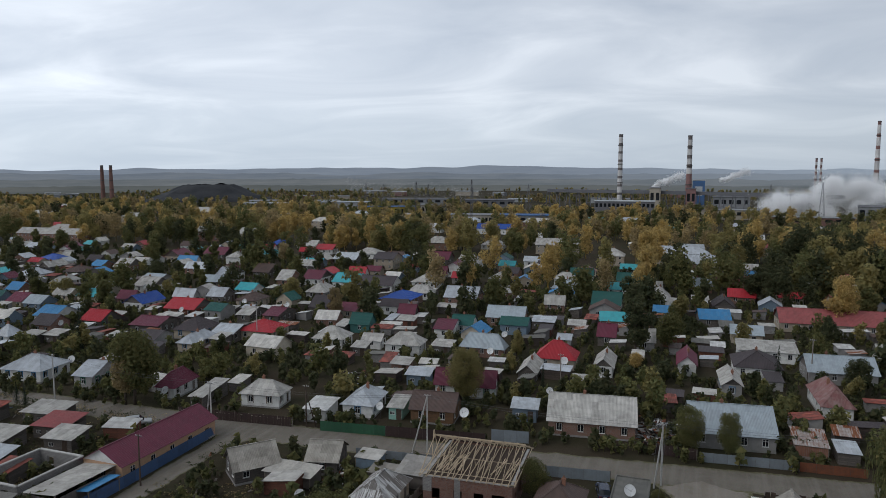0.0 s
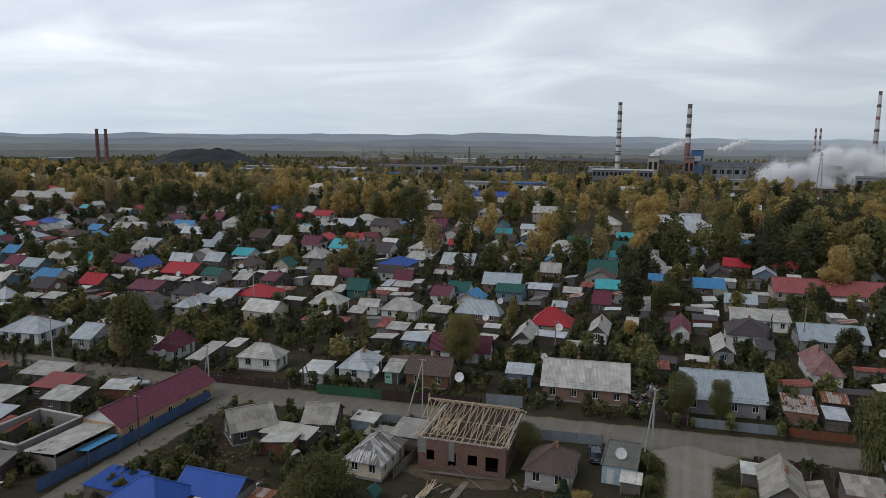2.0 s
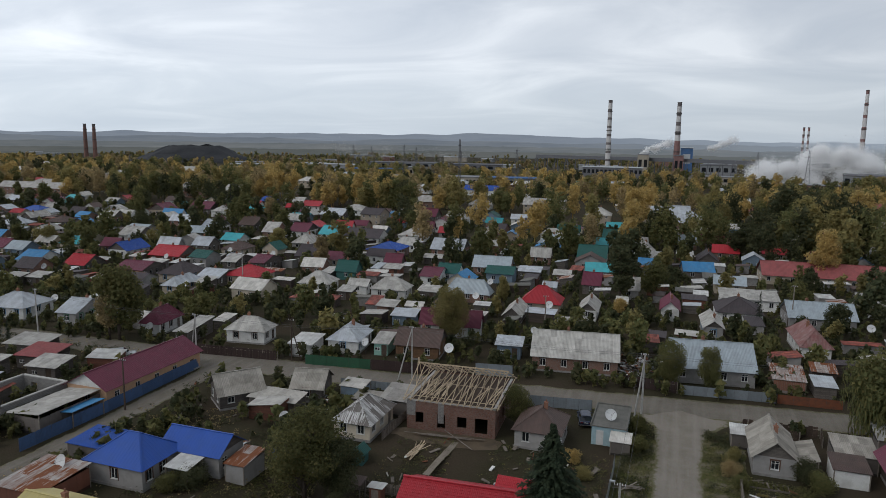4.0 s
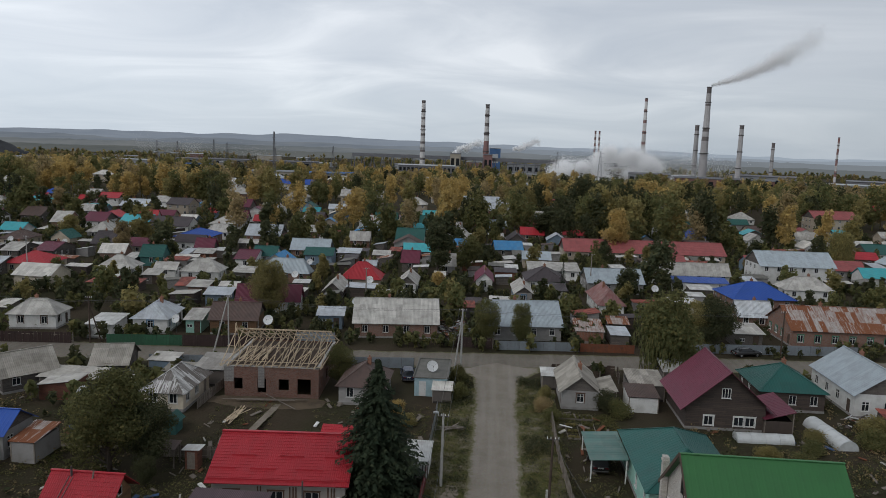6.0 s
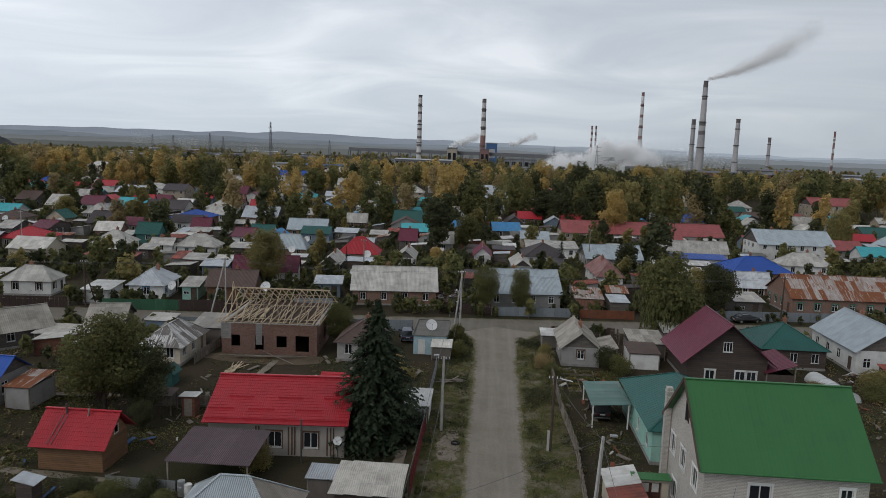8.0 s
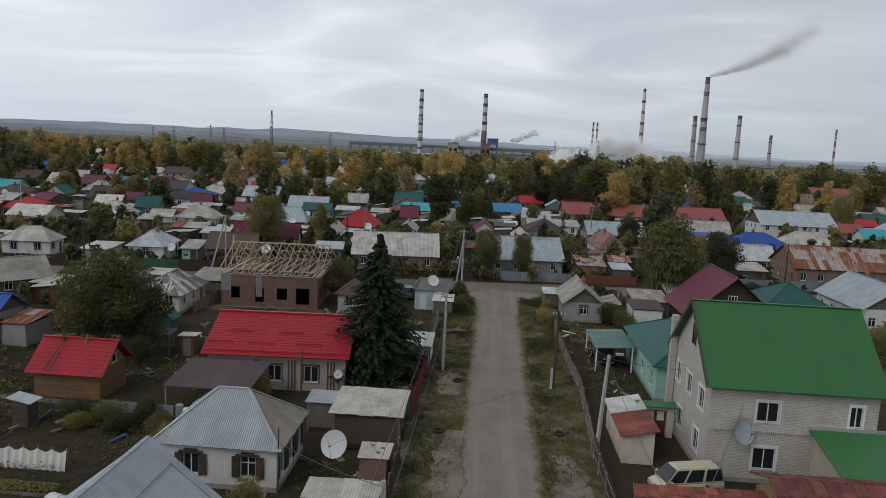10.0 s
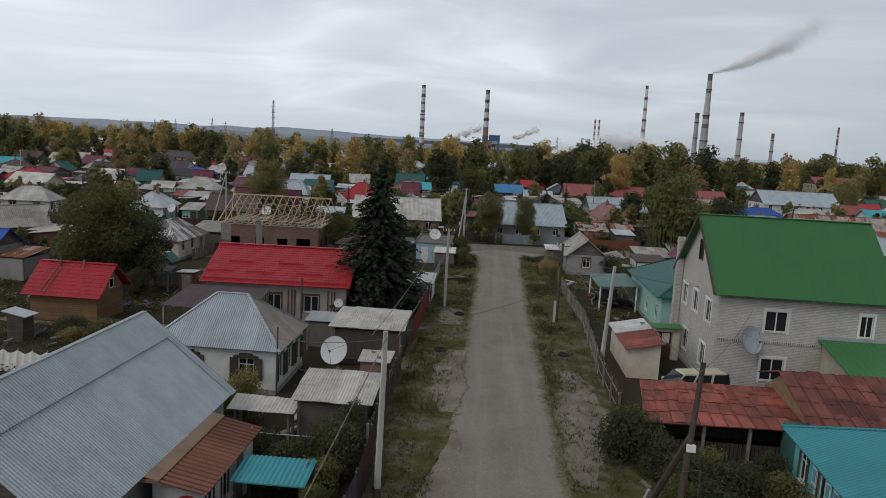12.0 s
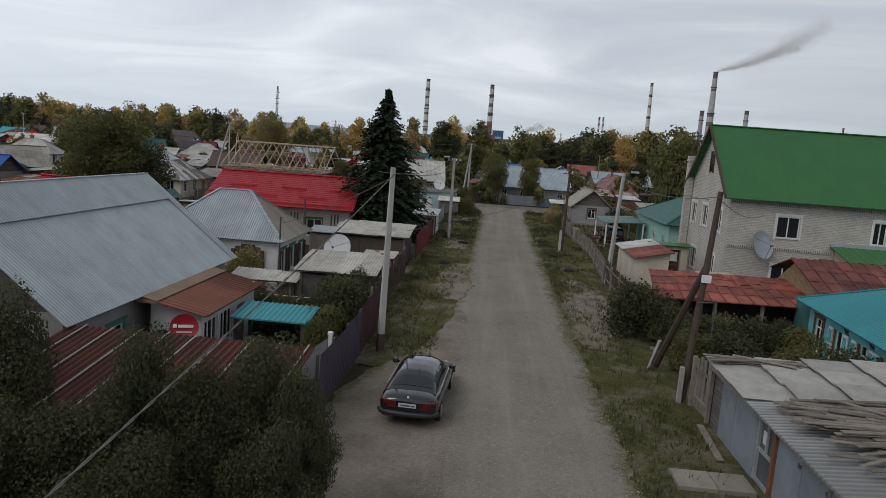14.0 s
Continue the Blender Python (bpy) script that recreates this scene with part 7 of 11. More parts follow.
house("garage", -61.9, 106.2, 4.0, 6.0, 2.4, 0.3, "mono", "tin", "white", yaw=7, category="garage", front=0, side=0, entry=False)

# ---- fences ----
BOARD_MESH = {}


def board_fence(pts, h, material, label, step=0.16, wide=0.13, ragged=0.08, seed=1, gap=True):
    """A fence of upright boards on rails and posts."""
    e = thing("fence", label, "fence", pose(pts[0][0], pts[0][1], 0), "fences")
    r = random.Random(seed)
    key = (material.name, round(wide, 2), round(h, 2))
    if key not in BOARD_MESH:
        me = Geo().box(-wide / 2, -0.012, 0, wide / 2, 0.012, h).mesh("board")
        me.materials.append(material)
        BOARD_MESH[key] = me
    ox, oy = pts[0]
    for (x0, y0), (x1, y1) in zip(pts, pts[1:]):
        ln = math.hypot(x1 - x0, y1 - y0)
        a = math.degrees(math.atan2(y1 - y0, x1 - x0))
        for i in range(int(ln / step)):
            f = (i + 0.5) * step / ln
            part("board", BOARD_MESH[key], None, e, at=pose(x0 + (x1 - x0) * f - ox, y0 + (y1 - y0) * f - oy, 0.04, r.uniform(-2, 2), r.gauss(0, 1.2), a) @ Matrix.Diagonal((1, 1, 1 + r.uniform(-ragged, ragged), 1)))
        n = max(1, int(ln / 2.6))
        for i in range(n + 1):
            f = i / n
            part("post", Geo().box(-0.06, 0.02, -0.1, 0.06, 0.14, h * 1.02), OLD_WOOD, e, at=pose(x0 + (x1 - x0) * f - ox, y0 + (y1 - y0) * f - oy, 0, 0, 0, a))
        for z in (h * 0.25, h * 0.8):
            part("rail", Geo().box(0, 0.012, z - 0.04, ln, 0.05, z + 0.04), OLD_WOOD, e, at=pose(x0 - ox, y0 - oy, 0, 0, 0, a))
    return e


board_fence([(9.2, 94.3), (10.0, 97.0), (19.6, 98.0), (19.2, 94.8)], 1.5, DARK_WOOD, "dark old board pen behind a cottage", 0.62, 0.58, 0.12, 17)


def sheet_fence(pts, h, material, label, seed=1, panel=2.0, post=None):
    """A fence of profiled metal panels between posts."""
    e = thing("fence", label, "fence", pose(pts[0][0], pts[0][1], 0), "fences")
    r = random.Random(seed)
    ox, oy = pts[0]
    for (x0, y0), (x1, y1) in zip(pts, pts[1:]):
        ln = math.hypot(x1 - x0, y1 - y0)
        a = math.degrees(math.atan2(y1 - y0, x1 - x0))
        n = max(1, round(ln / panel))
        w = ln / n
        g = Geo()
        slope(g, (0, 0, 0), (w - 0.03, 0, 0), (w - 0.03, 0.0, h), (0, 0.0, h), 0.2, 0.018, 0.02, "rib")
        me = g.mesh("panel")
        me.materials.append(material)
        for i in range(n):
            f = i / n
            part("panel", me, None, e, at=pose(x0 + (x1 - x0) * f - ox, y0 + (y1 - y0) * f - oy, 0.05, r.uniform(-1.5, 1.5), 0, a))
        pm = Geo().box(-0.04, 0.03, -0.1, 0.04, 0.11, h * 1.03).mesh("post")
        pm.materials.append(post or DARK_STEEL)
        for i in range(n + 1):
            f = i / n
            part("post", pm, None, e, at=pose(x0 + (x1 - x0) * f - ox, y0 + (y1 - y0) * f - oy, 0, 0, 0, a))
    return e


MAROON_SHEET = plain("maroon_fence_sheet", (0.085, 0.028, 0.034), (0.06, 0.028, 0.032), 0.55, amount=0.4)
PURPLE_SHEET = plain("purple_fence_sheet", (0.07, 0.055, 0.08), (0.05, 0.045, 0.06), 0.55, amount=0.4)
RED_SHEET = plain("red_fence_sheet", (0.20, 0.03, 0.035), (0.13, 0.03, 0.03), 0.55, amount=0.4)
GREEN_SHEET = plain("green_fence_sheet", (0.028, 0.105, 0.055), (0.03, 0.07, 0.045), 0.55, amount=0.4)
BLUE_SHEET = plain("blue_fence_paint", (0.065, 0.115, 0.23), (0.06, 0.09, 0.16), 0.7, amount=0.5)
BROWN_SHEET = plain("brown_fence_sheet", (0.055, 0.036, 0.033), (0.035, 0.027, 0.026), 0.7, amount=0.5)
GREY_SHEET = plain("grey_fence_sheet", (0.21, 0.24, 0.265), (0.16, 0.17, 0.18), 0.6, amount=0.5)
RUST_SHEET = plain("rusty_fence_sheet", (0.20, 0.075, 0.04), (0.11, 0.06, 0.045), 0.8, amount=0.7)
board_fence([(8.25, 45.5), (8.9, 58.0), (8.5, 68.0), (8.6, 79.0)], 1.35, OLD_WOOD, "weathered grey board fence along the street", 0.17, 0.13, 0.1, 3)
board_fence([(7.8, 20.45), (7.7, 22.0)], 1.75, OLD_WOOD, "old board fence next to the garage", 0.15, 0.15, 0.05, 4)
board_fence([(8.2, 36.6), (8.2, 44.8)], 1.5, DARK_WOOD, "dark board fence of the brick house", 0.17, 0.13, 0.08, 5)
sheet_fence([(-4.5, 18.2), (-4.35, 24.0)], 1.75, PURPLE_SHEET, "dull purple profiled metal fence", 2)
sheet_fence([(-4.35, 24.2), (-4.5, 28.6)], 1.8, MAROON_SHEET, "maroon profiled metal fence", 3)
board_fence([(-4.75, 29.0), (-4.9, 42.0)], 1.7, DARK_WOOD, "dark board fence along the sheds", 0.18, 0.16, 0.06, 6)
sheet_fence([(-4.9, 48.5), (-4.9, 62.0)], 1.75, RED_SHEET, "red profiled metal fence along the street", 4)
sheet_fence([(-5.2, 62.5), (-5.2, 80.0)], 1.5, GALVANISED, "mesh and tin fence along the verge", 5, 2.5)
sheet_fence([(-29.0, 48.4), (-23.2, 48.2)], 0.95, GALVANISED, "low pale tin fence across the garden", 6)
sheet_fence([(-73.4, 58.0), (-73.2, 71.7), (-74.0, 92.0)], 1.7, BLUE_SHEET, "blue fence along the lane", 7, 2.2)


def roadside(x):
    return 100.4 + 0.135 * (x + 55.8)


board_fence([(-86, roadside(-86) + 1.2), (-64, roadside(-64) + 0.6)], 1.7, BROWN_SHEET, "dark brown board fence by the cross road", 0.3, 0.28, 0.03, 8)
sheet_fence([(-58.6, roadside(-58.6)), (-47.2, roadside(-47.2))], 1.7, GREEN_SHEET, "green profiled metal fence by the cross road", 9)
sheet_fence([(-47.0, roadside(-47.0)), (-30.6, roadside(-30.6))], 1.75, BROWN_SHEET, "dark brown metal fence by the cross road", 10)
sheet_fence([(-30.0, roadside(-30) + 1.6), (-24.0, roadside(-24) + 1.8)], 2.0, GREY_SHEET, "grey metal gates by the cross road", 11)
board_fence([(-7.0, roadside(-7) + 2.4), (1.5, roadside(1.5) + 0.6)], 1.7, BROWN_SHEET, "dark fence before a scrap yard", 0.3, 0.27, 0.05, 12)
sheet_fence([(2.0, roadside(2) + 0.2), (15.5, roadside(15.5) - 0.3)], 1.5, GREY_SHEET, "blue-grey metal fence by the cross road", 13)
sheet_fence([(15.7, roadside(15.7) - 0.3), (24.5, roadside(24.5) - 1.0)], 1.4, RUST_SHEET, "rusty metal fence by the cross road", 14)
sheet_fence([(30.0, roadside(30)), (62.0, roadside(62) - 1)], 1.6, GREY_SHEET, "grey metal fence under the willow", 15)
sheet_fence([(-48.0, 92.6), (-33.0, 94.2)], 1.3, GREY_SHEET, "blue-grey fence of the yards by the cross road", 16)
sheet_fence([(-19.0, 95.4), (-10.0, 96.6)], 1.6, GREY_SHEET, "grey sheet fence behind a parked car", 17)
board_fence([(9.5, 95.4), (16.8, 95.9)], 1.3, DARK_WOOD, "dark paling along the cross road", 0.2, 0.16, 0.1, 18)
board_fence([(-62.5, 74.8), (-60.5, 70.5)], 1.5, OLD_WOOD, "grey board gate by the lane", 0.17, 0.14, 0.05, 19)
board_fence([(-34.0, 77.0), (-33.6, 92.0)], 1.3, OLD_WOOD, "old board fence between two yards", 0.22, 0.16, 0.1, 20)
board_fence([(-20.0, 66.0), (-33.0, 65.4)], 1.3, OLD_WOOD, "board fence behind the building plot", 0.24, 0.2, 0.1, 21)


# ---- poles and wires ----
WIRE = plain("cable", (0.10, 0.10, 0.10), (0.07, 0.07, 0.07), 0.6)


def utility_pole(x, y, h, label, lean=(0.0, 0.0), lamp=0, cross=True, mat=None, strut=None, name="utility_pole"):
    e = thing(name, label, "pole", pose(x, y, 0), "street poles")
    top = (lean[0] * h, lean[1] * h, h)
    r0 = 0.13 if mat is None else 0.11
    g = Geo()
    p0, p1 = Vector((0, 0, -0.1)), Vector(top)
    n = 4 if mat is None else 8
    g.tube([p0, p0.lerp(p1, 0.5), p1], [r0 * 1.25, r0 * 1.08, r0 * 0.85], n)
    part("shaft", g, mat or CONCRETE, e)
    if strut:
        part("strut", Geo().tube([(strut[0], strut[1], -0.1), p1 * strut[2]], [r0, r0 * 0.8], 4 if mat is None else 8), mat or CONCRETE, e)
    if cross:
        part("crossarm", Geo().beam((top[0] - 0.55, top[1], h - 0.25), (top[0] + 0.55, top[1], h - 0.25), 0.07), DARK_STEEL, e)
        for s in (-0.5, -0.2, 0.2, 0.5):
            part("insulator", Geo().tube([(top[0] + s, top[1], h - 0.22), (top[0] + s, top[1], h - 0.02)], [0.04, 0.03], 6), WHITE_FRAME, e)
    if lamp:
        part("lamp_arm", Geo().tube([(top[0], top[1], h - 0.3), (top[0] + lamp * 0.5, top[1], h + 0.1)], [0.03, 0.03], 6), DARK_STEEL, e)
        part("lamp_head", Geo().box(min(lamp * 0.45, lamp * 0.95) + top[0], top[1] - 0.1, h + 0.03, max(lamp * 0.45, lamp * 0.95) + top[0], top[1] + 0.1, h + 0.16), GALVANISED, e)
    return e


p3 = utility_pole(-3.7, 24.9, 7.3, "tall square concrete utility pole by the fence", (0.012, 0.0), cross=False)
part("boot", Geo().tube([(0, 0, 0), (0.01, 0, 0.75)], [0.19, 0.18], 4), DARK_WOOD, p3)
utility_pole(-3.4, 61.4, 7.3, "concrete utility pole with a street lamp", (0.005, 0), -1)
utility_pole(8.3, 44.6, 7.4, "leaning concrete utility pole with a street lamp", (0.05, 0.0), 1, cross=False)
dk = utility_pole(6.6, 58.3, 7.0, "dark wooden pole on a concrete stub", (0.012, 0), mat=DARK_WOOD)
part("stub", Geo().box(-0.3, -0.12, -0.1, -0.1, 0.12, 1.9), CONCRETE, dk)
utility_pole(-3.2, 98.0, 9.0, "braced concrete pole at the junction", (0.0, 0.0), strut=(-0.9, -1.2, 0.9))
utility_pole(-75.0, 92.6, 9.0, "braced concrete pole at the lane's mouth", (0.0, 0.0), strut=(-1.8, 0.6, 0.95))
utility_pole(-38.0, 97.2, 9.5, "braced concrete pole behind the unfinished house", (0, 0), strut=(-2.2, -1.0, 0.97))
utility_pole(-61.6, 100.6, 7.5, "dark wooden pole beside a garage", (0.0, 0), mat=DARK_WOOD, strut=(1.4, 0.8, 0.85))
utility_pole(-71.6, 73.0, 7.5, "dark wooden pole by the lane", (0, 0), mat=DARK_WOOD)
utility_pole(-115.0, 96.8, 9.0, "concrete pole by the cross road", (0, 0))
utility_pole(48.0, 111.5, 8.0, "dark wooden pole by the cross road", (0, 0), mat=DARK_WOOD)
utility_pole(-106, 150, 9.0, "grey utility pole among the houses", (0, 0))
utility_pole(-24, 134, 8.0, "grey utility pole among the gardens", (0, 0), mat=OLD_WOOD)
utility_pole(24, 160, 9.0, "grey utility pole among the houses", (0, 0), mat=OLD_WOOD)
utility_pole(46, 182, 9.0, "grey utility pole among the houses", (0, 0), mat=OLD_WOOD)
# the old wooden pole that leans, propped by a stub and a strut
wp = utility_pole(7.4, 22.3, 7.36, "old dark wooden pole propped with a strut", (0.11, 0.16), mat=DARK_WOOD, cross=False)
part("strut", Geo().tube([(-0.1, 3.6, 0.2), (0.5, 0.75, 4.7)], [0.15, 0.12], 8), DARK_WOOD, wp)
part("stub", Geo().box(-0.2, -0.22, -0.1, -0.06, -0.06, 1.3), CONCRETE, wp)
part("stub", Geo().beam((-0.35, 3.7, -0.1), (-0.1, 3.3, 1.3), 0.11), CONCRETE, wp)
part("meter_box", Geo().box(0.36, 0.5, 4.2, 0.66, 0.65, 4.45), WHITE_FRAME, wp)
part("step_frame", Geo().tube([(0.25, 0.4, 2.2), (0.9, 0.5, 2.2)], [0.02, 0.02], 5).tube([(0.9, 0.5, 2.2), (0.95, 0.6, 3.5)], [0.02, 0.02], 5).tube([(0.25, 0.4, 3.5), (0.95, 0.6, 3.5)], [0.02, 0.02], 5), DARK_STEEL, wp)


def wire(a, b, sag, r=0.015, label="thin overhead wire between poles"):
    a, b = Vector(a), Vector(b)
    pts = []
    for i in range(17):
        f = i / 16
        p = a.lerp(b, f)
        p.z -= sag * 4 * f * (1 - f)
        pts.append(p)
    o = part("overhead_wire", Geo().tube(pts, [r] * 17, 5), WIRE)
    return tagged(o, label, "wire", "overhead wires")


twist = Geo()
for turn in (0.0, math.pi):
    pts = []
    for i in range(181):
        f = i / 180
        p = Vector((-3.55, 24.9, 7.05)).lerp(Vector((-5.0, 5.6, 3.5)), f)
        a = f * 120 + turn
        pts.append((p.x + 0.013 * math.cos(a), p.y, p.z - 0.48 * f * (1 - f) + 0.013 * math.sin(a)))
    twist.tube(pts, [0.012] * 181, 5)
tagged(part("overhead_wire", twist, plain("worn_cable", (0.17, 0.155, 0.14), (0.09, 0.08, 0.07), 0.8)), "grey-brown twisted cable slung from a pole to a house", "wire", "overhead wires")
for s in (-0.5, 0.5):
    wire((-3.65 + s, 24.9, 7.1), (-3.35 + s, 61.4, 7.1), 0.5)
    wire((-3.35 + s, 61.4, 7.1), (-3.2 + s, 98.0, 8.8), 0.6)
    wire((-3.2, 98.0 + s, 8.8), (48.0, 111.5 + s, 7.8), 0.9)
    wire((-3.2, 98.0 + s, 8.8), (-38.0, 97.2 + s, 9.3), 0.7)
    wire((-38.0, 97.2 + s, 9.3), (-75.0, 92.6 + s, 8.8), 0.9)
    wire((-75.0, 92.6 + s, 8.8), (-115.0, 96.8 + s, 8.8), 0.9)
wire((-3.5, 24.9, 7.0), (-11.2, 36.0, 3.4), 0.2)
wire((8.6, 44.6, 7.2), (-4.9, 41.0, 2.9), 0.3)
wire((8.6, 44.6, 7.2), (15.0, 47.0, 6.0), 0.2)
wire((7.9, 22.8, 7.2), (8.6, 44.6, 7.2), 0.5)
wire((6.7, 58.3, 6.8), (8.6, 44.6, 7.2), 0.3)
wire((7.9, 22.8, 7.2), (17.0, 42.4, 5.5), 0.4)


# ---- vehicles ----
def rounded(hw, z0, z1, y, n=20, p=4.0):
    """One rounded-box section of a car body."""
    out = []
    for k in range(n):
        a = 2 * math.pi * k / n
        c, s = math.cos(a), math.sin(a)
        x = math.copysign(abs(c) ** (2 / p), c) * hw
        z = math.copysign(abs(s) ** (2 / p), s) * (z1 - z0) / 2 + (z0 + z1) / 2
        out.append((x, y, z))
    return out


def loft(sections):
    g = Geo()
    n = len(sections[0])
    for a in sections:
        g.v += a
    for i in range(len(sections) - 1):
        for k in range(n):
            q = i * n + k, i * n + (k + 1) % n
            g.f.append((q[0], q[0] + n, q[1] + n, q[1]))
            g.uv += [(0, 0)] * 4
    g.f.append(tuple(range(n)))
    g.uv += [(0, 0)] * n
    o = (len(sections) - 1) * n
    g.f.append(tuple(o + k for k in range(n))[::-1])
    g.uv += [(0, 0)] * n
    return g


TYRE = plain("tyre_rubber", (0.022, 0.022, 0.023), (0.05, 0.045, 0.04), 0.85)
RIM = plain("wheel_rim", (0.40, 0.41, 0.42), (0.25, 0.25, 0.25), 0.35, 0.7)
TAIL = plain("tail_lamp", (0.10, 0.007, 0.009), (0.07, 0.006, 0.008), 0.25, bump=0.0)
LAMP = plain("head_lamp", (0.55, 0.56, 0.58), (0.45, 0.45, 0.46), 0.2, bump=0.0)
PLATE = plain("number_plate", (0.62, 0.62, 0.61), (0.5, 0.5, 0.5), 0.5, bump=0.0)


def car_paint(name, c, dust=0.35):
    return plain(name, c, tuple(v * (1 - dust) + 0.12 * dust for v in c), 0.25, 0.0, scale=1.2, amount=0.5, bump=0.02, vary=0.02)


def vehicle(x, y, yaw, paint, label, shape="sedan"):
    """A car facing +y before it is turned: body, cabin, glass, wheels, lamps, plates, mirrors."""
    e = thing("car" if shape != "van" else "van", label, "car" if shape != "van" else "van", pose(x, y, 0, 0, 0, yaw), "parked cars")
    if shape == "sedan":
        body = [(-2.36, 0.42, 0.80, 0.72), (-2.30, 0.34, 0.93, 0.80), (-2.1, 0.28, 0.98, 0.85), (-1.5, 0.26, 1.0, 0.875), (0, 0.26, 0.96, 0.88), (1.0, 0.26, 0.93, 0.875), (1.8, 0.27, 0.86, 0.86), (2.2, 0.30, 0.76, 0.81), (2.36, 0.36, 0.64, 0.72)]
        cab = [(-1.78, 0.98), (-1.02, 1.40), (0.25, 1.42), (1.12, 0.95)]
        top = 1.42
    elif shape == "suv":
        body = [(-2.25, 0.5, 0.95, 0.76), (-2.2, 0.4, 1.05, 0.84), (-1.5, 0.36, 1.08, 0.89), (0, 0.36, 1.06, 0.89), (1.2, 0.36, 1.04, 0.88), (1.9, 0.38, 0.98, 0.86), (2.2, 0.42, 0.86, 0.78)]
        cab = [(-2.15, 1.05), (-1.95, 1.70), (0.2, 1.74), (1.0, 1.05)]
        top = 1.74
    else:
        body = [(-2.2, 0.45, 1.05, 0.78), (-2.15, 0.35, 1.12, 0.84), (0, 0.33, 1.12, 0.86), (1.7, 0.33, 1.10, 0.85), (2.1, 0.36, 0.95, 0.80), (2.2, 0.42, 0.85, 0.74)]
        cab = [(-2.12, 1.1), (-2.0, 1.92), (1.0, 1.92), (1.75, 1.1)]
        top = 1.92
    part("body", loft([rounded(hw, z0, z1, yy) for yy, z0, z1, hw in body]).mesh("body", True), paint, e)
    (ya, za), (yb, zb), (yc, zc), (yd, zd) = cab
    hb, ht = body[2][3] - 0.06, body[2][3] - 0.22
    g = Geo()
    P = lambda s, yy, z, hw: (s * hw, yy, z)
    for s in (-1, 1):
        g.face([P(s, ya, za, hb), P(s, yd, zd, hb), P(s, yc, zc, ht), P(s, yb, zb, ht)][::s])
    g.face([P(-1, yb, zb, ht), P(1, yb, zb, ht), P(1, yc, zc, ht), P(-1, yc, zc, ht)])
    g.face([P(-1, ya, za, hb), P(1, ya, za, hb), P(1, yb, zb, ht), P(-1, yb, zb, ht)])
    g.face([P(1, yd, zd, hb), P(-1, yd, zd, hb), P(-1, yc, zc, ht), P(1, yc, zc, ht)])
    bm = bmesh.new()
    tmp = g.mesh("cabin")
    bm.from_mesh(tmp)
    bmesh.ops.remove_doubles(bm, verts=bm.verts, dist=0.001)
    bmesh.ops.bevel(bm, geom=list(bm.edges), offset=0.11, segments=4, affect="EDGES")
    bm.to_mesh(tmp)
    bm.free()
    cabin = part("cabin", tmp, paint, e)

    def pane(a, b, c, d, k=0.1, name="window"):
        """Glass inset in a cabin face and a little proud of it."""
        a, b, c, d = (Vector(v) for v in (a, b, c, d))
        m = (a + b + c + d) / 4
        n = (b - a).cross(d - a).normalized() * 0.012
        part(name, Geo().face([v.lerp(m, k) + n for v in (a, b, c, d)]), GLASS, cabin)

    pane(P(-1, ya, za, hb), P(1, ya, za, hb), P(1, yb, zb, ht), P(-1, yb, zb, ht), 0.13, "rear_window")
    pane(P(1, yd, zd, hb), P(-1, yd, zd, hb), P(-1, yc, zc, ht), P(1, yc, zc, ht), 0.1, "windscreen")
    for s in (-1, 1):
        cuts = [0.0, 0.5, 1.0] if shape != "van" else [0.0, 0.36, 0.7, 1.0]
        for f0, f1 in zip(cuts, cuts[1:]):
            lo0, lo1 = Vector(P(s, ya, za, hb)).lerp(Vector(P(s, yd, zd, hb)), f0), Vector(P(s, ya, za, hb)).lerp(Vector(P(s, yd, zd, hb)), f1)
            hi0, hi1 = Vector(P(s, yb, zb, ht)).lerp(Vector(P(s, yc, zc, ht)), f0), Vector(P(s, yb, zb, ht)).lerp(Vector(P(s, yc, zc, ht)), f1)
            q = [lo0, lo1, hi1, hi0]
            pane(*(q if s > 0 else [lo1, lo0, hi0, hi1]), 0.14)
    wr = 0.31 if shape == "sedan" else 0.34
    for s in (-1, 1):
        for wy in (body[0][0] + 0.95, body[-1][0] - 0.85):
            hx = body[3][3] - 0.1
            w = part("wheel", Geo().tube([(s * (hx - 0.1), wy, wr), (s * (hx - 0.08), wy, wr), (s * (hx + 0.08), wy, wr), (s * (hx + 0.1), wy, wr)], [wr * 0.9, wr, wr, wr * 0.9], 20), TYRE, e)
            part("rim", Geo().tube([(s * (hx + 0.095), wy, wr), (s * (hx + 0.11), wy, wr)], [wr * 0.64, wr * 0.58], 14), RIM, w)
    yr, yf = body[0][0], body[-1][0]
    z = (body[0][1] + body[0][2]) / 2 + 0.1
    for s in (-1, 1):
        part("tail_lamp", Geo().box(min(s * 0.42, s * 0.74), yr - 0.02, z - 0.07, max(s * 0.42, s * 0.74), yr + 0.12, z + 0.08), TAIL, e)
        part("head_lamp", Geo().box(min(s * 0.38, s * 0.68), yf - 0.12, z - 0.09, max(s * 0.38, s * 0.68), yf + 0.015, z + 0.04), LAMP, e)
        part("mirror", Geo().box(min(s * (hb + 0.02), s * (hb + 0.24)), yd - 0.35, zd + 0.02, max(s * (hb + 0.02), s * (hb + 0.24)), yd - 0.22, zd + 0.18), paint, e)
    pl = part("number_plate", Geo().box(-0.26, yr - 0.035, z - 0.05, 0.26, yr - 0.01, z + 0.065), PLATE, e)
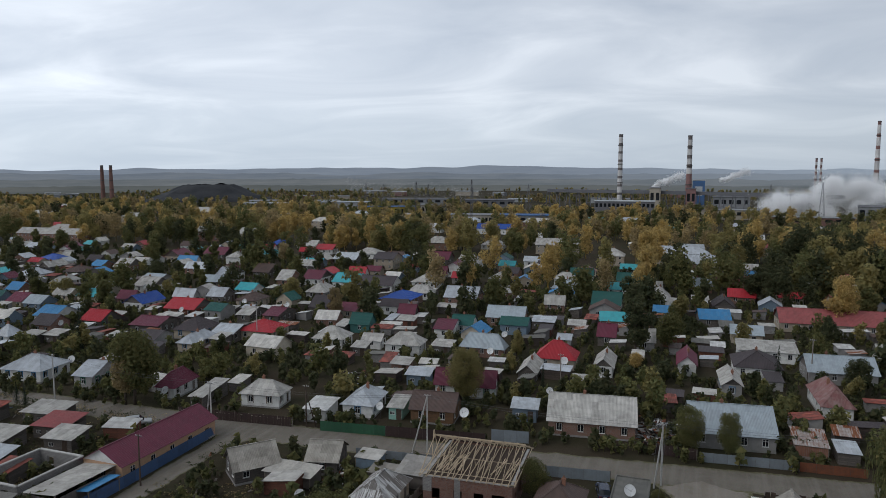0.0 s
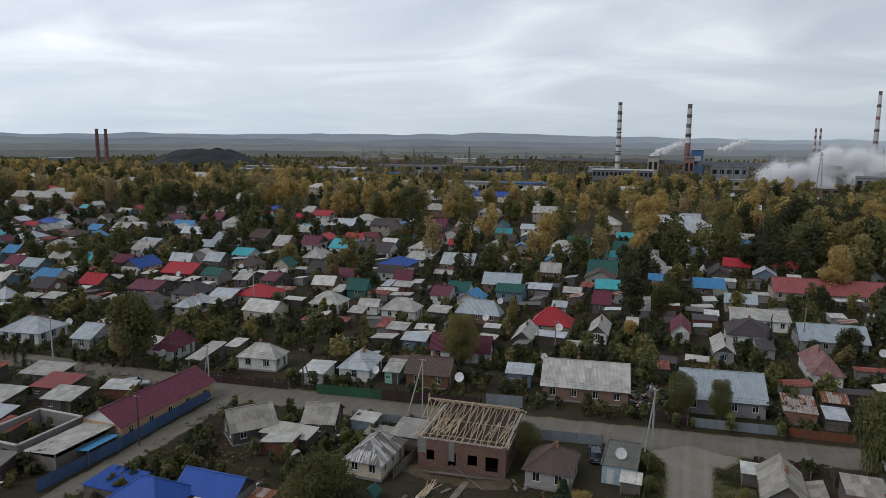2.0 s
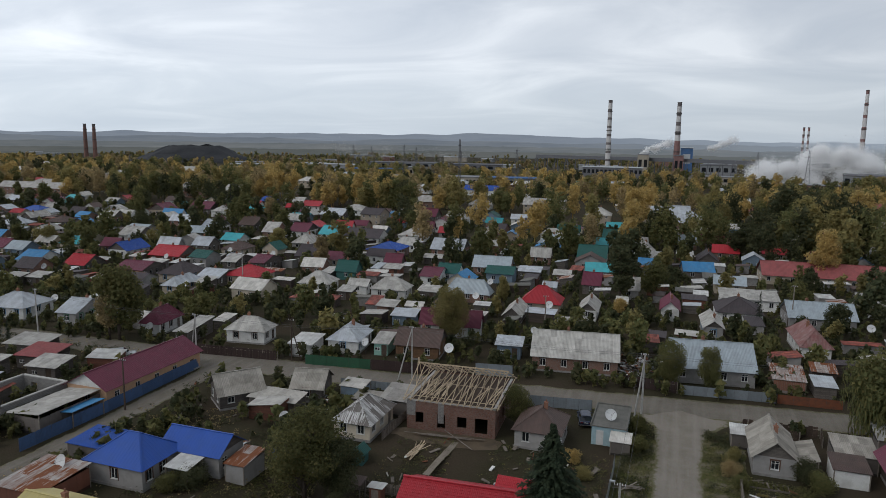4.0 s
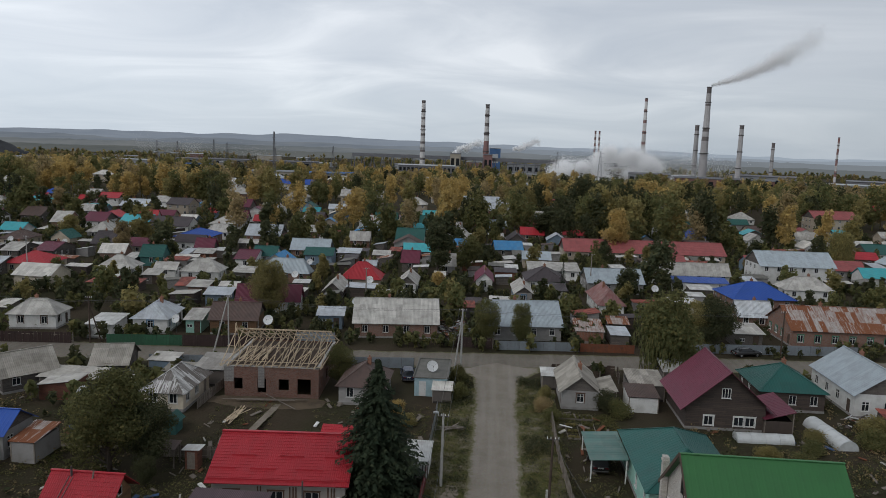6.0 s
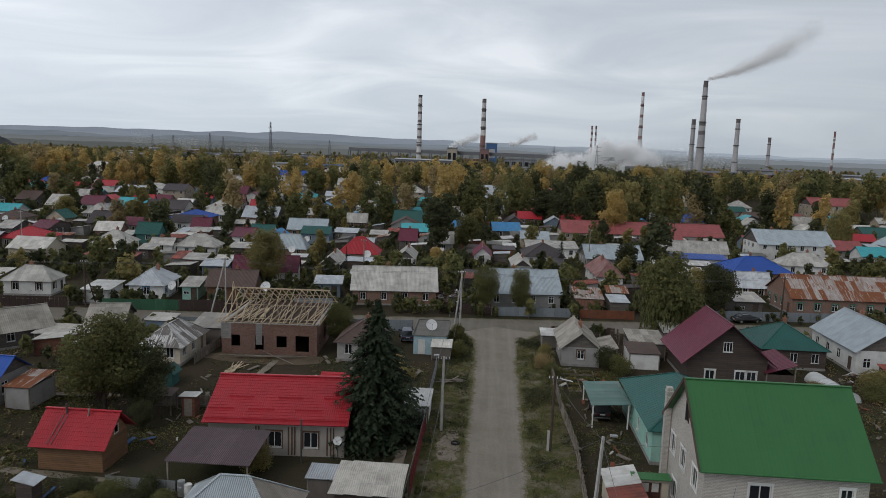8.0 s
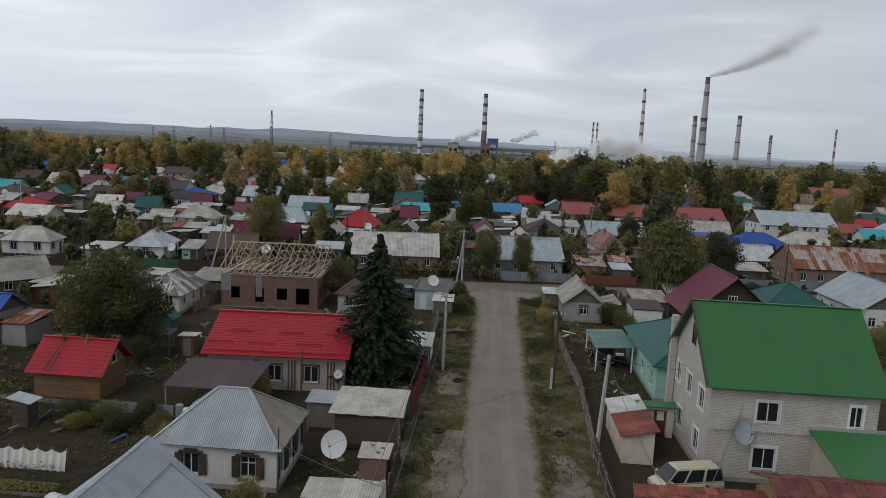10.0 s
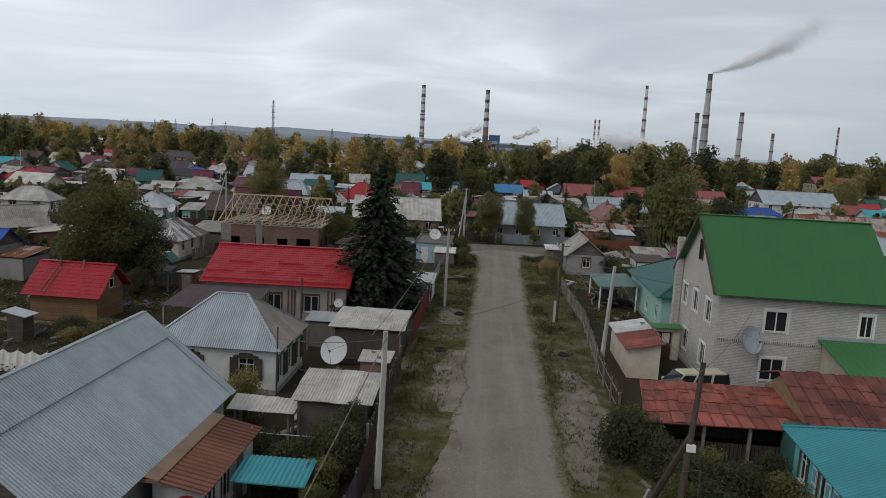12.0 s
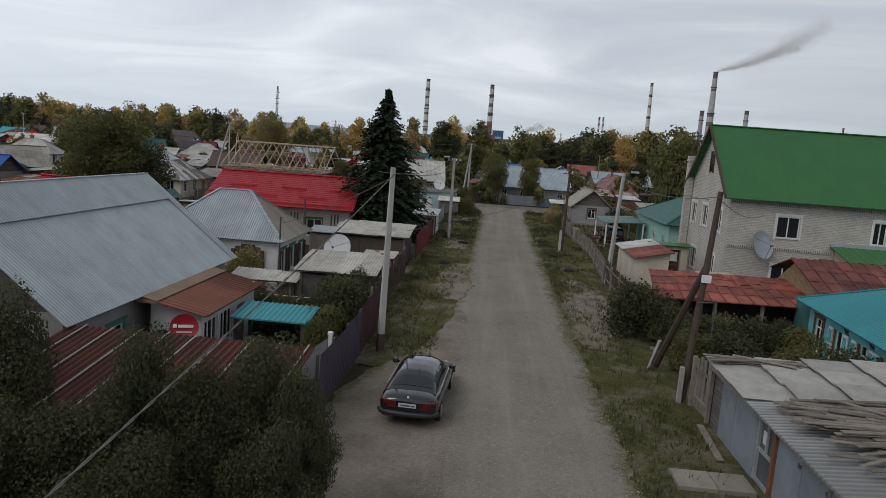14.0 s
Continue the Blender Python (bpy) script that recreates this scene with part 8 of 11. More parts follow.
    part("bar", Geo().box(-0.20, yr - 0.04, z - 0.015, 0.08, yr - 0.036, z + 0.03), DARK_STEEL, pl)
    part("bar", Geo().box(0.12, yr - 0.04, z - 0.015, 0.22, yr - 0.036, z + 0.03), DARK_STEEL, pl)
    part("bumper", Geo().box(-0.78, yr - 0.05, 0.42, 0.78, yr + 0.2, 0.56), paint if shape == "sedan" else DARK_STEEL, e)
    part("bumper", Geo().box(-0.74, yf - 0.2, 0.38, 0.74, yf + 0.05, 0.54), paint if shape == "sedan" else DARK_STEEL, e)
    part("trim", Geo().box(-0.79, yr - 0.056, 0.53, 0.79, yr - 0.05, 0.55), GALVANISED, e)
    return e


def saloon(x, y, yaw, paint, label):
    """A rounded four-door saloon facing +y before it is turned."""
    e = thing("car", label, "car", pose(x, y, 0, 0, 0, yaw), "parked cars")
    spine = [(-2.40, 0.46, 0.74, 0.62), (-2.37, 0.36, 0.86, 0.74), (-2.28, 0.30, 0.95, 0.82), (-2.1, 0.27, 0.99, 0.865), (-1.7, 0.25, 1.01, 0.89), (-1.0, 0.24, 1.0, 0.9), (0, 0.24, 0.97, 0.9), (0.9, 0.24, 0.95, 0.9), (1.5, 0.25, 0.90, 0.885),
             (1.9, 0.26, 0.83, 0.86), (2.2, 0.29, 0.74, 0.80), (2.33, 0.33, 0.66, 0.72), (2.38, 0.40, 0.58, 0.6)]
    part("body", loft([rounded(hw, z0, z1, yy, 32, 3.4) for yy, z0, z1, hw in spine]).mesh("body", True), paint, e)
    roofline = [(-1.86, 0.98), (-1.6, 1.13), (-1.3, 1.28), (-1.0, 1.375), (-0.6, 1.425), (-0.1, 1.44), (0.3, 1.42), (0.6, 1.33), (0.9, 1.14), (1.2, 0.95)]

    def crown(yy):
        for (a, za), (b, zb) in zip(roofline, roofline[1:]):
            if yy <= b:
                k = (yy - a) / (b - a)
                return za + (zb - za) * k
        return roofline[-1][1]

    def shell(yy, th, out=0.0):
        top, c, q = crown(yy), math.cos(th), math.sin(th)
        up = max(q, 0.0) ** 0.62
        z = 0.93 + (top - 0.93) * up
        hw = (0.82 - 0.05 * abs(yy) / 1.5) * (1 - 0.27 * up * (top - 0.93) / 0.5)
        return (math.copysign(abs(c) ** 0.62, c) * (hw + out), yy, z + out * q)

    def skin(y0, y1, t0, t1, out=0.0, ny=14, nt=18):
        g = Geo()
        grid = [[shell(y0 + (y1 - y0) * a / ny, radians(t0 + (t1 - t0) * b / nt), out) for b in range(nt + 1)] for a in range(ny + 1)]
        for r in grid:
            g.v += r
        for a in range(ny):
            for b in range(nt):
                o = a * (nt + 1) + b
                g.f.append((o, o + 1, o + nt + 2, o + nt + 1))
                g.uv += [(0, 0)] * 4
        return g

    cabin = part("cabin", skin(-1.86, 1.2, 0, 180, 0.0, 36, 40).mesh("cabin", True), paint, e)
    for nm, y0, y1, t0, t1 in (("rear_window", -1.68, -1.06, 36, 144), ("windscreen", 0.5, 1.1, 34, 146), ("side_window", -1.25, -0.33, 4, 33), ("side_window", -0.25, 0.72, 4, 33), ("side_window", -1.25, -0.33, 147, 176), ("side_window", -0.25, 0.72, 147, 176)):
        part(nm, skin(y0, y1, t0, t1, 0.012).mesh(nm, True), GLASS, cabin)
    for sd in (-1, 1):
        part("trim", Geo().tube([(sd * 0.83, yy, 0.975) for yy in (-1.3, -0.6, 0.1, 0.85)], [0.012] * 4, 6), GALVANISED, e)
        for wy in (-1.42, 1.42):
            w = part("wheel", Geo().tube([(sd * k, wy, 0.32) for k in (0.70, 0.72, 0.88, 0.90)], [0.29, 0.32, 0.32, 0.29], 24), TYRE, e)
            part("rim", Geo().tube([(sd * 0.893, wy, 0.32), (sd * 0.91, wy, 0.32)], [0.21, 0.19], 16), RIM, w)
        lamp = Geo()
        ring = [(0.34, -2.42), (0.56, -2.41), (0.72, -2.375), (0.825, -2.27), (0.875, -2.06)]
        for (xa, ya), (xb, yb) in zip(ring, ring[1:]):
            lamp.face([(sd * xa, ya, 0.64), (sd * xb, yb, 0.64), (sd * xb * 0.985, yb, 0.83), (sd * xa, ya + 0.015, 0.83)][::sd])
            lamp.face([(sd * xa, ya + 0.015, 0.83), (sd * xb * 0.985, yb, 0.83), (sd * xb * 0.9, yb + 0.12, 0.86), (sd * xa * 0.95, ya + 0.12, 0.86)][::sd])
        part("tail_lamp", lamp, TAIL, e)
        part("head_lamp", Geo().tube([(sd * 0.55, 2.3, 0.62), (sd * 0.55, 2.385, 0.62)], [0.12, 0.1], 16), LAMP, e)
        mirror = part("mirror", Geo().tube([(sd * 0.84, 0.72, 1.02), (sd * 0.93, 0.7, 1.05), (sd * 1.03, 0.68, 1.05), (sd * 1.06, 0.68, 1.05)], [0.04, 0.085, 0.08, 0.03], 12), paint, e)
        part("glass", Geo().tube([(sd * 0.97, 0.61, 1.05), (sd * 0.97, 0.6, 1.05)], [0.065, 0.065], 12), GLASS, mirror)
    pl = part("number_plate", Geo().box(-0.26, -2.425, 0.665, 0.26, -2.40, 0.78), PLATE, e)
    part("bar", Geo().box(-0.20, -2.43, 0.70, 0.08, -2.426, 0.745), DARK_STEEL, pl)
    part("bar", Geo().box(0.12, -2.43, 0.70, 0.22, -2.426, 0.745), DARK_STEEL, pl)
    for yy, sgn in ((-2.36, -1), (2.34, 1)):
        arc = [(-0.86, yy - sgn * 0.24), (-0.78, yy - sgn * 0.05), (-0.5, yy + sgn * 0.05), (0, yy + sgn * 0.08), (0.5, yy + sgn * 0.05), (0.78, yy - sgn * 0.05), (0.86, yy - sgn * 0.24)]
        part("bumper", Geo().tube([(a, b, 0.46) for a, b in arc], [0.085] * 7, 10).mesh("bumper", True), plain("dark_bumper", (0.02, 0.021, 0.024), (0.035, 0.034, 0.033), 0.5), e)
    part("aerial", Geo().tube([(0.1, -1.0, 1.38), (0.12, -1.25, 1.75)], [0.006, 0.003], 5), DARK_STEEL, e)
    part("badge", Geo().tube([(0, -2.31, 0.93), (0, -2.33, 0.95)], [0.035, 0.035], 12), GALVANISED, e)
    return e


BLACK_PAINT, _nt, _b = tree_of("black_car_paint")
_b.inputs["Base Color"].default_value = (0.006, 0.007, 0.010, 1)
_b.inputs["Roughness"].default_value = 0.12
_b.inputs["Coat Weight"].default_value = 0.6
bumped(_nt, _b, noise_fac(_nt, _nt.nodes.new("ShaderNodeNewGeometry").outputs["Position"], 30.0, 0.3, 0.7), 0.02)
saloon(-1.6, 20.0, -3, BLACK_PAINT, "glossy blue-black saloon car parked on the gravel street")
vehicle(12.4, 68.0, 0, car_paint("black_jeep_paint", (0.018, 0.018, 0.02)), "black off-road car under a carport", "suv")
vehicle(13.2, 40.4, 105, car_paint("cream_van_paint", (0.55, 0.50, 0.36)), "cream minivan parked before the brick house", "van")
vehicle(-10.4, 92.2, 12, car_paint("navy_car_paint", (0.02, 0.03, 0.06)), "navy car parked in a yard", "suv")
vehicle(43.0, 112.6, -74, car_paint("black_sedan_paint", (0.02, 0.021, 0.023)), "dark car parked by the cross road")
vehicle(-89.5, 91.4, -50, car_paint("silver_car_paint", (0.45, 0.47, 0.48)), "silver estate car parked on the grass", "suv")

# ---- yard things ----
def tyre_ring(x, y, z, r=0.33, label="old tyre lying on the verge", yaw=0, rx=0):
    n = 18
    g = Geo()
    for i in range(n):
        for k in range(8):
            q = []
            for a, b in ((i, k), (i + 1, k), (i + 1, k + 1), (i, k + 1)):
                t, p = 2 * math.pi * a / n, 2 * math.pi * b / 8
                rr = r + 0.1 * math.cos(p)
                q.append((rr * math.cos(t), rr * math.sin(t), 0.1 * math.sin(p)))
            g.face(q)
    return tagged(part("tyre", g.mesh("tyre", True), TYRE, at=pose(x, y, z, rx, 0, yaw)), label, "tyre")


tyre_ring(-2.75, 47.2, 0.12)
tyre_ring(-1.9, 58.6, 0.12)
tyre_ring(-5.4, 19.6, 0.12, 0.28, "half-sunk pale tyre ring by the fence")
tyre_ring(6.2, 48.2, 0.12, 0.3, "white-painted tyre on the verge")
for (bx, by, bh, mat, lab) in ((-20.6, 39.1, 0.9, DARK_STEEL, "dark steel barrel in the garden"), (-22.6, 47.9, 1.2, GALVANISED, "galvanised water drum by a canopy"), (-22.0, 47.8, 1.0, WHITE_FRAME, "white plastic drum by a canopy"), (-44.5, 68.4, 0.9, BLUE_SHEET, "blue plastic barrel in a yard"), (-43.5, 67.0, 0.9, BLUE_SHEET, "blue plastic barrel in a yard")):
    b = thing("barrel", lab, "barrel", pose(bx, by, 0), "barrels")
    part("drum", Geo().tube([(0, 0, 0), (0, 0, bh * 0.33), (0, 0, bh * 0.34), (0, 0, bh * 0.66), (0, 0, bh * 0.67), (0, 0, bh)], [0.29, 0.29, 0.305, 0.305, 0.29, 0.29], 16), mat, b)
    part("lid", Geo().tube([(0, 0, bh), (0, 0, bh + 0.03)], [0.27, 0.26], 16), mat, b)

tr = thing("tarpaulin", "white tarpaulin hung over a row of garden frames", "tarpaulin", pose(-28.3, 38.9, 0))
g = Geo()
for i in range(40):
    for j in range(6):
        q = []
        for a, b in ((i, j), (i + 1, j), (i + 1, j + 1), (i, j + 1)):
            u, v = a / 40, b / 6
            sag = 0.22 * math.sin(math.pi * ((u * 5) % 1)) * v
            q.append((-2.4 + 4.8 * u, -0.25 * (1 - v) + 0.08 * math.sin(u * 60) * (1 - v * 0.6), 1.35 * v - sag + 0.03))
        g.face(q)
part("sheet", g.mesh("sheet", True), plain("white_tarpaulin", (0.58, 0.56, 0.53), (0.45, 0.43, 0.40), 0.7, amount=0.4), tr)
for i in range(6):
    part("stake", Geo().beam((-2.4 + 0.96 * i, 0.05, 0), (-2.4 + 0.96 * i, 0.05, 1.5), 0.05), OLD_WOOD, tr)


def scrap(x, y, w, d, n, seed, label):
    """A heap of scrap and boards; its pieces are too many and too small to tell apart."""
    r = random.Random(seed)
    e = thing("scrap_heap", label, "scrap heap", pose(x, y, 0))
    mats = [GALVANISED, OLD_WOOD, DARK_STEEL, WHITE_FRAME, RUST_SHEET]
    for m in mats:
        g = Geo()
        for _ in range(n):
            px, py = r.gauss(0, w / 4), r.gauss(0, d / 4)
            hgt = 1.5 * math.exp(-(px / (w * 0.4)) ** 2 - (py / (d * 0.4)) ** 2) * r.random()
            a = Vector((px, py, hgt + 0.1))
            b = a + Vector((r.gauss(0, 0.8), r.gauss(0, 0.8), r.gauss(0, 0.25)))
            g.beam(a, b, r.uniform(0.06, 0.5), r.uniform(0.02, 0.16))
        tagged(part("scrap", g, m, e), kind="stuff")
    return e


scrap(-5.0, 118.5, 5.5, 12.0, 60, 2, "large heap of scrap metal and boards between two houses")
scrap(-46, 84.5, 5, 4, 14, 3, "heap of boards and scrap beside a shed")
scrap(-66, 128, 9, 8, 18, 4, "loose boards lying in a vegetable plot")
scrap(13.5, 37.6, 3, 2, 8, 6, "garden odds and ends beside a shed")
scrap(-49, 67, 3.5, 2, 10, 7, "boards and pallets beside the blue-roofed house")
scrap(47, 84, 4, 4, 10, 8, "timber offcuts in a yard")
# dishes on the houses further off
for k, (dx, dy, dz, dd) in enumerate(((-107.1, 104.0, 2.8, 1.5), (-94.2, 103.4, 2.2, 1.4), (-46.5, 74.0, 2.4, 1.5), (-35.9, 109.4, 2.8, 1.7), (-51.4, 108.6, 2.4, 1.5), (-24.6, 126.3, 2.8, 1.3), (-25.8, 148.2, 2.8, 1.7), (-43.2, 150.5, 2.8, 1.6),
                                      (-112.1, 135.8, 2.8, 1.6), (-127.6, 112.2, 2.8, 1.7), (36.9, 151.9, 3.0, 1.6), (-143.6, 165.8, 2.8, 1.6), (-185.3, 195.6, 2.8, 1.6), (-161.7, 139.5, 2.8, 1.6), (-134.1, 183.6, 2.8, 1.6), (-117.9, 183.0, 2.8, 1.6),
                                      (-44.4, 167.7, 2.8, 1.6), (-48.4, 186.5, 2.8, 1.6))):
    dish(dx, dy, dz, dd, -15 + (k * 23) % 30, 28, DISH_WHITE, "white satellite dish standing beside a roof", dz)

canopy(15.4, 114.8, 20.4, 121.0, 2.2, 3.0, "rust", "brick garage under a rust-striped sheet roof", name="shed", wall=WALLS["brick"], along="y")

# ---- the crowd of smaller houses, sheds and lean-tos between the houses ----
def free_spot(x, y, hw, hd, gap):
    return all(abs(x - a) > w + hw + gap or abs(y - b) > d + hd + gap for a, b, w, d in FOOTPRINTS)


def cottage(x, y, w, d, hz, rise, roof, wall, yaw, ridge_x):
    """A small gabled house: walls and gables, two roof slopes, windows."""
    e = thing("house", f"small house with {WALL_WORDS[wall]} and {ROOF_WORDS[roof]} roof", "house", pose(x, y, 0, 0, 0, yaw))
    FOOTPRINTS.append((x, y, w / 2 + 0.5, d / 2 + 0.5))
    c = [(-w / 2, -d / 2), (w / 2, -d / 2), (w / 2, d / 2), (-w / 2, d / 2)]
    g = Geo()
    wall_face(g, c[0], c[1], 0, hz, [(w * 0.28 - 0.5, w * 0.28 + 0.5, 0.95, 2.15), (w * 0.72 - 0.5, w * 0.72 + 0.5, 0.95, 2.15)])
    for i in (1, 2, 3):
        wall_face(g, c[i], c[(i + 1) % 4], 0, hz)
    X, Y, r = w / 2 + 0.4, d / 2 + 0.4, hz + rise
    if ridge_x:
        for s in (-1, 1):
            q = [(s * w / 2, -s * d / 2, hz), (s * w / 2, s * d / 2, hz), (s * w / 2, 0, r - 0.03)]
            g.face(q)
        ev = hz - rise * 0.8 / d + 0.06
        pair = (((-X, -Y, ev), (X, -Y, ev), (X, 0, r), (-X, 0, r)), ((X, Y, ev), (-X, Y, ev), (-X, 0, r), (X, 0, r)))
    else:
        for s in (-1, 1):
            q = [(s * w / 2, s * d / 2, hz), (-s * w / 2, s * d / 2, hz), (0, s * d / 2, r - 0.03)]
            g.face(q)
        ev = hz - rise * 0.8 / w + 0.06
        pair = (((-X, Y, ev), (-X, -Y, ev), (0, -Y, r), (0, Y, r)), ((X, -Y, ev), (X, Y, ev), (0, Y, r), (0, -Y, r)))
    part("body", g, WALLS[wall], e)
    q = Geo()
    for corner in pair:
        slope(q, *corner, 0.3 if y < 250 else 0.8, 0.02)
    part("roof", q, ROOFS[roof], e)
    for u in (-0.22, 0.22):
        window(e, u * w, -d / 2, 0.95, 0, 1.0, 1.2, 2, sill=False)
    return e


def lean_to(x, y, w, d, z0, z1, roof, wall, yaw, ridge_x):
    e = thing("shed", f"shed with {WALL_WORDS[wall]} and {ROOF_WORDS[roof]} roof", "shed", pose(x, y, 0, 0, 0, yaw), "garden sheds")
    FOOTPRINTS.append((x, y, w / 2 + 0.2, d / 2 + 0.2))
    g = Geo()
    c = [(-w / 2, -d / 2, z0), (w / 2, -d / 2, z0 if ridge_x else z1), (w / 2, d / 2, z1), (-w / 2, d / 2, z1 if ridge_x else z0)]
    for i in range(4):
        a, b = c[i], c[(i + 1) % 4]
        g.face([(a[0], a[1], 0), (b[0], b[1], 0), b, a])
    part("body", g, WALLS[wall], e)
    q = Geo()
    X, Y = w / 2 + 0.25, d / 2 + 0.25
    if ridge_x:
        slope(q, (-X, -Y, z0), (X, -Y, z0), (X, Y, z1 + 0.05), (-X, Y, z1 + 0.05), 0.3, 0.02)
    else:
        slope(q, (-X, Y, z0), (-X, -Y, z0), (X, -Y, z1 + 0.05), (X, Y, z1 + 0.05), 0.3, 0.02)
    part("roof", q, ROOFS[roof], e)
    return e


rnd = random.Random(404)
cottages = sheds = 0
for _ in range(15000):
    y = rnd.uniform(108, 330)
    x = rnd.uniform(-1.38 * y - 6, 0.62 * y + 8)
    if y < 110 + 0.11 * x + 4 or abs(x + 5) < 7 and y < 128:
        continue
    w, d = rnd.uniform(5.5, 9.0), rnd.uniform(5.0, 7.5)
    if cottages < 146 and y > (165 if x > -80 else 135) and free_spot(x, y, w / 2, d / 2, 1.6):
        cottages += 1
        cottage(x, y, w, d, rnd.uniform(2.4, 2.9), rnd.uniform(1.5, 2.3), rnd.choice(("w", "w", "w", "w2", "g", "s", "w2", "M", "d", "k", "t", "R", "S", "M", "P", "q")), rnd.choice(("white", "grey", "beige", "cream", "wood", "brick", "white", "blue")), rnd.gauss(3, 5), rnd.random() < 0.6)
    elif sheds < 200:
        w, d = rnd.uniform(2.6, 6.5), rnd.uniform(2.2, 3.6)
        if rnd.random() < 0.4:
            w, d = d, w
        if y < 240 and free_spot(x, y, w / 2, d / 2, 0.15) and not free_spot(x, y, w / 2, d / 2, 3.5):
            sheds += 1
            z0 = rnd.uniform(1.8, 2.2)
            lean_to(x, y, w, d, z0, z0 + rnd.uniform(0.2, 0.7), rnd.choice(("w", "w", "w2", "w2", "tin", "tin", "rust", "felt", "d", "rr", "g", "k")), rnd.choice(("wood", "wood", "grey", "log", "redwood", "block")), rnd.gauss(3, 4), rnd.random() < 0.6)
# houses and two-storey blocks that show between the trees of the belt
blocks = 0
for _ in range(900):
    y = rnd.uniform(335, 600)
    x = rnd.uniform(-1.3 * y, 0.5 * y)
    if blocks < 46 and free_spot(x, y, 6, 5, 9):
        blocks += 1
        if rnd.random() < 0.35:
            house("apartment_block", x, y, rnd.uniform(16, 28), 10.5, 5.6, 3.0, "hip", rnd.choice(("w2", "w", "g", "w2", "P")), rnd.choice(("beige", "brick", "cream")), yaw=rnd.gauss(4, 4), pitch=0.6, storeys=2, category="building", front=5, side=1, entry=False, stack=False)
        else:
            cottage(x, y, rnd.uniform(9, 13), rnd.uniform(8, 10), rnd.uniform(3.0, 5.0), rnd.uniform(2.4, 3.2), rnd.choice(("w", "w2", "w2", "g", "tin", "q", "R", "s")), rnd.choice(("white", "grey", "beige", "cream")), rnd.gauss(4, 6), rnd.random() < 0.7)
for _ in range(900):
    if sheds >= 230:
        break
    x, y = rnd.choice(((rnd.uniform(-125, -48), rnd.uniform(42, 88)), (rnd.uniform(46, 85), rnd.uniform(62, 98)), (rnd.uniform(-130, -80), rnd.uniform(50, 88))))
    if abs(x + 71) < 6:
        continue
    w, d = rnd.uniform(3, 6.5), rnd.uniform(2.4, 3.8)
    if free_spot(x, y, w / 2, d / 2, 0.8):
        sheds += 1
        z0 = rnd.uniform(1.8, 2.2)
        lean_to(x, y, w, d, z0, z0 + rnd.uniform(0.2, 0.7), rnd.choice(("w", "felt", "tin", "rust", "d", "rr", "w")), rnd.choice(("wood", "log", "redwood")), rnd.gauss(5, 6), rnd.random() < 0.6)

# ---- trees ----
LEAVES = {
    "olive": leafage("olive_leaves", (0.225, 0.21, 0.09), (0.27, 0.235, 0.1), (0.36, 0.285, 0.11), 0.55),
    "green": leafage("green_leaves", (0.115, 0.13, 0.055), (0.15, 0.15, 0.062), (0.21, 0.185, 0.072), 0.48),
    "dark": leafage("dark_leaves", (0.056, 0.07, 0.036), (0.075, 0.082, 0.042), (0.115, 0.108, 0.052), 0.38),
    "gold": leafage("golden_leaves", (0.46, 0.335, 0.13), (0.37, 0.285, 0.125), (0.53, 0.39, 0.145), 0.55),
    "brown": leafage("russet_leaves", (0.38, 0.295, 0.16), (0.32, 0.26, 0.145), (0.45, 0.34, 0.165), 0.55),
    "needle": leafage("spruce_needles", (0.018, 0.030, 0.018), (0.026, 0.038, 0.022), (0.04, 0.048, 0.026), 0.1),
}


def leaf_cloud(rnd, lobes, count, size, droop=0.0, shell=0.55):
    """Leaves as small triangles, in lobes (x, y, z, rx, rz), thicker towards the outside. Returns vertices and faces."""
    r = np.random.default_rng(rnd.randrange(1 << 30))
    L = np.array(lobes)
    wt = L[:, 3] ** 2 * L[:, 4]
    pick = r.choice(len(L), count, p=wt / wt.sum())
    d = r.normal(size=(count, 3))
    d /= np.linalg.norm(d, axis=1)[:, None]
    rad = np.maximum(r.random(count) ** (1 / 3), shell * r.random(count) ** 0.5)
    a = d * rad[:, None]
    p = L[pick, :3] + a * np.stack([L[pick, 3], L[pick, 3], L[pick, 4]], 1)
    n = a + np.array((0, 0, 0.35)) + r.normal(0, 0.6, (count, 3))
    n /= np.linalg.norm(n, axis=1)[:, None] + 1e-6
    q = r.normal(size=(count, 3)) - np.array((0, 0, droop))
    s = np.cross(n, q)
    s /= np.linalg.norm(s, axis=1)[:, None] + 1e-6
    t = np.cross(n, s)
    k = (size * r.uniform(0.6, 1.35, count))[:, None]
    v = np.stack([p - s * k * 0.55 - t * k * 0.3, p + s * k * 0.5 - t * k * 0.35 + n * k * 0.1, p + t * k * 0.65], 1).reshape(-1, 3)
    return v.tolist(), np.arange(count * 3).reshape(-1, 3).tolist()


def crown_lobes(rnd, h, r, base, n):
    """Lobes of a crown between base and h."""
    out = []
    for i in range(n):
        f = (i + 0.5) / n
        z = base + (h - base) * (0.12 + 0.8 * f)
        swell = math.sin(math.pi * (0.18 + 0.72 * f)) ** 0.8
        a = rnd.uniform(0, 2 * math.pi) + i * 2.4
        off = r * swell * rnd.uniform(0.25, 0.62 if n < 20 else 0.85)
        lr = r * rnd.uniform(0.34, 0.58) * (0.65 + 0.5 * swell) * (14 / max(n, 14)) ** 0.4
        out.append((off * math.cos(a), off * math.sin(a), z, lr, lr * rnd.uniform(0.7, 1.05)))
    return out


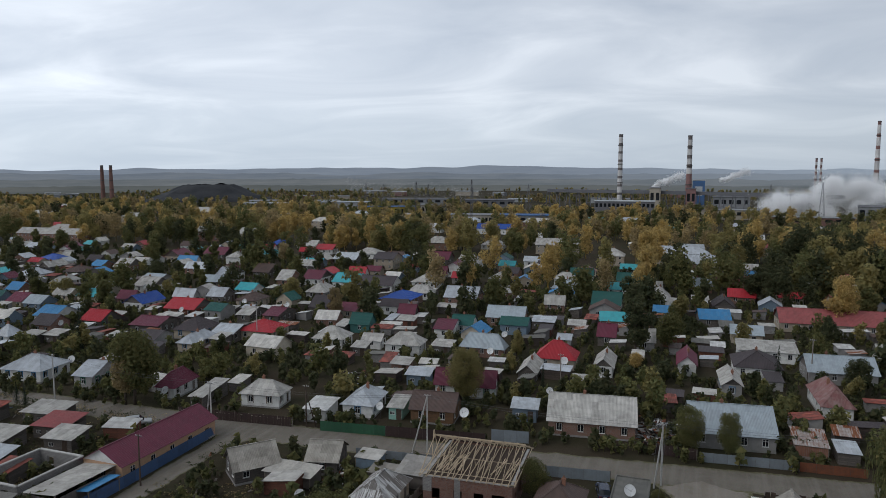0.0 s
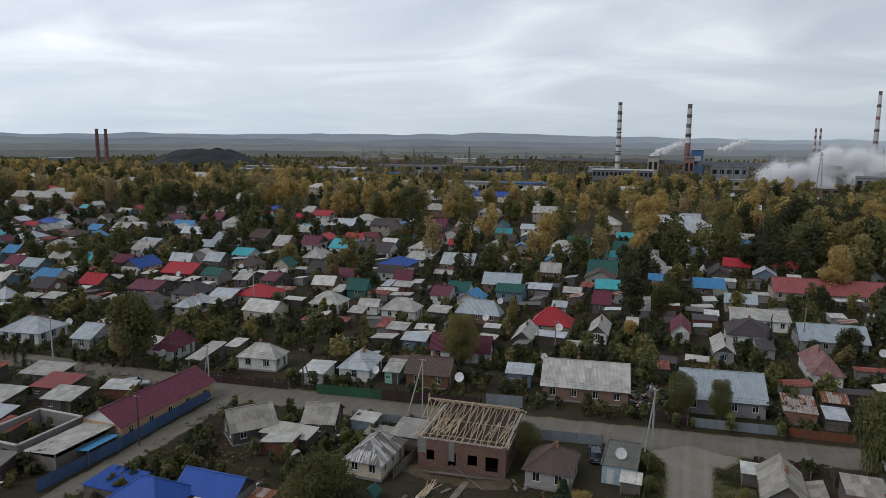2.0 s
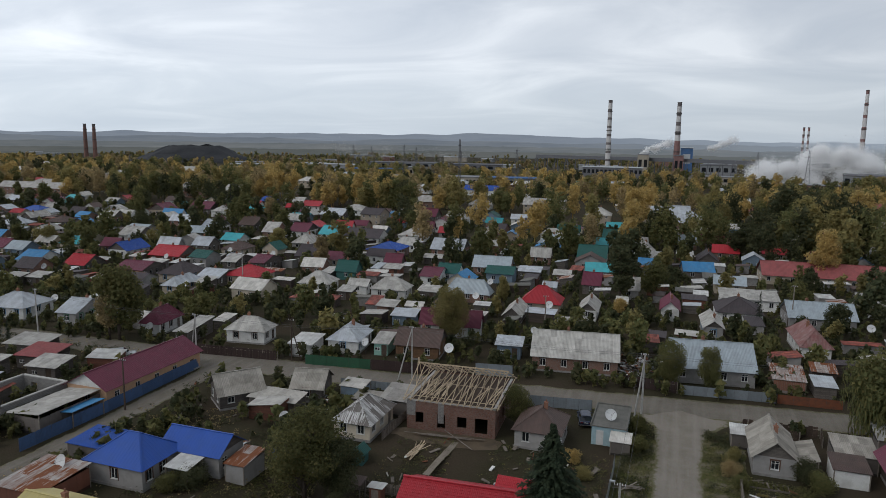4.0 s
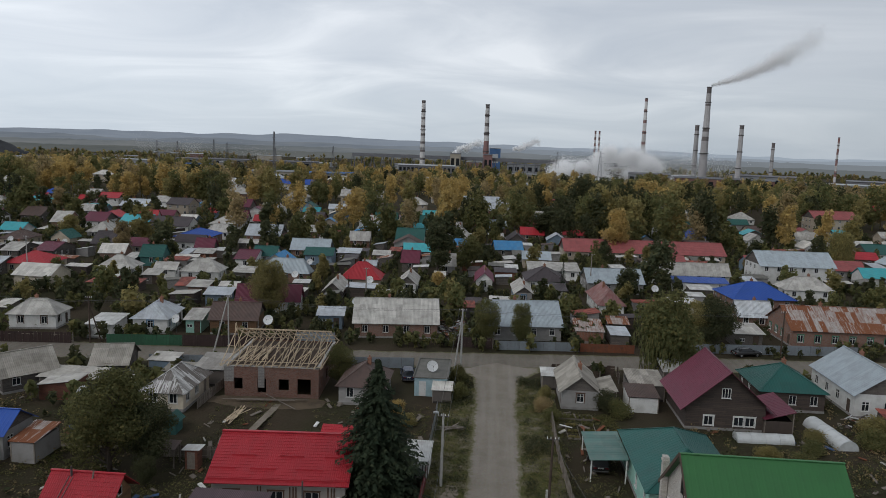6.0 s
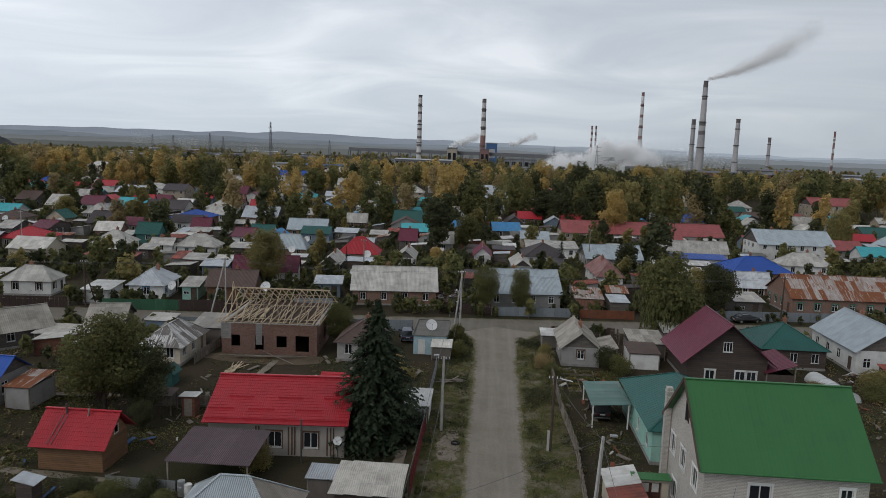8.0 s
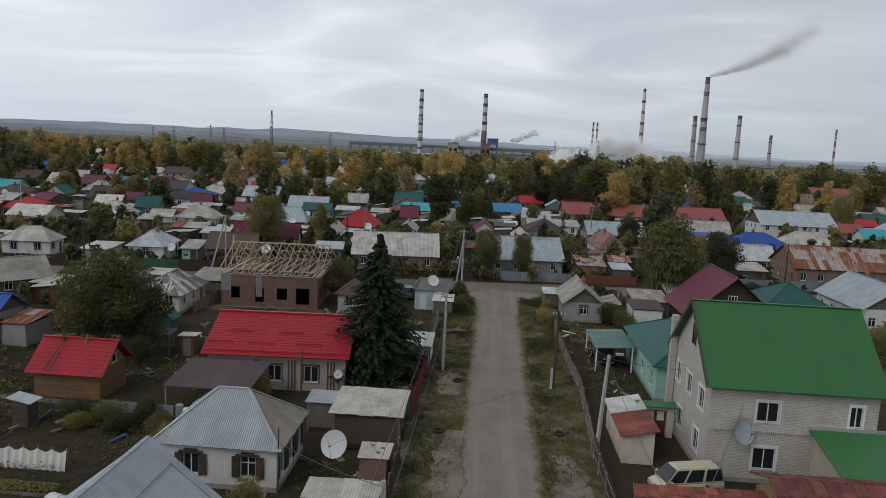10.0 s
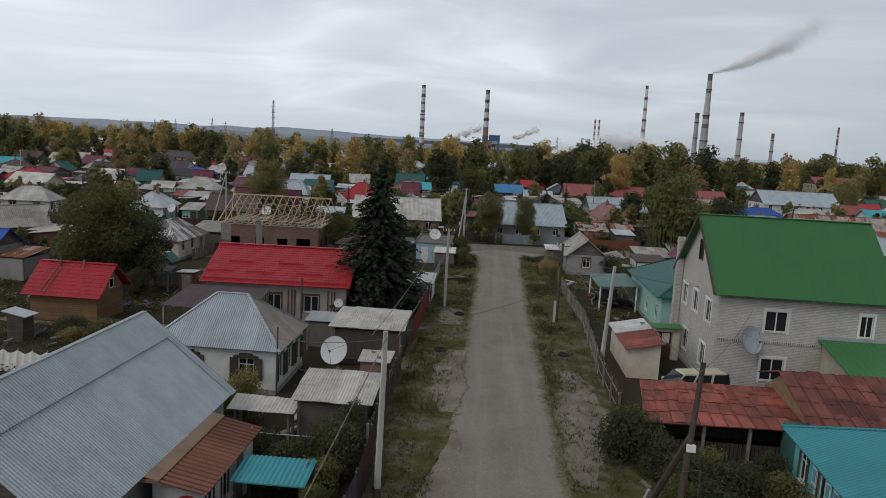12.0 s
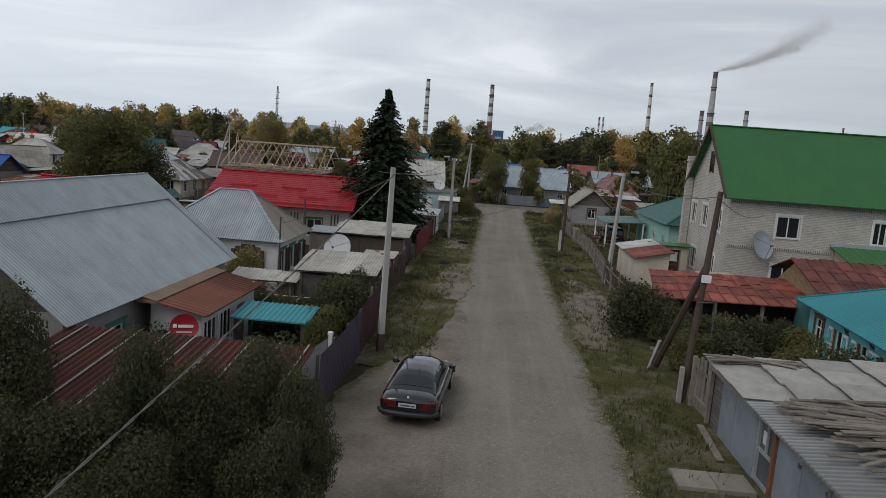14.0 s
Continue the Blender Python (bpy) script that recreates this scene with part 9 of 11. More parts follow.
def trunk_geo(rnd, h, r0, lobes, base):
    g = Geo()
    pts = [(rnd.uniform(-0.1, 0.1) * i, rnd.uniform(-0.1, 0.1) * i, h * 0.8 * i / 5) for i in range(6)]
    pts[0] = (0, 0, -0.1)
    g.tube(pts, [r0 * (1.15 - 0.19 * i) for i in range(6)], 7)
    for lx, ly, lz, lr, _ in lobes:
        zs = max(base * 0.7, lz - lr * 1.6)
        k = min(zs / (h * 0.8), 1) * 5
        i = int(min(k, 4))
        q = Vector(pts[i]).lerp(Vector(pts[i + 1]), k - i)
        mid = q.lerp(Vector((lx, ly, lz)), 0.5) + Vector((0, 0, 0.1 * lr))
        g.tube([q, mid, (lx, ly, lz)], [r0 * 0.42, r0 * 0.28, r0 * 0.1], 5, caps=False)
    return g


TREES = {}


def tree_template(kind, variant):
    key = (kind, variant)
    if key in TREES:
        return TREES[key]
    rnd = random.Random(hash_of(kind) + variant * 7)
    if kind == "spruce":
        h = 10.0
        tg = Geo().tube([(0, 0, -0.1), (0, 0, h * 0.5), (0, 0, h)], [0.2, 0.11, 0.02], 7)
        v, f = [], []
        levels = 74 if variant == 0 else 30
        for i in range(levels):
            z = 0.7 + (h - 0.75) * i / levels
            rr = 2.3 * (1 - i / levels) ** 0.72 * (0.93 + 0.07 * math.sin(i * 2.1)) * min(1.0, 0.35 + 2.4 * (1 - i / levels)) + 0.04
            for k in range(max(7, int(18 - 12 * i / levels))):
                a = rnd.uniform(0, 2 * math.pi)
                ln = rr * rnd.uniform(0.6, 1.12)
                for j in range(24 if variant == 0 else 9):
                    s = (j + rnd.random()) / (24 if variant == 0 else 9)
                    c = Vector((math.cos(a) * ln * s, math.sin(a) * ln * s, z - 0.32 * ln * s * s + rnd.gauss(0, 0.05)))
                    out = Vector((math.cos(a), math.sin(a), -0.35))
                    sd = Vector((-math.sin(a), math.cos(a), 0)) * rnd.choice((-1, 1))
                    e = c + (out * 0.5 + sd * 0.55 + Vector((0, 0, rnd.uniform(-0.35, 0.12)))) * rnd.uniform(0.25, 0.5) * (1.2 - 0.5 * s) * (0.3 + 0.28 * rr)
                    wv = Vector((0, 0, 1)).cross(e - c).normalized() * 0.07
                    o = len(v)
                    v += [tuple(c - wv), tuple(e + Vector((0, 0, -0.03))), tuple(c + wv + Vector((0, 0, 0.05)))]
                    f.append((o, o + 1, o + 2))
    else:
        spec = {"tree": (9.0, 3.1, 1.6, 17, 5200, 0.30), "tall": (11.0, 2.7, 1.8, 18, 5200, 0.30), "fine": (8.0, 3.4, 1.0, 30, 17000, 0.16), "willow": (9.0, 4.4, 1.2, 18, 9000, 0.30),
                "bush": (2.4, 1.6, 0.05, 14, 5000, 0.11), "near": (5.2, 2.2, 0.7, 28, 32000, 0.075)}[kind]
        h, r, base, n, count, size = spec
        lobes = crown_lobes(rnd, h, r, base, n)
        tg = trunk_geo(rnd, h, 0.17 if h > 4 else 0.05, lobes, base)
        v, f = leaf_cloud(rnd, lobes, count, size, droop=2.5 if kind == "willow" else 0.0)
        if kind == "willow":
            for _ in range(2600):
                lx, ly, lz, lr, rz = rnd.choice(lobes)
                a = rnd.uniform(0, 2 * math.pi)
                x, y = lx + math.cos(a) * lr * 0.95, ly + math.sin(a) * lr * 0.95
                z = lz - rnd.uniform(0, 1) * min(lz, 3.2)
                o = len(v)
                wv = Vector((-math.sin(a), math.cos(a), 0)) * 0.07
                v += [(x - wv.x, y - wv.y, z), (x + wv.x, y + wv.y, z), (x + wv.x * 0.4, y + wv.y * 0.4, z - 0.5), (x - wv.x * 0.4, y - wv.y * 0.4, z - 0.5)]
                f.append((o, o + 1, o + 2, o + 3))
    me = bpy.data.meshes.new("crown")
    me.from_pydata(v, [], f)
    TREES[key] = (tg.mesh("trunk", True), me, h)
    return TREES[key]


def hash_of(text):
    return sum((i + 3) * ord(c) for i, c in enumerate(text))


CROWNS = {}
TREE_WORDS = {"olive": "olive-green autumn leaves", "green": "green leaves", "dark": "dark green leaves", "gold": "golden autumn leaves", "brown": "russet autumn leaves", "needle": "dark green needles"}


def tree(x, y, h, leaf="green", kind="tree", variant=0, turn=0.0, spread=1.0, bark=None, name="tree", label="", group="trees of the village"):
    tm, cm, base_h = tree_template(kind, variant)
    key = (kind, variant, leaf)
    if key not in CROWNS:
        c = cm.copy()
        c.materials.clear()
        c.materials.append(LEAVES[leaf])
        CROWNS[key] = c
    word = {"spruce": "conical spruce with", "bush": "dense shrub with", "willow": "broad drooping willow with"}.get(kind, "broadleaf tree with")
    s = h / base_h
    e = thing(name, label or f"{word} {TREE_WORDS[leaf]}", "shrub" if kind == "bush" else "tree", Matrix.Translation((x, y, 0)) @ Matrix.Rotation(turn, 4, "Z") @ Matrix.Diagonal((s * spread, s * spread, s, 1)), group)
    t2 = tm
    if bark is not None:
        k2 = ("trunk", kind, variant, bark.name)
        if k2 not in CROWNS:
            CROWNS[k2] = tm.copy()
            CROWNS[k2].materials.clear()
            CROWNS[k2].materials.append(bark)
        t2 = CROWNS[k2]
    part("trunk", t2, BARK if bark is None else None, e)
    part("crown", CROWNS[key], None, e)
    return e


# trees that stand out among the houses
tree(-9.4, 59.6, 13.7, "needle", "spruce", 0, 0.0, 1.72)
tree(-36.2, 61.3, 10.3, "green", "fine", 1, 1.7, 1.1)
tree(-33.2, 62.6, 7.4, "dark", "fine", 3, 2.6, 1.0)
tree(-39.1, 120.6, 10.9, "olive", "fine", 3, 5.1, 0.9)
tree(26.4, 100.4, 12.0, "green", "willow", 0, 0.5, 0.95)
tree(38.6, 114.3, 9.1, "dark", "fine", 1, 2.2, 1.0)
tree(35.7, 116.2, 8.2, "olive", "fine", 2, 3.9, 0.85)
tree(0.4, 110.8, 8.0, "green", "fine", 2, 3.9, 0.68)
tree(6.4, 110.6, 7.4, "green", "fine", 3, 5.6, 0.72)
tree(-18.8, 87.6, 5.7, "green", "fine", 1, 2.7, 0.9)
tree(-65.3, 207.7, 10.5, "needle", "spruce", 2, 4.4, 1.0)
tree(17.2, 155.9, 8.2, "needle", "spruce", 3, 6.1, 0.7)
tree(-11.3, 155.9, 4.0, "gold", "tree", 0, 1.6, 1.5)
tree(38.4, 214.1, 15.7, "gold", "tree", 1, 3.3, 0.9)
tree(61.2, 233.4, 14.7, "gold", "tall", 2, 5.0, 1.0)
tree(-15.5, 204.2, 12.7, "dark", "tall", 3, 0.4, 1.1)
tree(-5.0, 196.1, 8.1, "green", "tall", 0, 2.1, 1.0)
tree(3.2, 215.9, 6.2, "olive", "tall", 1, 3.8, 1.0)
tree(-27.0, 131.4, 7.1, "needle", "spruce", 2, 5.5, 0.45)
tree(-38.5, 156.3, 6.7, "olive", "tree", 3, 0.9, 0.9)
tree(-107.2, 194.4, 7.0, "brown", "tall", 0, 2.6, 1.2)
tree(-131.6, 206.8, 7.3, "olive", "tree", 1, 4.3, 1.1)
tree(-75.9, 198.0, 5.1, "dark", "tree", 2, 6.0, 1.4)
tree(20.2, 250.2, 13.3, "dark", "tall", 3, 1.4, 1.6)
tree(15.9, 286.3, 16.3, "olive", "tall", 0, 3.1, 1.2, BIRCH)
tree(31.2, 152.8, 7.3, "dark", "tree", 1, 4.8, 1.2)
tree(65.7, 304.9, 22.0, "gold", "tall", 2, 0.2, 1.3)
tree(104.2, 210.5, 11.7, "olive", "willow", 3, 1.9, 0.8)
tree(71.5, 192.3, 5.5, "brown", "tree", 0, 3.6, 1.2)
tree(-66.5, 331.6, 9.6, "gold", "tall", 1, 5.3, 1.0)
tree(-230.6, 321.0, 13.6, "dark", "tall", 2, 0.8, 1.2)
tree(-18.3, 308.6, 18.9, "gold", "tree", 3, 2.5, 1.0)
tree(-130.9, 400.7, 13.2, "olive", "tree", 0, 4.2, 1.4)
tree(-158.4, 384.6, 17.5, "olive", "tree", 1, 5.9, 1.1)
tree(-98.2, 99.8, 14.8, "green", "tree", 2, 1.3, 1.0)
tree(-99.8, 99.2, 12.1, "brown", "tall", 3, 3.0, 1.0)
tree(-141.2, 126.9, 11.3, "needle", "spruce", 1, 4.7, 0.9)
tree(-125.3, 198.1, 8.6, "olive", "tree", 1, 0.1, 1.2)
tree(-99.1, 179.4, 10.2, "brown", "tall", 2, 1.8, 1.1)
tree(-211.9, 174.6, 7.9, "green", "tree", 3, 3.5, 1.3)
tree(-203.0, 178.2, 7.5, "olive", "tree", 0, 5.2, 1.4)
tree(-192.5, 176.7, 6.8, "green", "tree", 1, 0.6, 1.3)
tree(-201.1, 277.0, 16.2, "needle", "spruce", 2, 2.3, 1.6)
tree(-219.6, 293.2, 17.2, "dark", "tall", 3, 4.0, 1.0)
tree(-201.7, 219.9, 9.1, "dark", "tree", 0, 5.7, 1.2)
tree(-183.9, 284.3, 10.3, "brown", "tree", 1, 1.1, 1.1)
tree(-159.2, 332.3, 13.5, "olive", "tree", 2, 2.8, 1.5)
tree(-142.6, 339.3, 13.5, "green", "tree", 3, 4.5, 1.5)
tree(-120.5, 363.2, 12.5, "olive", "tree", 0, 6.2, 1.5)
tree(-88.0, 349.1, 13.2, "green", "tree", 1, 1.7, 1.6)
tree(-59.3, 295.7, 11.1, "gold", "tall", 2, 3.4, 1.0)
tree(-12.3, 165.8, 15.0, "dark", "tall", 3, 5.1, 1.2)
tree(-4.9, 174.2, 9.9, "green", "tree", 0, 0.5, 1.1)
tree(-26.2, 375.4, 16.3, "gold", "tree", 1, 2.2, 1.4)
tree(-74.1, 107.3, 2.2, "dark", "tree", 2, 3.9, 1.6)
tree(-117.4, 92.4, 4.4, "needle", "spruce", 3, 5.6, 0.9)
tree(-120.4, 93.1, 4.3, "needle", "spruce", 1, 1.0, 0.8)
tree(31.1, 188.3, 9.2, "dark", "tall", 1, 2.7, 1.0)
tree(32.9, 164.0, 4.8, "green", "tree", 2, 4.4, 1.4)


def far_wood(name, leaf, spots, quads, size, seed, label, height=(6, 11)):
    """Many trees in one mesh: each a stem and a lobed crown of leaf clumps."""
    rnd = random.Random(seed)
    shapes = []
    for k in range(6):
        r2 = random.Random(seed * 10 + k)
        lobes = crown_lobes(r2, 1.0, r2.uniform(0.24, 0.40), 0.12, 11)
        v, f = leaf_cloud(r2, lobes, quads, size)
        o = len(v)
        for i in range(3):
            b, c = 2.1 * i, 2.1 * i + 2.1
            v += [(0.02 * math.cos(b), 0.02 * math.sin(b), 0), (0.02 * math.cos(c), 0.02 * math.sin(c), 0), (0, 0, 0.75)]
            f.append((o + 3 * i, o + 3 * i + 1, o + 3 * i + 2))
        shapes.append((np.array(v), np.array(f)))
    vs, fs, o = [], [], 0
    for x, y in spots:
        v, f = shapes[rnd.randrange(6)]
        h = rnd.uniform(*height) * (0.8 + 0.4 * (noise.noise((x * 0.02, y * 0.02, 1.0)) + 0.5))
        a = rnd.uniform(0, 6.28)
        ca, sa = math.cos(a) * h, math.sin(a) * h
        q = np.empty_like(v)
        q[:, 0], q[:, 1], q[:, 2] = v[:, 0] * ca - v[:, 1] * sa + x, v[:, 0] * sa + v[:, 1] * ca + y, v[:, 2] * h
        vs.append(q)
        fs.append(f + o)
        o += len(v)
    me = bpy.data.meshes.new(name)
    V, F = np.concatenate(vs), np.concatenate(fs)
    me.vertices.add(len(V))
    me.vertices.foreach_set("co", V.astype(np.float32).ravel())
    me.loops.add(F.size)
    me.loops.foreach_set("vertex_index", F.astype(np.int32).ravel())
    me.polygons.add(len(F))
    me.polygons.foreach_set("loop_start", np.arange(0, F.size, 3, dtype=np.int32))
    me.polygons.foreach_set("loop_total", np.full(len(F), 3, dtype=np.int32))
    me.update(calc_edges=True)
    me.validate()
    return tagged(part(name, me, LEAVES[leaf]), label, "woods", kind="stuff")


def clear_of_houses(x, y, r):
    return all(abs(x - a) > w + r or abs(y - b) > d + r for a, b, w, d in FOOTPRINTS)


def open_front(x, y):
    """The open ground before the larger buildings."""
    return any(abs(x - a) < w + 1 and b - d - 16 < y < b for a, b, w, d in FOOTPRINTS if b > 280)


# belts of tall trees behind the village: nearer ones with finer crowns
woods = {"olive": [], "gold": [], "brown": [], "green": [], "dark": []}
far_off = {"olive": [], "gold": [], "brown": [], "green": [], "dark": []}
rnd = random.Random(5)
for _ in range(3500):
    y = rnd.uniform(235, 680)
    x = rnd.uniform(-1.35 * y - 60, 0.62 * y + 10)
    dens = noise.noise((x * 0.013, y * 0.013, 4.0)) + 0.2 + (y - 300) / 520 - (0.16 if y < 335 else 0)
    if dens < rnd.uniform(-0.1, 0.75) or not clear_of_houses(x, y, 2.4) or open_front(x, y):
        continue
    hue = noise.noise((x * 0.02, y * 0.02, 8.0)) + rnd.gauss(0, 0.34) + (0.04 if y > 340 else -0.2)
    (woods if y < 420 else far_off)["gold" if hue > 0.26 else "brown" if hue > 0.05 else "olive" if hue > -0.22 else "green" if hue > -0.62 else "dark"].append((x, y))
for _ in range(150):
    # the thicker grove to the east
    x, y = rnd.uniform(45, 250), rnd.uniform(225, 420)
    if x < 0.66 * y and clear_of_houses(x, y, 2.4) and not open_front(x, y):
        woods[rnd.choice(("gold", "brown", "olive", "olive", "green", "dark"))].append((x, y))
for k, leaf in enumerate(woods):
    far_wood("woods", leaf, woods[leaf], 950, 0.052, 20 + k, f"belt of tall trees with {TREE_WORDS[leaf]}", (11.5, 19.5))
    far_wood("woods", leaf, far_off[leaf], 260, 0.1, 30 + k, f"distant belt of trees with {TREE_WORDS[leaf]}", (9, 15))
shrubs = {"green": [], "dark": []}
for _ in range(23000):
    y = rnd.uniform(44, 300)
    x = rnd.uniform(-1.3 * y - 20, 0.62 * y + 20)
    if not clear_of_houses(x, y, 0.5) or abs(y - 101.5 - 0.09 * x) < 5.5 or (y < 98 and abs(x - 2) < 9) or abs(x + 71) < 5 or (y < 95 and -36 < x < 8) or (y < 97 and x > 8) or math.hypot(x, y) < 84:
        continue
    if noise.noise((x * 0.09, y * 0.09, 6.0)) < rnd.uniform(-0.6, 0.25):
        continue
    shrubs[rnd.choice(("green", "dark", "dark", "green", "dark"))].append((x, y))
for k, leaf in enumerate(shrubs):
    far_wood("garden_shrubs", leaf, shrubs[leaf], 44, 0.27, 40 + k, f"scattered garden shrubs with {TREE_WORDS[leaf]}", (0.9, 2.9))
small = {"green": [], "dark": [], "olive": [], "gold": [], "brown": []}
tall = {"green": [], "dark": [], "olive": [], "gold": [], "brown": []}
for _ in range(1050):
    y = rnd.uniform(108, 300)
    x = rnd.uniform(-1.35 * y - 10, 0.62 * y + 10)
    if not clear_of_houses(x, y, 1.2) or y < 112 + 0.135 * x or not clear_of_houses(x, y + 4.5, 0.0) and rnd.random() < 0.6:
        continue
    leaf = rnd.choice(("green", "green", "green", "green", "green", "dark", "dark", "dark", "dark", "olive"))
    (tall if y > 165 and rnd.random() < 0.22 else small)[leaf].append((x, y))
for k, leaf in enumerate(l for l in small if small[l]):
    far_wood("garden_trees", leaf, small[leaf], 420, 0.1, 50 + k, f"small garden trees with {TREE_WORDS[leaf]}", (3.2, 6.2))
    if tall[leaf]:
        far_wood("garden_trees", leaf, tall[leaf], 800, 0.075, 70 + k, f"tall garden trees with {TREE_WORDS[leaf]}", (8.0, 13.0))

# ---- the far distance: works, chimney stacks, hills ----
FAR_DARK = plain("far_dark_steel", (0.15, 0.155, 0.17), (0.19, 0.175, 0.17), 0.8, scale=0.05, grain=0.4)
FAR_WHITE = plain("far_white_cladding", (0.40, 0.42, 0.43), (0.30, 0.31, 0.31), 0.8, scale=0.05, grain=0.4)
FAR_GREY = plain("far_grey_cladding", (0.28, 0.29, 0.30), (0.20, 0.20, 0.21), 0.8, scale=0.05, grain=0.4)
FAR_BRICK = plain("far_brick", (0.22, 0.125, 0.105), (0.15, 0.10, 0.09), 0.9, scale=0.05, grain=0.4)
FAR_BEIGE = plain("far_beige", (0.42, 0.38, 0.31), (0.32, 0.28, 0.24), 0.9, scale=0.08, grain=0.5)
FAR_BLUE = plain("far_blue_cladding", (0.06, 0.13, 0.27), (0.08, 0.12, 0.2), 0.7, scale=0.08, grain=0.5)
FAR_YELLOW = plain("far_yellow_cladding", (0.50, 0.37, 0.06), (0.38, 0.28, 0.07), 0.7, scale=0.08, grain=0.5)
STACK_LIGHT = plain("stack_white_paint", (0.60, 0.59, 0.58), (0.48, 0.46, 0.45), 0.85, scale=0.2, grain=1.0)
STACK_DARK = plain("stack_dark_paint", (0.15, 0.135, 0.135), (0.18, 0.155, 0.15), 0.85, scale=0.2, grain=1.0)
STACK_RED = plain("stack_red_paint", (0.26, 0.15, 0.14), (0.20, 0.13, 0.125), 0.85, scale=0.2, grain=1.0)
STACK_CONC = plain("stack_concrete", (0.42, 0.41, 0.41), (0.32, 0.31, 0.315), 0.9, scale=0.15, grain=1.0)


def stack(x, y, h, r0, r1, bands, label, lean=None):
    """A tall chimney. bands: (fraction from, fraction to, material), from the foot up; each band is a ring of its own."""
    e = thing("chimney_stack", label, "chimney stack", pose(x, y, 0))
    for a, b, m in bands:
        ra, rb = r0 + (r1 - r0) * a, r0 + (r1 - r0) * b
        part("band", Geo().tube([(0, 0, h * a), (0, 0, h * b)], [ra, rb], 20), m, e)
    part("rim", Geo().tube([(0, 0, h - 0.2), (0, 0, h + 0.5)], [r1 * 1.12, r1 * 1.12], 20), STACK_DARK, e)
    for f in (0.35, 0.6, 0.85):
        rr = (r0 + (r1 - r0) * f) * 1.22
        part("gallery", Geo().tube([(0, 0, h * f), (0, 0, h * f + 0.9)], [rr, rr], 20), DARK_STEEL, e)
    return e


def striped(n, light, dark, foot=0.0, foot_mat=None, share=0.28):
    out = [(0.0, foot, foot_mat)] if foot else []
    for i in range(n):
        a, b = foot + (1 - foot) * i / n, foot + (1 - foot) * (i + 1) / n
        m = b - (b - a) * share
        out += [(a, m, light), (m, b, dark)]
    return out


stack(-87, 857, 88, 3.3, 2.3, striped(9, STACK_LIGHT, STACK_DARK), "tall slender chimney stack with dark rings on pale paint")
stack(-9, 832, 84, 3.8, 2.3, striped(4, STACK_LIGHT, STACK_DARK, 0.5, STACK_RED, 0.4), "tall chimney stack, brick-red below, ringed white and dark above")
stack(162, 777, 92, 2.9, 1.5, striped(8, STACK_LIGHT, STACK_RED), "tall slender chimney stack with faded red rings")
stack(207, 708, 99, 4.4, 2.1, [(0, 0.48, STACK_CONC), (0.48, 0.52, STACK_DARK), (0.52, 0.57, STACK_CONC), (0.57, 0.60, STACK_DARK), (0.60, 0.82, STACK_CONC), (0.82, 0.84, STACK_DARK), (0.84, 0.94, STACK_CONC), (0.94, 1.0, STACK_DARK)], "tallest grey concrete chimney stack, smoking")
stack(205, 731, 63, 2.6, 2.0, [(0, 0.92, STACK_CONC), (0.92, 1.0, STACK_DARK)], "grey concrete chimney stack beside a taller one")
stack(232, 681, 62, 2.6, 1.9, [(0, 0.95, STACK_CONC), (0.95, 1.0, STACK_DARK)], "plain grey chimney stack beside the brick halls")
stack(305, 792, 49, 2.0, 1.6, [(0, 0.9, STACK_CONC), (0.9, 1.0, STACK_DARK)], "shorter grey chimney stack")
stack(341, 723, 55, 1.2, 0.9, striped(5, STACK_LIGHT, STACK_RED, share=0.5), "thin red and white banded chimney stack")
stack(126, 890, 59, 1.3, 1.1, striped(8, STACK_LIGHT, STACK_RED, share=0.5), "thin red and white chimney stack, one of a pair")
stack(131, 890, 59, 1.3, 1.1, striped(8, STACK_LIGHT, STACK_RED, share=0.5), "thin red and white chimney stack, one of a pair")
stack(-791, 764, 53, 3.2, 2.0, [(0, 0.93, FAR_BRICK), (0.93, 1.0, STACK_DARK)], "dark brick chimney stack, one of a pair beyond the trees")
stack(-782, 771, 53, 3.2, 2.0, [(0, 0.93, FAR_BRICK), (0.93, 1.0, STACK_DARK)], "dark brick chimney stack, one of a pair beyond the trees")


def hall(x, y, w, d, h, mat, label, yaw=0.0, roof_mat=None, strip=None, name="factory_hall", n=10):
    """A works building: body, low roof, a row of window openings."""
    e = thing(name, label, "factory", pose(x, y, 0, 0, 0, yaw), "works buildings")
    part("body", Geo().box(-w / 2, -d / 2, 0, w / 2, d / 2, h), mat, e)
    g = Geo()
    for a, b, c, f in (((-w / 2 - 0.6, -d / 2 - 0.6, h), (w / 2 + 0.6, -d / 2 - 0.6, h), (w / 2 + 0.6, 0, h + d * 0.06), (-w / 2 - 0.6, 0, h + d * 0.06)),
                       ((w / 2 + 0.6, d / 2 + 0.6, h), (-w / 2 - 0.6, d / 2 + 0.6, h), (-w / 2 - 0.6, 0, h + d * 0.06), (w / 2 + 0.6, 0, h + d * 0.06))):
        slope(g, a, b, c, f, 3.0, 0.1, 0.4, "rib")
    part("roof", g, roof_mat or FAR_GREY, e)
    for i in range(n):
        u = -w / 2 + w * (i + 0.5) / n
        part("window", Geo().box(u - w / n * 0.3, -d / 2 - 0.12, h * 0.45, u + w / n * 0.3, -d / 2 + 0.1, h * 0.78), strip or GLASS, e)
    return e


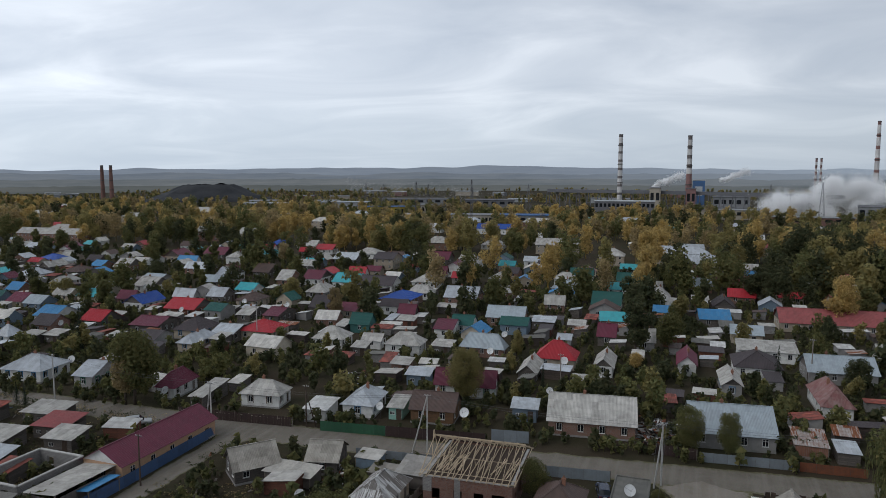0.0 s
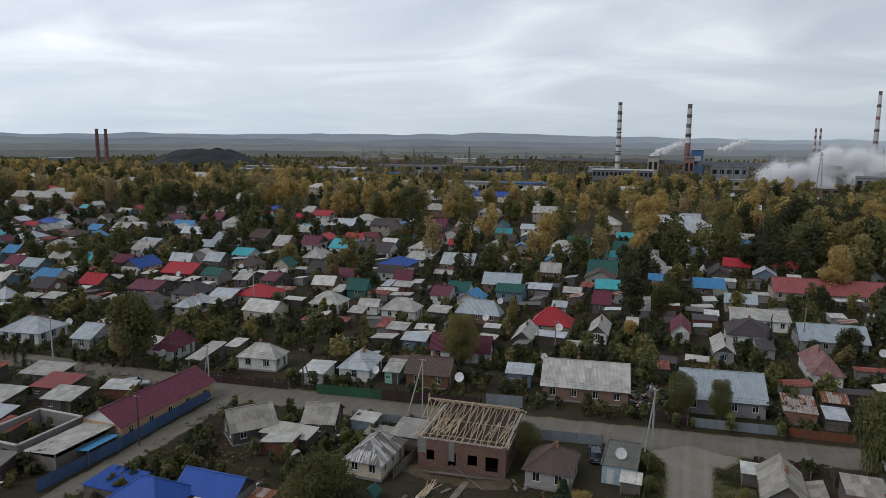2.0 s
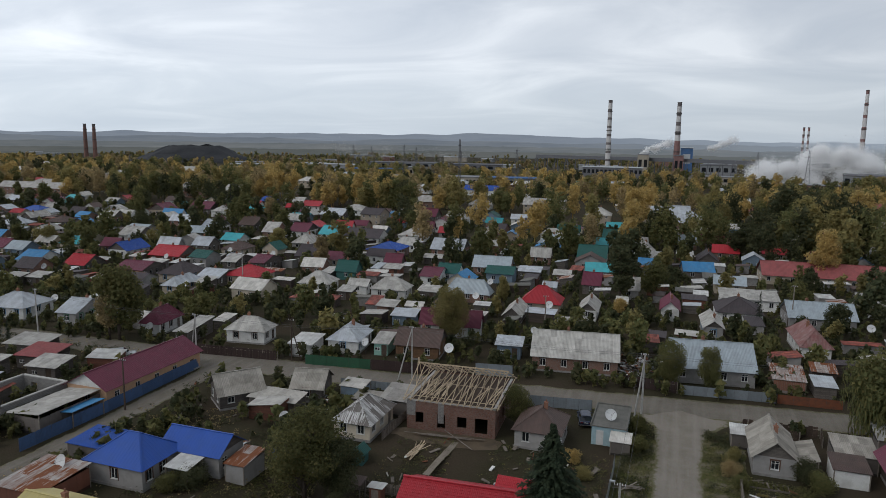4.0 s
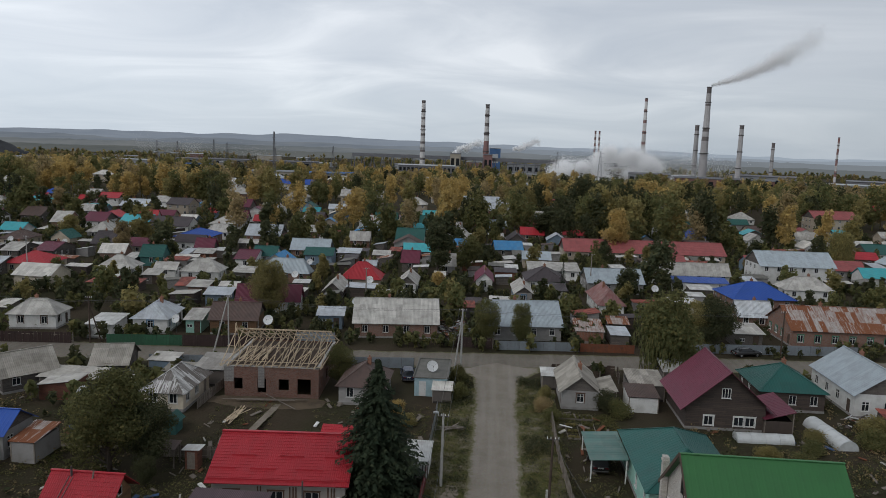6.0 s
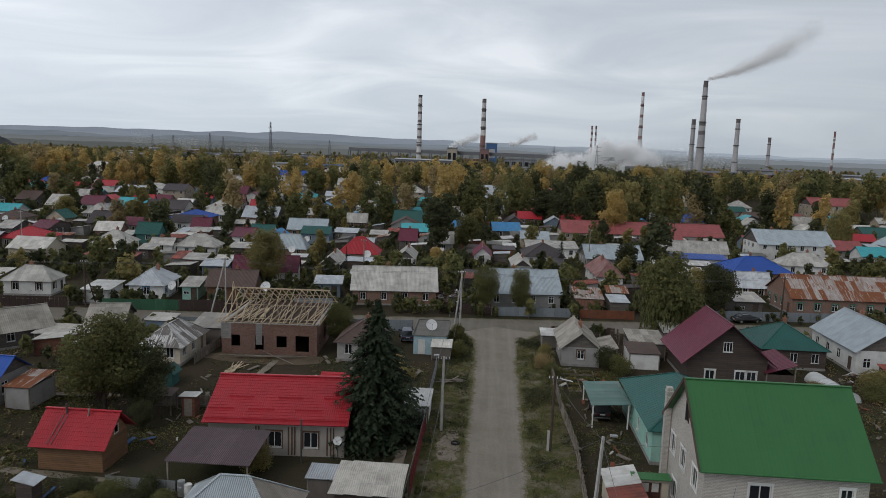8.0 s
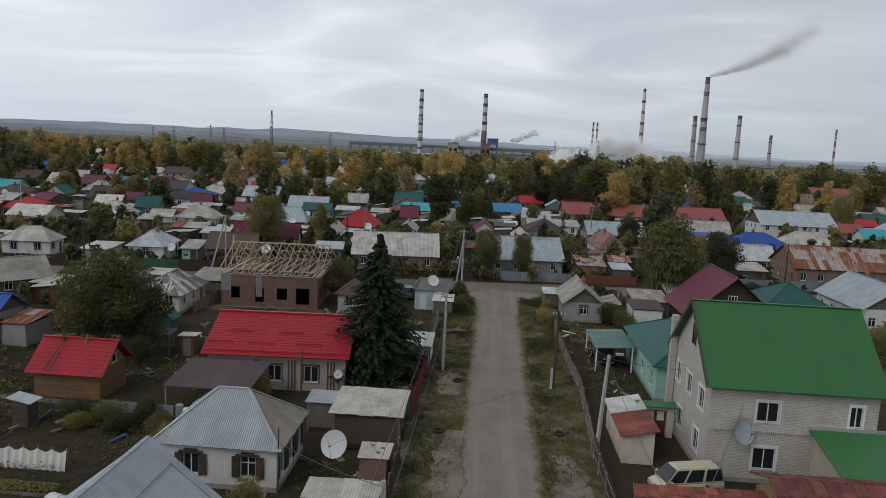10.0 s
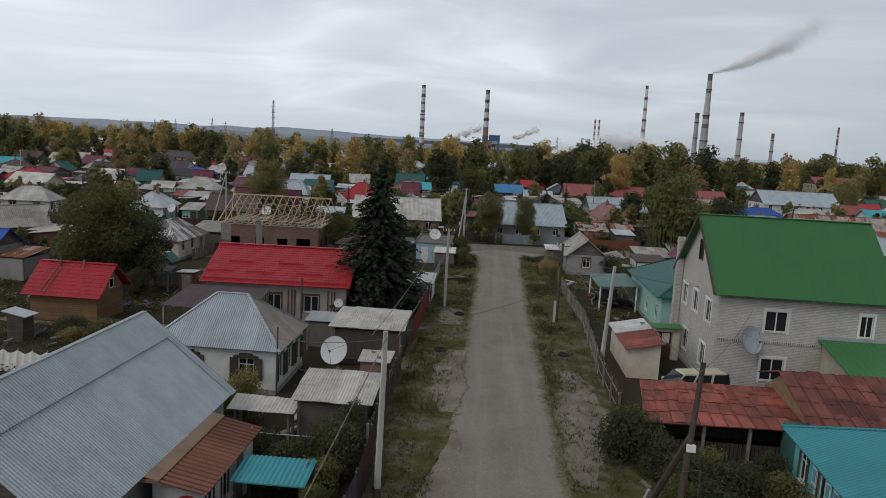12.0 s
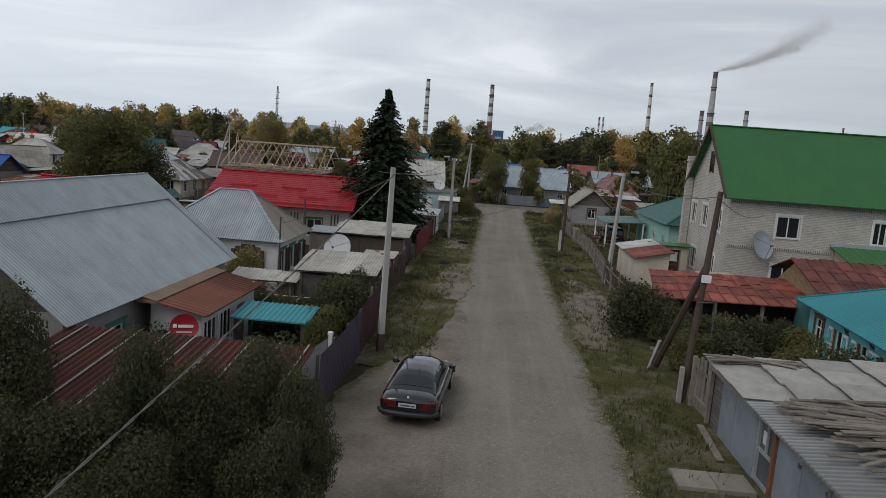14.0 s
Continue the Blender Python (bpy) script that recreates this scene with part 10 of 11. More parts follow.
hall(-75, 795, 64, 16, 12, FAR_DARK, "long low works shed with a pale roof", 4, FAR_WHITE, n=14)
hall(215, 668, 86, 22, 12, FAR_BRICK, "long brick works hall below the stacks", -16, FAR_DARK, n=12)
hall(262, 700, 60, 20, 15, FAR_GREY, "grey works hall with a stepped roof", -16, FAR_DARK, n=8)
hall(158, 720, 40, 20, 13, FAR_GREY, "tall grey works building in the steam", -10, FAR_DARK, n=6)
hall(2, 905, 14, 12, 34, FAR_BLUE, "blue and white clad works tower", 0, FAR_WHITE, FAR_WHITE, n=1)
hall(38, 880, 40, 14, 15, FAR_GREY, "grey works building below the gallery", 0, FAR_DARK, n=5)
hall(-6, 818, 10, 9, 26, STACK_RED, "dark plinth building at the foot of a stack", 0, FAR_DARK, n=2)
hall(-45, 838, 12, 12, 26, FAR_BEIGE, "beige tower of the conveyor gallery", 0, FAR_DARK, n=2)
hall(-284, 630, 46, 14, 10, FAR_YELLOW, "long yellow building with a dark blue roof edge", 24, FAR_BLUE, n=9)
hall(-250, 644, 14, 14, 12, FAR_BEIGE, "grey office block beside a yellow hall", 24, FAR_GREY, n=4)
hall(-168, 535, 36, 14, 10, FAR_BEIGE, "long cream administration building with many windows", 12, FAR_GREY, n=12)
hall(-130, 560, 44, 16, 9, FAR_GREY, "low hall with a bright blue roof", 12, FAR_BLUE, n=6)
hall(-421, 794, 60, 20, 6, FAR_WHITE, "low white warehouse on the plain", 20, FAR_WHITE, n=6)
hall(-540, 800, 50, 18, 6, FAR_WHITE, "low white shed on the plain", 30, FAR_GREY, n=5)
hall(-350, 860, 90, 16, 9, FAR_GREY, "long grey shed on the plain", 18, FAR_DARK, n=8)
hall(-240, 830, 60, 18, 10, FAR_DARK, "dark works shed on the plain", 14, FAR_DARK, n=6)
hall(90, 640, 60, 10, 7, FAR_BRICK, "low brick works building behind the trees", -4, FAR_GREY, n=8)
hall(20, 700, 70, 12, 9, FAR_BEIGE, "low beige works building behind the trees", 0, FAR_GREY, n=10)
hall(330, 690, 80, 16, 10, FAR_GREY, "low works sheds to one side", -20, FAR_WHITE, n=8)
hall(400, 740, 70, 16, 12, FAR_DARK, "dark works sheds to one side", -24, FAR_GREY, n=8)
# the conveyor gallery on its trestles
gal = thing("conveyor_gallery", "long dark conveyor gallery on steel trestles", "factory", pose(0, 0, 0))
line = [(-178, 881), (-46, 850), (73, 780), (130, 742)]
for (x0, y0), (x1, y1) in zip(line, line[1:]):
    part("gallery", Geo().beam((x0, y0, 20.5), (x1, y1, 20.5), 5, 4), FAR_DARK, gal)
    n = int(math.hypot(x1 - x0, y1 - y0) / 13)
    for i in range(n):
        fx, fy = x0 + (x1 - x0) * i / n, y0 + (y1 - y0) * i / n
        part("trestle", Geo().beam((fx - 3, fy, 0), (fx - 1, fy, 18.5), 0.9).beam((fx + 3, fy, 0), (fx + 1, fy, 18.5), 0.9).beam((fx - 2.4, fy, 6), (fx + 2.2, fy, 7), 0.6), FAR_DARK, gal)


def pylon(x, y, h, name="power_pylon", label="steel lattice power pylon", w=5.0, arms=(0.7, 0.82, 0.94), bar=0.17):
    e = thing(name, label, "pylon", pose(x, y, 0))
    g = Geo()
    for sx, sy in ((-1, -1), (1, -1), (1, 1), (-1, 1)):
        part("leg", Geo().beam((sx * w / 2, sy * w / 2, 0), (sx * 0.3, sy * 0.3, h), bar), FAR_DARK, e)
    n = 9
    for i in range(n):
        a, b = w / 2 * (1 - i / n) + 0.3 * i / n, w / 2 * (1 - (i + 1) / n) + 0.3 * (i + 1) / n
        z0, z1 = h * i / n, h * (i + 1) / n
        for s in (-1, 1):
            g.beam((-a, s * a, z0), (b, s * b, z1), bar * 0.45).beam((a, s * a, z0), (-b, s * b, z1), bar * 0.45)
    part("lattice", g, FAR_DARK, e)
    for f in arms:
        part("arm", Geo().beam((-w * 0.8, 0, h * f), (w * 0.8, 0, h * f), bar), FAR_DARK, e)
    return e


for px, py, ph in ((-302, 740, 33), (-292, 752, 30), (-352, 760, 30), (-185, 800, 30), (68, 750, 32), (110, 730, 34), (-250, 790, 26), (-420, 850, 30)):
    pylon(px, py, ph)
pylon(-141, 443, 39, "radio_mast", "tall slim lattice radio mast above the trees", 1.9, (0.72, 0.8, 0.9), 0.16)

# a black spoil heap, and low hills along the horizon
SPOIL = plain("coal_spoil", (0.042, 0.045, 0.05), (0.07, 0.07, 0.073), 0.95, scale=0.03, grain=0.3, bump=0.6)
g = Geo()
for i in range(40):
    for j in range(8):
        q = []
        for a, b in ((i, j), (i + 1, j), (i + 1, j + 1), (i, j + 1)):
            th, f = 2 * math.pi * a / 40, b / 8
            rad = 1 - 0.62 * f
            k = 1 + 0.12 * noise.noise((math.cos(th) * 2, math.sin(th) * 2, f * 3))
            q.append((95 * rad * k * math.cos(th), 60 * rad * k * math.sin(th), 25 * f * (1 + 0.12 * noise.noise((math.cos(th) * 3, math.sin(th) * 3, 7.0)))))
        g.face(q)
g.face([(95 * 0.36 * math.cos(2 * math.pi * k / 40), 60 * 0.36 * math.sin(2 * math.pi * k / 40), 24.6) for k in range(40)])
e = part("spoil_mound", g, SPOIL, at=pose(-700, 880, 0, 0, 0, 38))
tagged(e, "broad black spoil heap on the plain", "spoil heap")


def hill_haze_glow(name, c1, c2, pale):
    """Hills kilometres off, seen through air: a plain backdrop whose emission has the haze painted in, paler to the
    east.
    """
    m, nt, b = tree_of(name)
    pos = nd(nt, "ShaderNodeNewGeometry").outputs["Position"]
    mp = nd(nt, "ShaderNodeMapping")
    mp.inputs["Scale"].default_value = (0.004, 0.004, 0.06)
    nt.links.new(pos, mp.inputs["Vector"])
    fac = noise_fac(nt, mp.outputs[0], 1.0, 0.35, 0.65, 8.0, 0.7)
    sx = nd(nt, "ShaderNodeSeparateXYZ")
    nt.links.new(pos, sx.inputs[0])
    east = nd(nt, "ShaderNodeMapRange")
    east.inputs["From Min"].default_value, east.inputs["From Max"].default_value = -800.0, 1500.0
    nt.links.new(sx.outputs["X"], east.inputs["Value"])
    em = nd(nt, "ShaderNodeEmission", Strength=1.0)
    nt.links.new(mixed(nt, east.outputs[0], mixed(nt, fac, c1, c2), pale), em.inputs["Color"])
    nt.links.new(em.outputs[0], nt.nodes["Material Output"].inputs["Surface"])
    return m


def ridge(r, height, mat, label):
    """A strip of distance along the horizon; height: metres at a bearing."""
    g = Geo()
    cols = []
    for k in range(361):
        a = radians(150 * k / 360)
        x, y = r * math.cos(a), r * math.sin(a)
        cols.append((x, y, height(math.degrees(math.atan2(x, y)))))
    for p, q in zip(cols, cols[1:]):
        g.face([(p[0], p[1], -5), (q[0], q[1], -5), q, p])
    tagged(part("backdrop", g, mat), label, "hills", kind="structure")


# each strip glows in its own haze colour, paler the further off
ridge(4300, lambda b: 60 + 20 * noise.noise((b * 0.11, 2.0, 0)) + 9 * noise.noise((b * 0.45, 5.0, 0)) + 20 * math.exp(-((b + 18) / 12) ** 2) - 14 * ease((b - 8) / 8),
      hill_haze_glow("haze_glow_hills", (0.17, 0.2, 0.245), (0.205, 0.235, 0.275), (0.31, 0.36, 0.42)), "low wooded hills in the haze along the horizon")
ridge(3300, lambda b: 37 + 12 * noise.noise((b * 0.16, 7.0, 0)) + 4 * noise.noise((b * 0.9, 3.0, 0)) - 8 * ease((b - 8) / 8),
      hill_haze_glow("haze_glow_lower_hills", (0.13, 0.152, 0.182), (0.17, 0.19, 0.212), (0.26, 0.30, 0.345)), "lower hazy hills before the horizon")
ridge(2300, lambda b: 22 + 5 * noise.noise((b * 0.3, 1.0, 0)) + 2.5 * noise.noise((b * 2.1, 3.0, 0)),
      hill_haze_glow("haze_glow_plain", (0.10, 0.115, 0.125), (0.16, 0.17, 0.175), (0.20, 0.225, 0.25)), "hazy tree lines far out on the plain")
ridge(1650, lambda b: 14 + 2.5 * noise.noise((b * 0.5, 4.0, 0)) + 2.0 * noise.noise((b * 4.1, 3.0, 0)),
      hill_haze_glow("haze_glow_tree_lines", (0.075, 0.085, 0.085), (0.115, 0.12, 0.115), (0.14, 0.155, 0.165)), "tree lines in light haze on the plain")

rnd = random.Random(31)
plain_trees = {"olive": [], "green": [], "brown": []}
for _ in range(5200):
    r = rnd.uniform(700, 1600)
    bx = rnd.uniform(-62, 36)
    x, y = r * math.sin(radians(bx)), r * math.cos(radians(bx))
    if noise.noise((x * 0.004, y * 0.012, 2.0)) < 0.02 or (bx > -16 and r < 950):
        continue
    plain_trees[rnd.choice(("olive", "green", "brown"))].append((x, y))
for k, leaf in enumerate(plain_trees):
    far_wood("tree_lines", leaf, plain_trees[leaf], 40, 0.3, 60 + k, f"tree lines on the far plain with {TREE_WORDS[leaf]}", (6, 10))
for i in range(26):
    # warehouses and sheds strewn over the plain
    bx, r = rnd.uniform(-56, 34), rnd.uniform(830, 1500)
    hall(r * math.sin(radians(bx)), r * math.cos(radians(bx)), rnd.uniform(18, 60), 12, rnd.uniform(4, 9), rnd.choice((FAR_WHITE, FAR_GREY, FAR_BRICK, FAR_BEIGE)), "low shed on the plain beyond the town", rnd.gauss(-bx, 12), rnd.choice((FAR_WHITE, FAR_GREY, FAR_WHITE)), n=0)


# ---- steam and smoke: clouds of fine white flakes, thick at the heart and thin at the edges ----
def vapour(name, c):
    m, nt, b = tree_of(name)
    df = nd(nt, "ShaderNodeBsdfDiffuse")
    tl = nd(nt, "ShaderNodeBsdfTranslucent")
    for n in (df, tl):
        n.inputs["Color"].default_value = rgb(c)
    mx = nd(nt, "ShaderNodeMixShader", Fac=0.5)
    nt.links.new(df.outputs[0], mx.inputs[1])
    nt.links.new(tl.outputs[0], mx.inputs[2])
    nt.links.new(mx.outputs[0], nt.nodes["Material Output"].inputs["Surface"])
    return m


STEAM, SMOKE, DUST = vapour("steam", (0.99, 0.99, 0.99)), vapour("smoke", (0.99, 0.99, 0.99)), vapour("dust", (0.62, 0.62, 0.61))


def flakes(name, blobs, per, size, material, label, category, seed):
    """Vapour: billows (x, y, z, radius, share) as fine flakes, thick at the heart and thin outside."""
    r = np.random.default_rng(seed)
    V, F, o = [], [], 0
    for x, y, z, rad, share in blobs:
        n = int(per * share)
        p = np.array((x, y, z)) + r.normal(0, 1, (n, 3)) * np.array((0.55, 0.5, 0.46)) * rad
        p[:, 2] = np.maximum(p[:, 2], 1.0)
        a, b = r.normal(size=(n, 3)), r.normal(size=(n, 3))
        k = (size * r.uniform(0.5, 1.3, n) / 1.4)[:, None]
        V.append(np.stack([p + a * k, p + b * k, p - (a + b) * k * 0.7], 1).reshape(-1, 3))
        F += (np.arange(n * 3).reshape(-1, 3) + o).tolist()
        o += n * 3
    me = bpy.data.meshes.new(name)
    me.from_pydata(np.concatenate(V).tolist(), [], F)
    return tagged(part(name, me, material), label, category, kind="stuff")


rnd = random.Random(77)
core, veil = [], []
for _ in range(42):
    f = rnd.random()
    top = 12 + 26 * min(1, f * 2.2) * (1 - 0.3 * f)
    core.append((66 + 108 * f + rnd.gauss(0, 3), 754 - 14 * f + rnd.gauss(0, 6), rnd.uniform(4, top), rnd.uniform(6, 11), 1.0))
for _ in range(40):
    f = rnd.random()
    veil.append((110 + 135 * f + rnd.gauss(0, 4), 746 - 18 * f + rnd.gauss(0, 6), rnd.uniform(6, 38 - 10 * f), rnd.uniform(8, 14), 1.0 - 0.75 * f))
flakes("steam_cloud", core, 5600, 0.34, STEAM, "billowing white steam cloud over the works", "steam", 3)
flakes("steam_veil", veil, 2800, 0.17, STEAM, "thin steam drifting off the works", "steam", 4)
flakes("steam_cloud", [(-47 + 30 * f + rnd.gauss(0, 1), 846, 28 + 12 * f + rnd.gauss(0, 1.2), 2 + 2.6 * f, 1 - 0.4 * f) for f in [i / 12 for i in range(13)]], 1500, 0.32, STEAM, "small steam jet blowing off a tower", "steam", 5)
flakes("steam_cloud", [(28 + 30 * f + rnd.gauss(0, 1), 948, 33 + 12 * f + rnd.gauss(0, 1.2), 2.4 + 2.2 * f, 1 - 0.4 * f) for f in [i / 10 for i in range(11)]], 1300, 0.32, STEAM, "small steam jet over the works", "steam", 6)
near, far = [], []
for i in range(56):
    # the trail leaves the stack flat and thin, then swells and rises in puffs
    f = i / 55
    p = (209 + 82 * f + rnd.gauss(0, 0.3 + 1.2 * f), 706 - 34 * f, 101 + 9 * f + 34 * f ** 1.5 + rnd.gauss(0, 0.3 + 3.0 * f), 1.6 + 8.5 * f * rnd.uniform(0.75, 1.25), (0.5 + 3.4 * f) * (1 - 0.8 * max(0, f - 0.7) / 0.3))
    (near if f < 0.72 else far).append(p)
flakes("smoke_plume", near, 680, 0.24, SMOKE, "pale grey smoke trailing from the tallest stack", "smoke", 7)
flakes("smoke_plume", far, 480, 0.22, SMOKE, "thinning end of the smoke trail", "smoke", 9)
flakes("dust_haze", [(-470 + 170 * f + rnd.gauss(0, 8), 890 + 60 * f + rnd.gauss(0, 8), 12 + 10 * (1 - f) + rnd.gauss(0, 3), rnd.uniform(8, 15), 1 - 0.6 * f) for f in [i / 30 for i in range(31)]], 1500, 0.13, DUST, "pale dust drifting over the plain", "dust", 8)


# ---- shrubs and small trees close to the street ----
for k, (tx, ty, th, leaf, kind, sp) in enumerate((
        (-9.3, 11.4, 5.5, "dark", "near", 0.62), (-6.4, 9.3, 3.7, "dark", "near", 0.95), (-5.9, 10.4, 4.6, "dark", "near", 0.5), (-4.7, 10.3, 4.0, "dark", "near", 0.72), (-3.75, 11.2, 4.35, "dark", "near", 0.62), (-12.0, 12.6, 5.6, "dark", "near", 0.85), (-3.1, 11.0, 3.8, "dark", "near", 0.5),
        (-3.0, 9.4, 3.4, "dark", "near", 0.7), (-8.2, 8.8, 4.2, "dark", "near", 0.8), (-10.6, 9.6, 4.6, "dark", "near", 0.8), (-5.0, 8.4, 3.4, "dark", "near", 0.9),
        (7.3, 31.0, 2.5, "dark", "bush", 1.0), (8.0, 32.4, 2.2, "green", "bush", 0.9), (8.6, 29.6, 1.9, "dark", "bush", 1.0), (9.4, 27.4, 2.0, "dark", "bush", 1.1), (11.2, 26.8, 2.2, "dark", "bush", 1.1), (12.8, 26.0, 2.0, "green", "bush", 1.0), (9.8, 24.8, 1.9, "dark", "bush", 1.2),
        (11.6, 23.8, 1.9, "green", "bush", 1.1), (13.2, 22.6, 2.1, "dark", "bush", 1.0), (8.6, 25.6, 1.7, "green", "bush", 1.0), (10.6, 28.8, 1.8, "green", "bush", 1.0), (13.6, 29.0, 1.7, "dark", "bush", 1.0),
        (-5.7, 27.2, 2.4, "dark", "bush", 0.8), (-6.6, 28.2, 2.4, "dark", "bush", 1.0), (-7.8, 26.6, 2.1, "dark", "bush", 1.1), (-6.2, 25.4, 1.7, "green", "bush", 1.0), (-9.6, 28.0, 2.0, "dark", "bush", 1.0), (-5.6, 23.0, 1.6, "green", "bush", 0.9), (-8.0, 20.2, 1.2, "green", "bush", 0.8),
        (-6.6, 18.9, 1.5, "dark", "bush", 1.0), (-5.6, 30.4, 2.2, "dark", "bush", 0.7), (-12.4, 33.8, 2.9, "olive", "bush", 0.7), (-13.0, 32.6, 1.8, "green", "bush", 1.1), (-15.6, 33.4, 2.2, "dark", "bush", 1.0), (-18.2, 52.6, 2.4, "olive", "bush", 1.0),
        (-3.2, 89.0, 3.4, "green", "fine", 1.0), (-3.0, 85.0, 2.2, "green", "bush", 1.0), (15.6, 84.2, 2.5, "dark", "bush", 1.2), (17.0, 82.0, 2.2, "green", "bush", 1.2), (8.0, 86.0, 2.0, "olive", "bush", 1.0), (7.6, 82.4, 1.8, "brown", "bush", 1.1), (8.6, 79.4, 1.6, "green", "bush", 1.0),
        (-25.2, 47.2, 1.6, "dark", "bush", 1.3), (-27.6, 46.6, 1.5, "green", "bush", 1.4), (-30.0, 46.8, 1.6, "dark", "bush", 1.4), (-23.2, 45.6, 1.4, "green", "bush", 1.3), (-26.0, 45.0, 1.2, "dark", "bush", 1.5), (-29.0, 45.2, 1.2, "olive", "bush", 1.4), (-21.6, 43.6, 1.4, "olive", "bush", 1.2),
        (-48.6, 58.2, 2.4, "dark", "bush", 1.4), (-50.4, 56.8, 2.0, "green", "bush", 1.3), (-40.6, 66.6, 4.6, "dark", "fine", 1.2), (-31.4, 59.0, 3.0, "dark", "fine", 1.0), (-13.2, 88.6, 2.2, "green", "bush", 1.0), (-12.6, 80.6, 1.6, "olive", "bush", 1.2), (-10.2, 79.4, 1.5, "gold", "bush", 1.4),
        (-8.4, 76.0, 1.3, "olive", "bush", 1.5), (-11.4, 75.0, 1.2, "gold", "bush", 1.5), (46.6, 80.2, 2.4, "olive", "bush", 1.5), (44.6, 77.0, 2.0, "green", "bush", 1.5), (48.8, 78.4, 2.2, "dark", "bush", 1.4), (38.4, 77.6, 1.5, "olive", "bush", 1.5), (36.8, 74.4, 1.5, "green", "bush", 1.5),
        (31.0, 72.0, 1.6, "olive", "bush", 1.5), (34.0, 70.0, 1.8, "green", "bush", 1.5), (29.8, 60.0, 2.2, "green", "bush", 1.4), (28.8, 54.0, 2.4, "olive", "bush", 1.3), (30.5, 47.0, 2.0, "brown", "bush", 1.4), (32.0, 66.0, 2.4, "dark", "bush", 1.3))):
    tree(tx, ty, th, leaf, kind, k % 3, (k * 2.3) % 6.28, sp, name="shrub" if kind == "bush" else "tree", group="shrubs of the yards")


def verge_mat():
    m, nt, b = tree_of("rough_verge")
    pos = nd(nt, "ShaderNodeNewGeometry").outputs["Position"]
    bare = noise_fac(nt, pos, 0.4, 0.47, 0.62, 10.0, 0.75)
    mid = noise_fac(nt, pos, 1.3, 0.36, 0.66, 8.0, 0.7)
    dry = noise_fac(nt, pos, 0.8, 0.48, 0.7, 8.0, 0.7)
    fine = noise_fac(nt, pos, 16.0, 0.3, 0.7, 5.0)
    c = mixed(nt, mid, (0.07, 0.083, 0.029), (0.125, 0.116, 0.049))
    c = mixed(nt, nt_mul(nt, dry, 0.6), c, (0.15, 0.105, 0.06))
    c = mixed(nt, nt_mul(nt, bare, 0.8), c, (0.23, 0.20, 0.16))
    c = mixed(nt, nt_mul(nt, fine, 0.55), c, mixed(nt, 1.0, c, (0.35, 0.36, 0.32), "MULTIPLY"))
    nt.links.new(c, b.inputs["Base Color"])
    b.inputs["Roughness"].default_value = 0.95
    b.inputs["Specular IOR Level"].default_value = 0.05
    bumped(nt, b, fine, 0.7, 0.06)
    return m


VERGE = verge_mat()
ribbon("verge", [(-3.9, 23, 0.4), (-3.2, 26, 1.2), (-2.5, 32, 2.2), (-2.7, 60, 2.4), (-2.4, 90, 2.6)], "rough grass verge with bare patches", 0.008, VERGE, 0.3, "verge")
ribbon("verge", [(6.0, 6, 2.0), (6.0, 30, 2.2), (6.4, 60, 2.4), (6.6, 92, 3.0)], "rough grass verge with bare patches", 0.008, VERGE, 0.3, "verge")


def tufts(name, leaf, areas, count, seed, label, tall=(0.08, 0.3)):
    """Grass: thin upright blades in clumps, thick in some places and gone in others."""
    rnd = random.Random(seed)
    v, f = [], []
    done = 0
    while done < count:
        x0, y0, x1, y1 = rnd.choice(areas)
        x, y = rnd.uniform(x0, x1), rnd.uniform(y0, y1)
        if noise.noise((x * 0.32, y * 0.32, seed * 1.0)) + 0.5 * noise.noise((x * 1.1, y * 1.1, 2.0)) < rnd.uniform(-0.35, 0.3):
            continue
        done += 1
        h = rnd.uniform(*tall)
        for _ in range(5):
            a = rnd.uniform(0, 6.28)
            bx, by = x + rnd.gauss(0, 0.06), y + rnd.gauss(0, 0.06)
            dx, dy = math.cos(a) * 0.02, math.sin(a) * 0.02
            lx, ly = rnd.gauss(0, 0.35) * h, rnd.gauss(0, 0.35) * h
            o = len(v)
            gz = ground_z(bx, by)
            v += [(bx - dx, by - dy, gz), (bx + dx, by + dy, gz), (bx + lx, by + ly, gz + h * rnd.uniform(0.7, 1.2))]
            f.append((o, o + 1, o + 2))
    me = bpy.data.meshes.new(name)
    me.from_pydata(v, [], f)
    return tagged(part(name, me, LEAVES[leaf]), label, "grass", kind="stuff")


GRASS = {"green": leafage("verge_grass", (0.115, 0.13, 0.042), (0.14, 0.135, 0.05), (0.19, 0.165, 0.07), 0.4), "dry": leafage("dry_grass", (0.19, 0.16, 0.075), (0.15, 0.135, 0.06), (0.25, 0.21, 0.10), 0.4)}
LEAVES.update(GRASS)
SIDES = [(-4.6, 24, -1.6, 50), (-4.6, 40, -1.0, 92), (4.5, 12, 7.2, 50), (4.6, 40, 8.2, 94)]
tufts("grass", "green", SIDES, 11000, 3, "green verge grass in clumps", (0.03, 0.13))
tufts("grass", "dry", SIDES, 6000, 5, "dry olive verge grass in clumps", (0.03, 0.16))
tufts("grass", "dark", SIDES, 2500, 8, "dark verge weeds in clumps", (0.1, 0.3))


